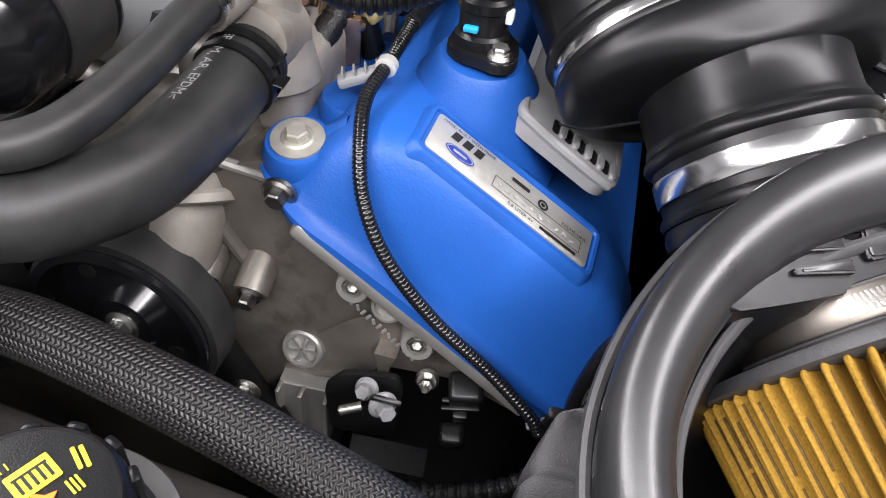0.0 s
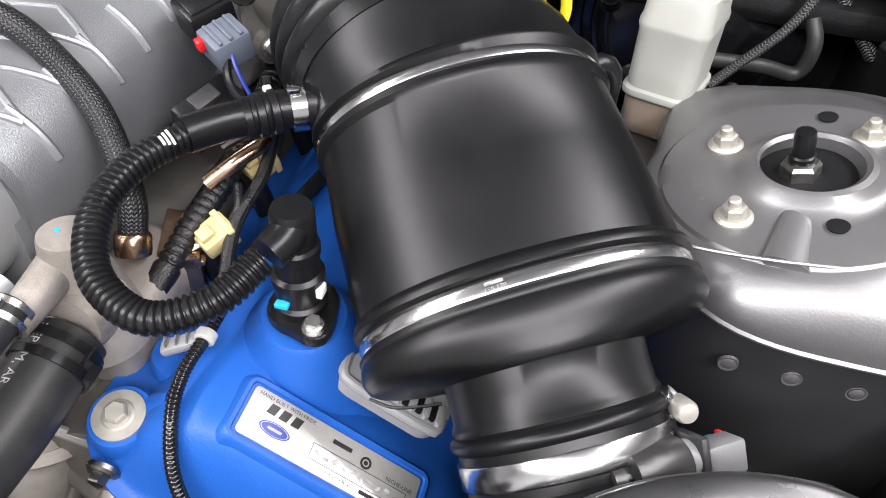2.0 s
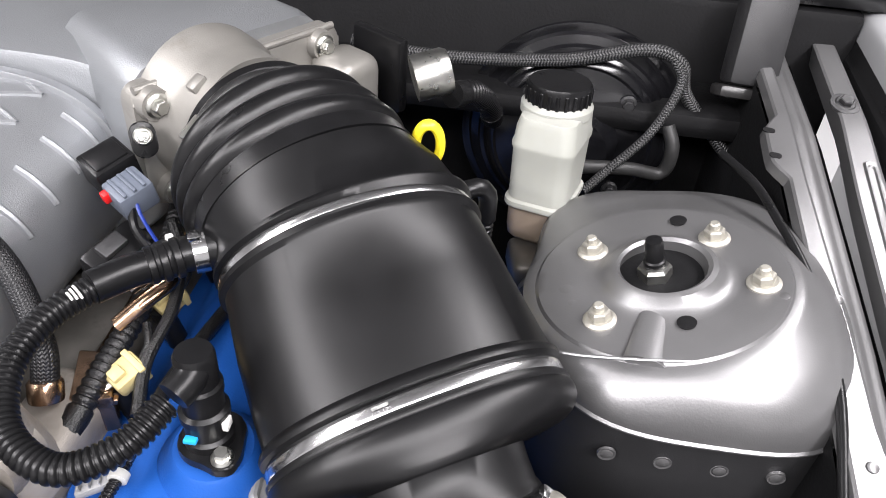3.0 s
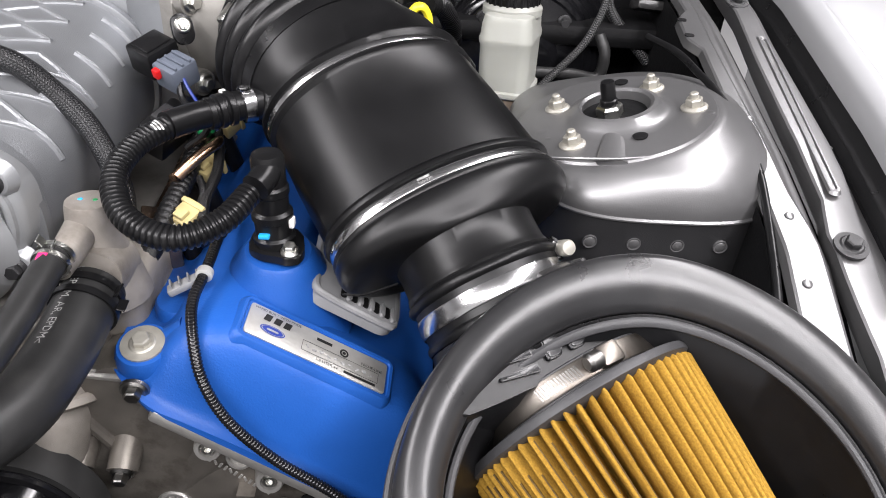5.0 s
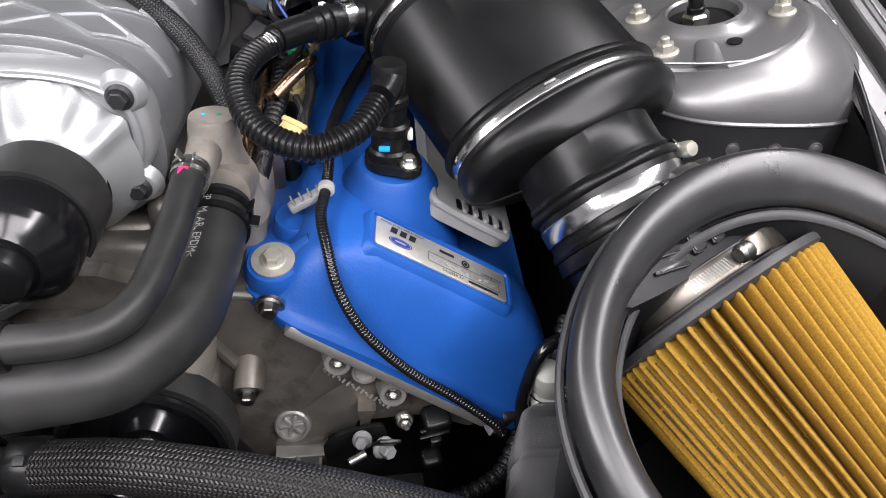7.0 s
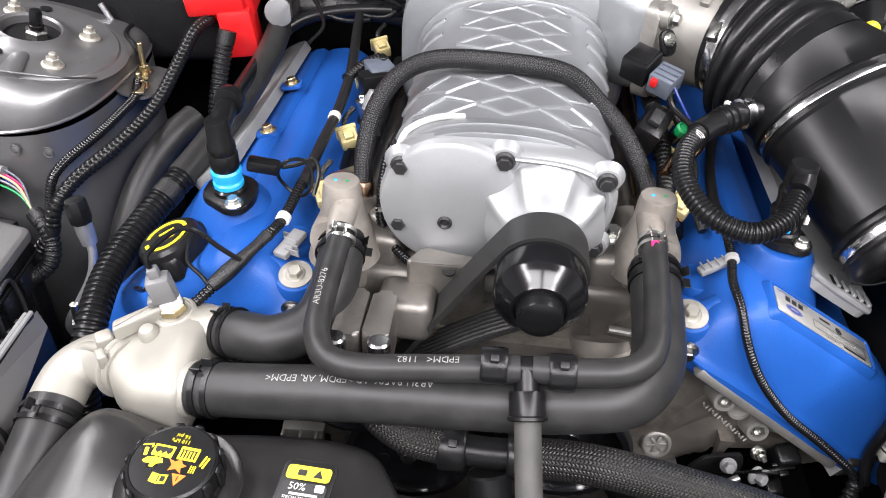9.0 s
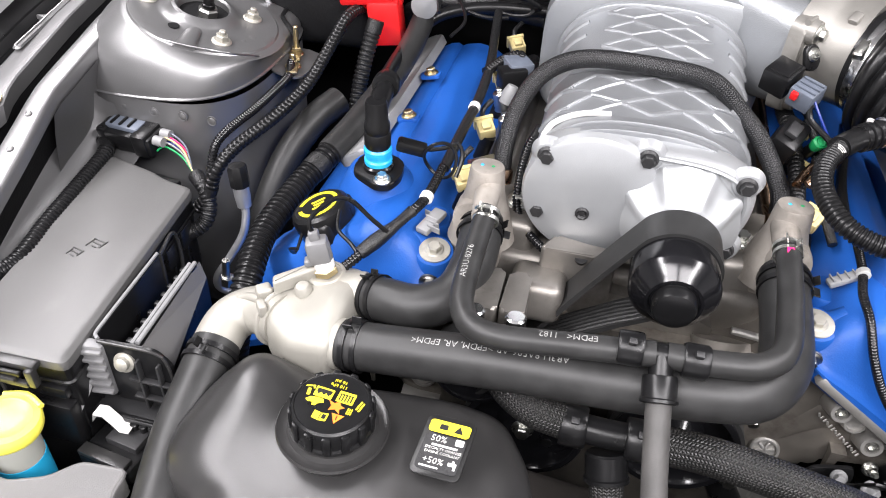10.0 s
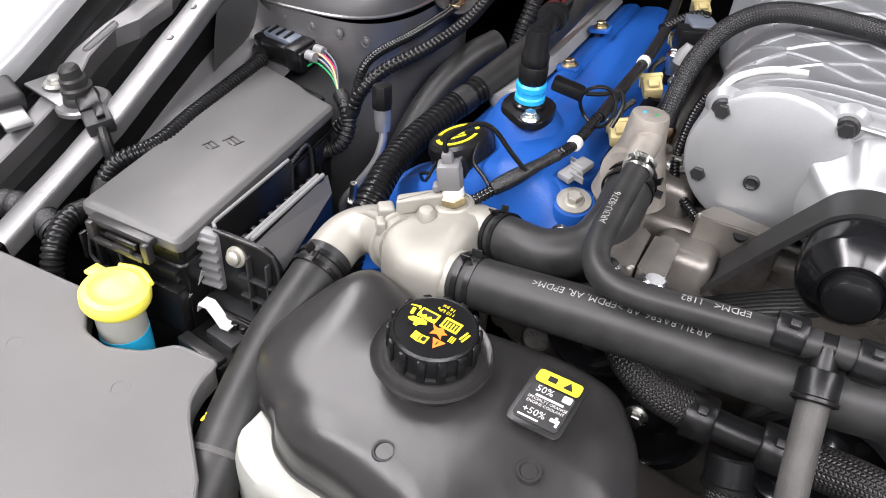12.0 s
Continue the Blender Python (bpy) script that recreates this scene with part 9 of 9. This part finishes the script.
part("body", box_bm((0.022, 0.020, 0.040), pose(0.286, 0.312, 0.182, 24, -6, 12), 0.004, 3), PLASTIC, cs)
for z in (0.190, 0.182):
    part("moulded_rib", box_bm((0.024, 0.003, 0.0025), pose(0.285, 0.301, z - 0.002, 24, -6, 12), 0.0006), PLASTIC, cs)
part("latch", box_bm((0.009, 0.005, 0.018), pose(0.286, 0.300, 0.172, 24, -6, 12), 0.0012), PLASTIC, cs)
part("tip", box_bm((0.017, 0.016, 0.022), pose(0.283, 0.300, 0.150, 24, -6, 12), 0.004, 3), PLASTIC, cs)
loom("dark wire bundle low at the engine corner", [(0.20, 0.25, 0.13), (0.25, 0.25, 0.15), (0.30, 0.26, 0.155), (0.335, 0.275, 0.165), (0.356, 0.305, 0.19), (0.376, 0.33, 0.22), (0.392, 0.36, 0.25)], 0.007, (0.008, 0.0014), TAPE, 14)
loom("black corrugated cable beside the valve cover", [(0.362, 0.255, 0.18), (0.376, 0.28, 0.215), (0.388, 0.315, 0.25), (0.396, 0.345, 0.28), (0.41, 0.37, 0.29)], 0.0065, (0.006, 0.0016), TAPE, 14)
ep = thing("corner_plug", "grey plug at the end of the loom under the cover", "connector", (0.338, 0.312, 0.18))
part("body", box_bm((0.022, 0.020, 0.024), pose(0.340, 0.310, 0.190, 14, 18, 28), 0.004, 3), DARKP, ep)
part("rim", box_bm((0.003, 0.014, 0.020), pose(0.330, 0.305, 0.189, 14, 18, 28), 0.0012), LGREY, ep, "pale grey rim")
part("barrel", lathe_bm([(0.010, 0), (0.0105, 0.004), (0.009, 0.016)], axes_at((0.348, 0.312, 0.186), (0.8, 0.1, -0.2)), 20), PLASTIC, ep)
wq = thing("white_connector", "white plastic connector inside a black cable loop", "connector", (0.37, 0.305, 0.22))
part("cap", lathe_bm([(0.0125, -0.012), (0.0130, -0.004), (0.0125, 0.004), (0.0105, 0.010), (0.006, 0.013), (0.001, 0.014)], axes_at((0.368, 0.306, 0.238), (-0.15, -0.2, 1)), 24), NATURAL, wq)
part("base", box_bm((0.024, 0.020, 0.013), pose(0.369, 0.303, 0.219, 10, 6, 4), 0.003, 3), NATURAL, wq)
part("band", lathe_bm([(0.0128, -0.0014), (0.0136, 0), (0.0128, 0.0014)], axes_at((0.3685, 0.304, 0.2275), (-0.15, -0.2, 1)), 24, cap=False), PLASTIC, wq, "thin black band")
loom("thin black cable looped round a white connector", [(0.352, 0.290, 0.186), (0.350, 0.300, 0.212), (0.353, 0.303, 0.240), (0.360, 0.308, 0.262), (0.374, 0.316, 0.268), (0.386, 0.325, 0.256), (0.390, 0.330, 0.232), (0.388, 0.33, 0.20)], 0.0052, None, GLOSSB, 12)
cdl = []
for k, w, h in ((0.0, 0.018, 0.010), (0.02, 0.030, 0.018), (0.10, 0.044, 0.028), (0.35, 0.050, 0.038), (0.60, 0.054, 0.046), (0.62, 0.048, 0.042), (0.68, 0.046, 0.041), (0.74, 0.052, 0.046), (0.78, 0.054, 0.048), (0.95, 0.052, 0.046)):
    c = vec(0.358 - 0.008 * k, 0.250 - 0.046 * k, 0.272 - 0.034 * k)
    cdl.append([c + vec(x, 0.55 * z, z * 1.0 - 0.5 * h) for x, z in rounded(w, h, 0.30 * h, 5)])
bx = part("corner_duct", loft_bm(cdl), DARKP, angle=40)
tagged(bx, "dusty grey moulded duct corner with a groove under the air box", "duct")
shl = []
for i in range(31):
    x = -0.30 + 0.80 * i / 30
    yr, zr = 0.2165 - 0.07 * x - 0.10 * max(0, x - 0.25), 0.197 - 0.12 * max(0, x - 0.28)
    shl.append([vec(x, yr + dy, zr + dz) for dy, dz in ((-0.004, -0.12), (0.0, -0.02), (-0.001, -0.008), (-0.005, -0.002), (-0.012, 0.0), (-0.05, 0.003), (-0.10, 0.010), (-0.15, 0.012), (-0.155, 0.0), (-0.155, -0.05))])
sh = thing("radiator_shroud_top", "dusty dark plastic fan shroud edge under the hoses", "shroud", (0.08, 0.15, 0.19))
part("shroud_panel", loft_bm(shl, closed=False), SHROUD, sh, angle=50)
ir = thing("intercooler_reservoir", "black plastic intercooler reservoir with a ribbed screw cap", "reservoir", (0.19, 0.07, 0.2))
CM2 = axes_at((0.192, 0.094, 0.3375), (0.0, -0.02, 1), (0.72, 0.70, 0))
part("tank", loft_bm([[vec(0.185 + x * k, 0.040 + y * k, z) for x, y in rounded(0.20, 0.15, 0.03, 5)] for k, z in ((0.96, 0.17), (1.0, 0.19), (1.0, 0.27), (0.95, 0.293), (0.82, 0.300))]), GREYP, ir, "matte black tank", angle=50)
part("neck_flange", lathe_bm([(0.040, -0.04), (0.036, -0.020), (0.0385, -0.004), (0.0400, 0.0), (0.0390, 0.002), (0.033, 0.001), (0.031, 0.005)], CM2, 48), GREYP, ir)
screw_cap(ir, CM2, 20)
# print on the thin hose
print_on(hs, on_hose(text_bm("EPDM<   1182", 0.0072, align="LEFT"), SML, 0.0098, 0.222, 0, -1), Matrix(), PRINT, "lettering")
print_on(hs, on_hose(text_bm("AR3U-8276", 0.0072, align="LEFT"), SML, 0.0098, 0.082, 10, -1), Matrix(), PRINT, "lettering")
# airflow sensor on the neck behind the clamp
ms = thing("airflow_sensor", "grey-black airflow sensor with a pale plug below the duct clamp", "sensor", (0.44, 0.345, 0.375))
MSM = axes_at((0.440, 0.340, 0.386), (0.80, 0.55, -0.05), (-0.35, 0.55, 0.75))
part("housing", lathe_bm([(0.0090, -0.016), (0.0095, -0.010), (0.0070, -0.009), (0.0070, -0.006), (0.0125, -0.005), (0.0130, 0.002), (0.0130, 0.022), (0.0120, 0.024)], MSM, 32), GREYP, ms)
part("tab", box_bm((0.003, 0.006, 0.018), MSM @ pose(0.004, -0.0135, 0.004), 0.001), PLASTIC, ms)
part("tab", box_bm((0.003, 0.007, 0.024), MSM @ pose(0.0135, -0.003, -0.002), 0.001), PLASTIC, ms)
part("flange", box_bm((0.028, 0.022, 0.005), MSM @ pose(-0.002, 0.0, 0.032), 0.002), DARKP, ms)
part("spacer", lathe_bm([(0.0095, 0.023), (0.0095, 0.031)], MSM, 24), LGREY, ms)
mp = part("plug", box_bm((0.017, 0.016, 0.022), MSM @ pose(-0.003, 0.001, 0.0455), 0.002), GREYC, ms, "grey plug")
part("red_lock", box_bm((0.011, 0.004, 0.0025), MSM @ pose(0.0, -0.0075, 0.054), 0.0006), RED, mp, "red lock")
for k in range(2):
    part("blue_seal", box_bm((0.003, 0.002, 0.012), MSM @ pose(-0.007 + 0.010 * k, -0.0075, 0.044), 0.0006), CYAN, mp, "pale blue seal")
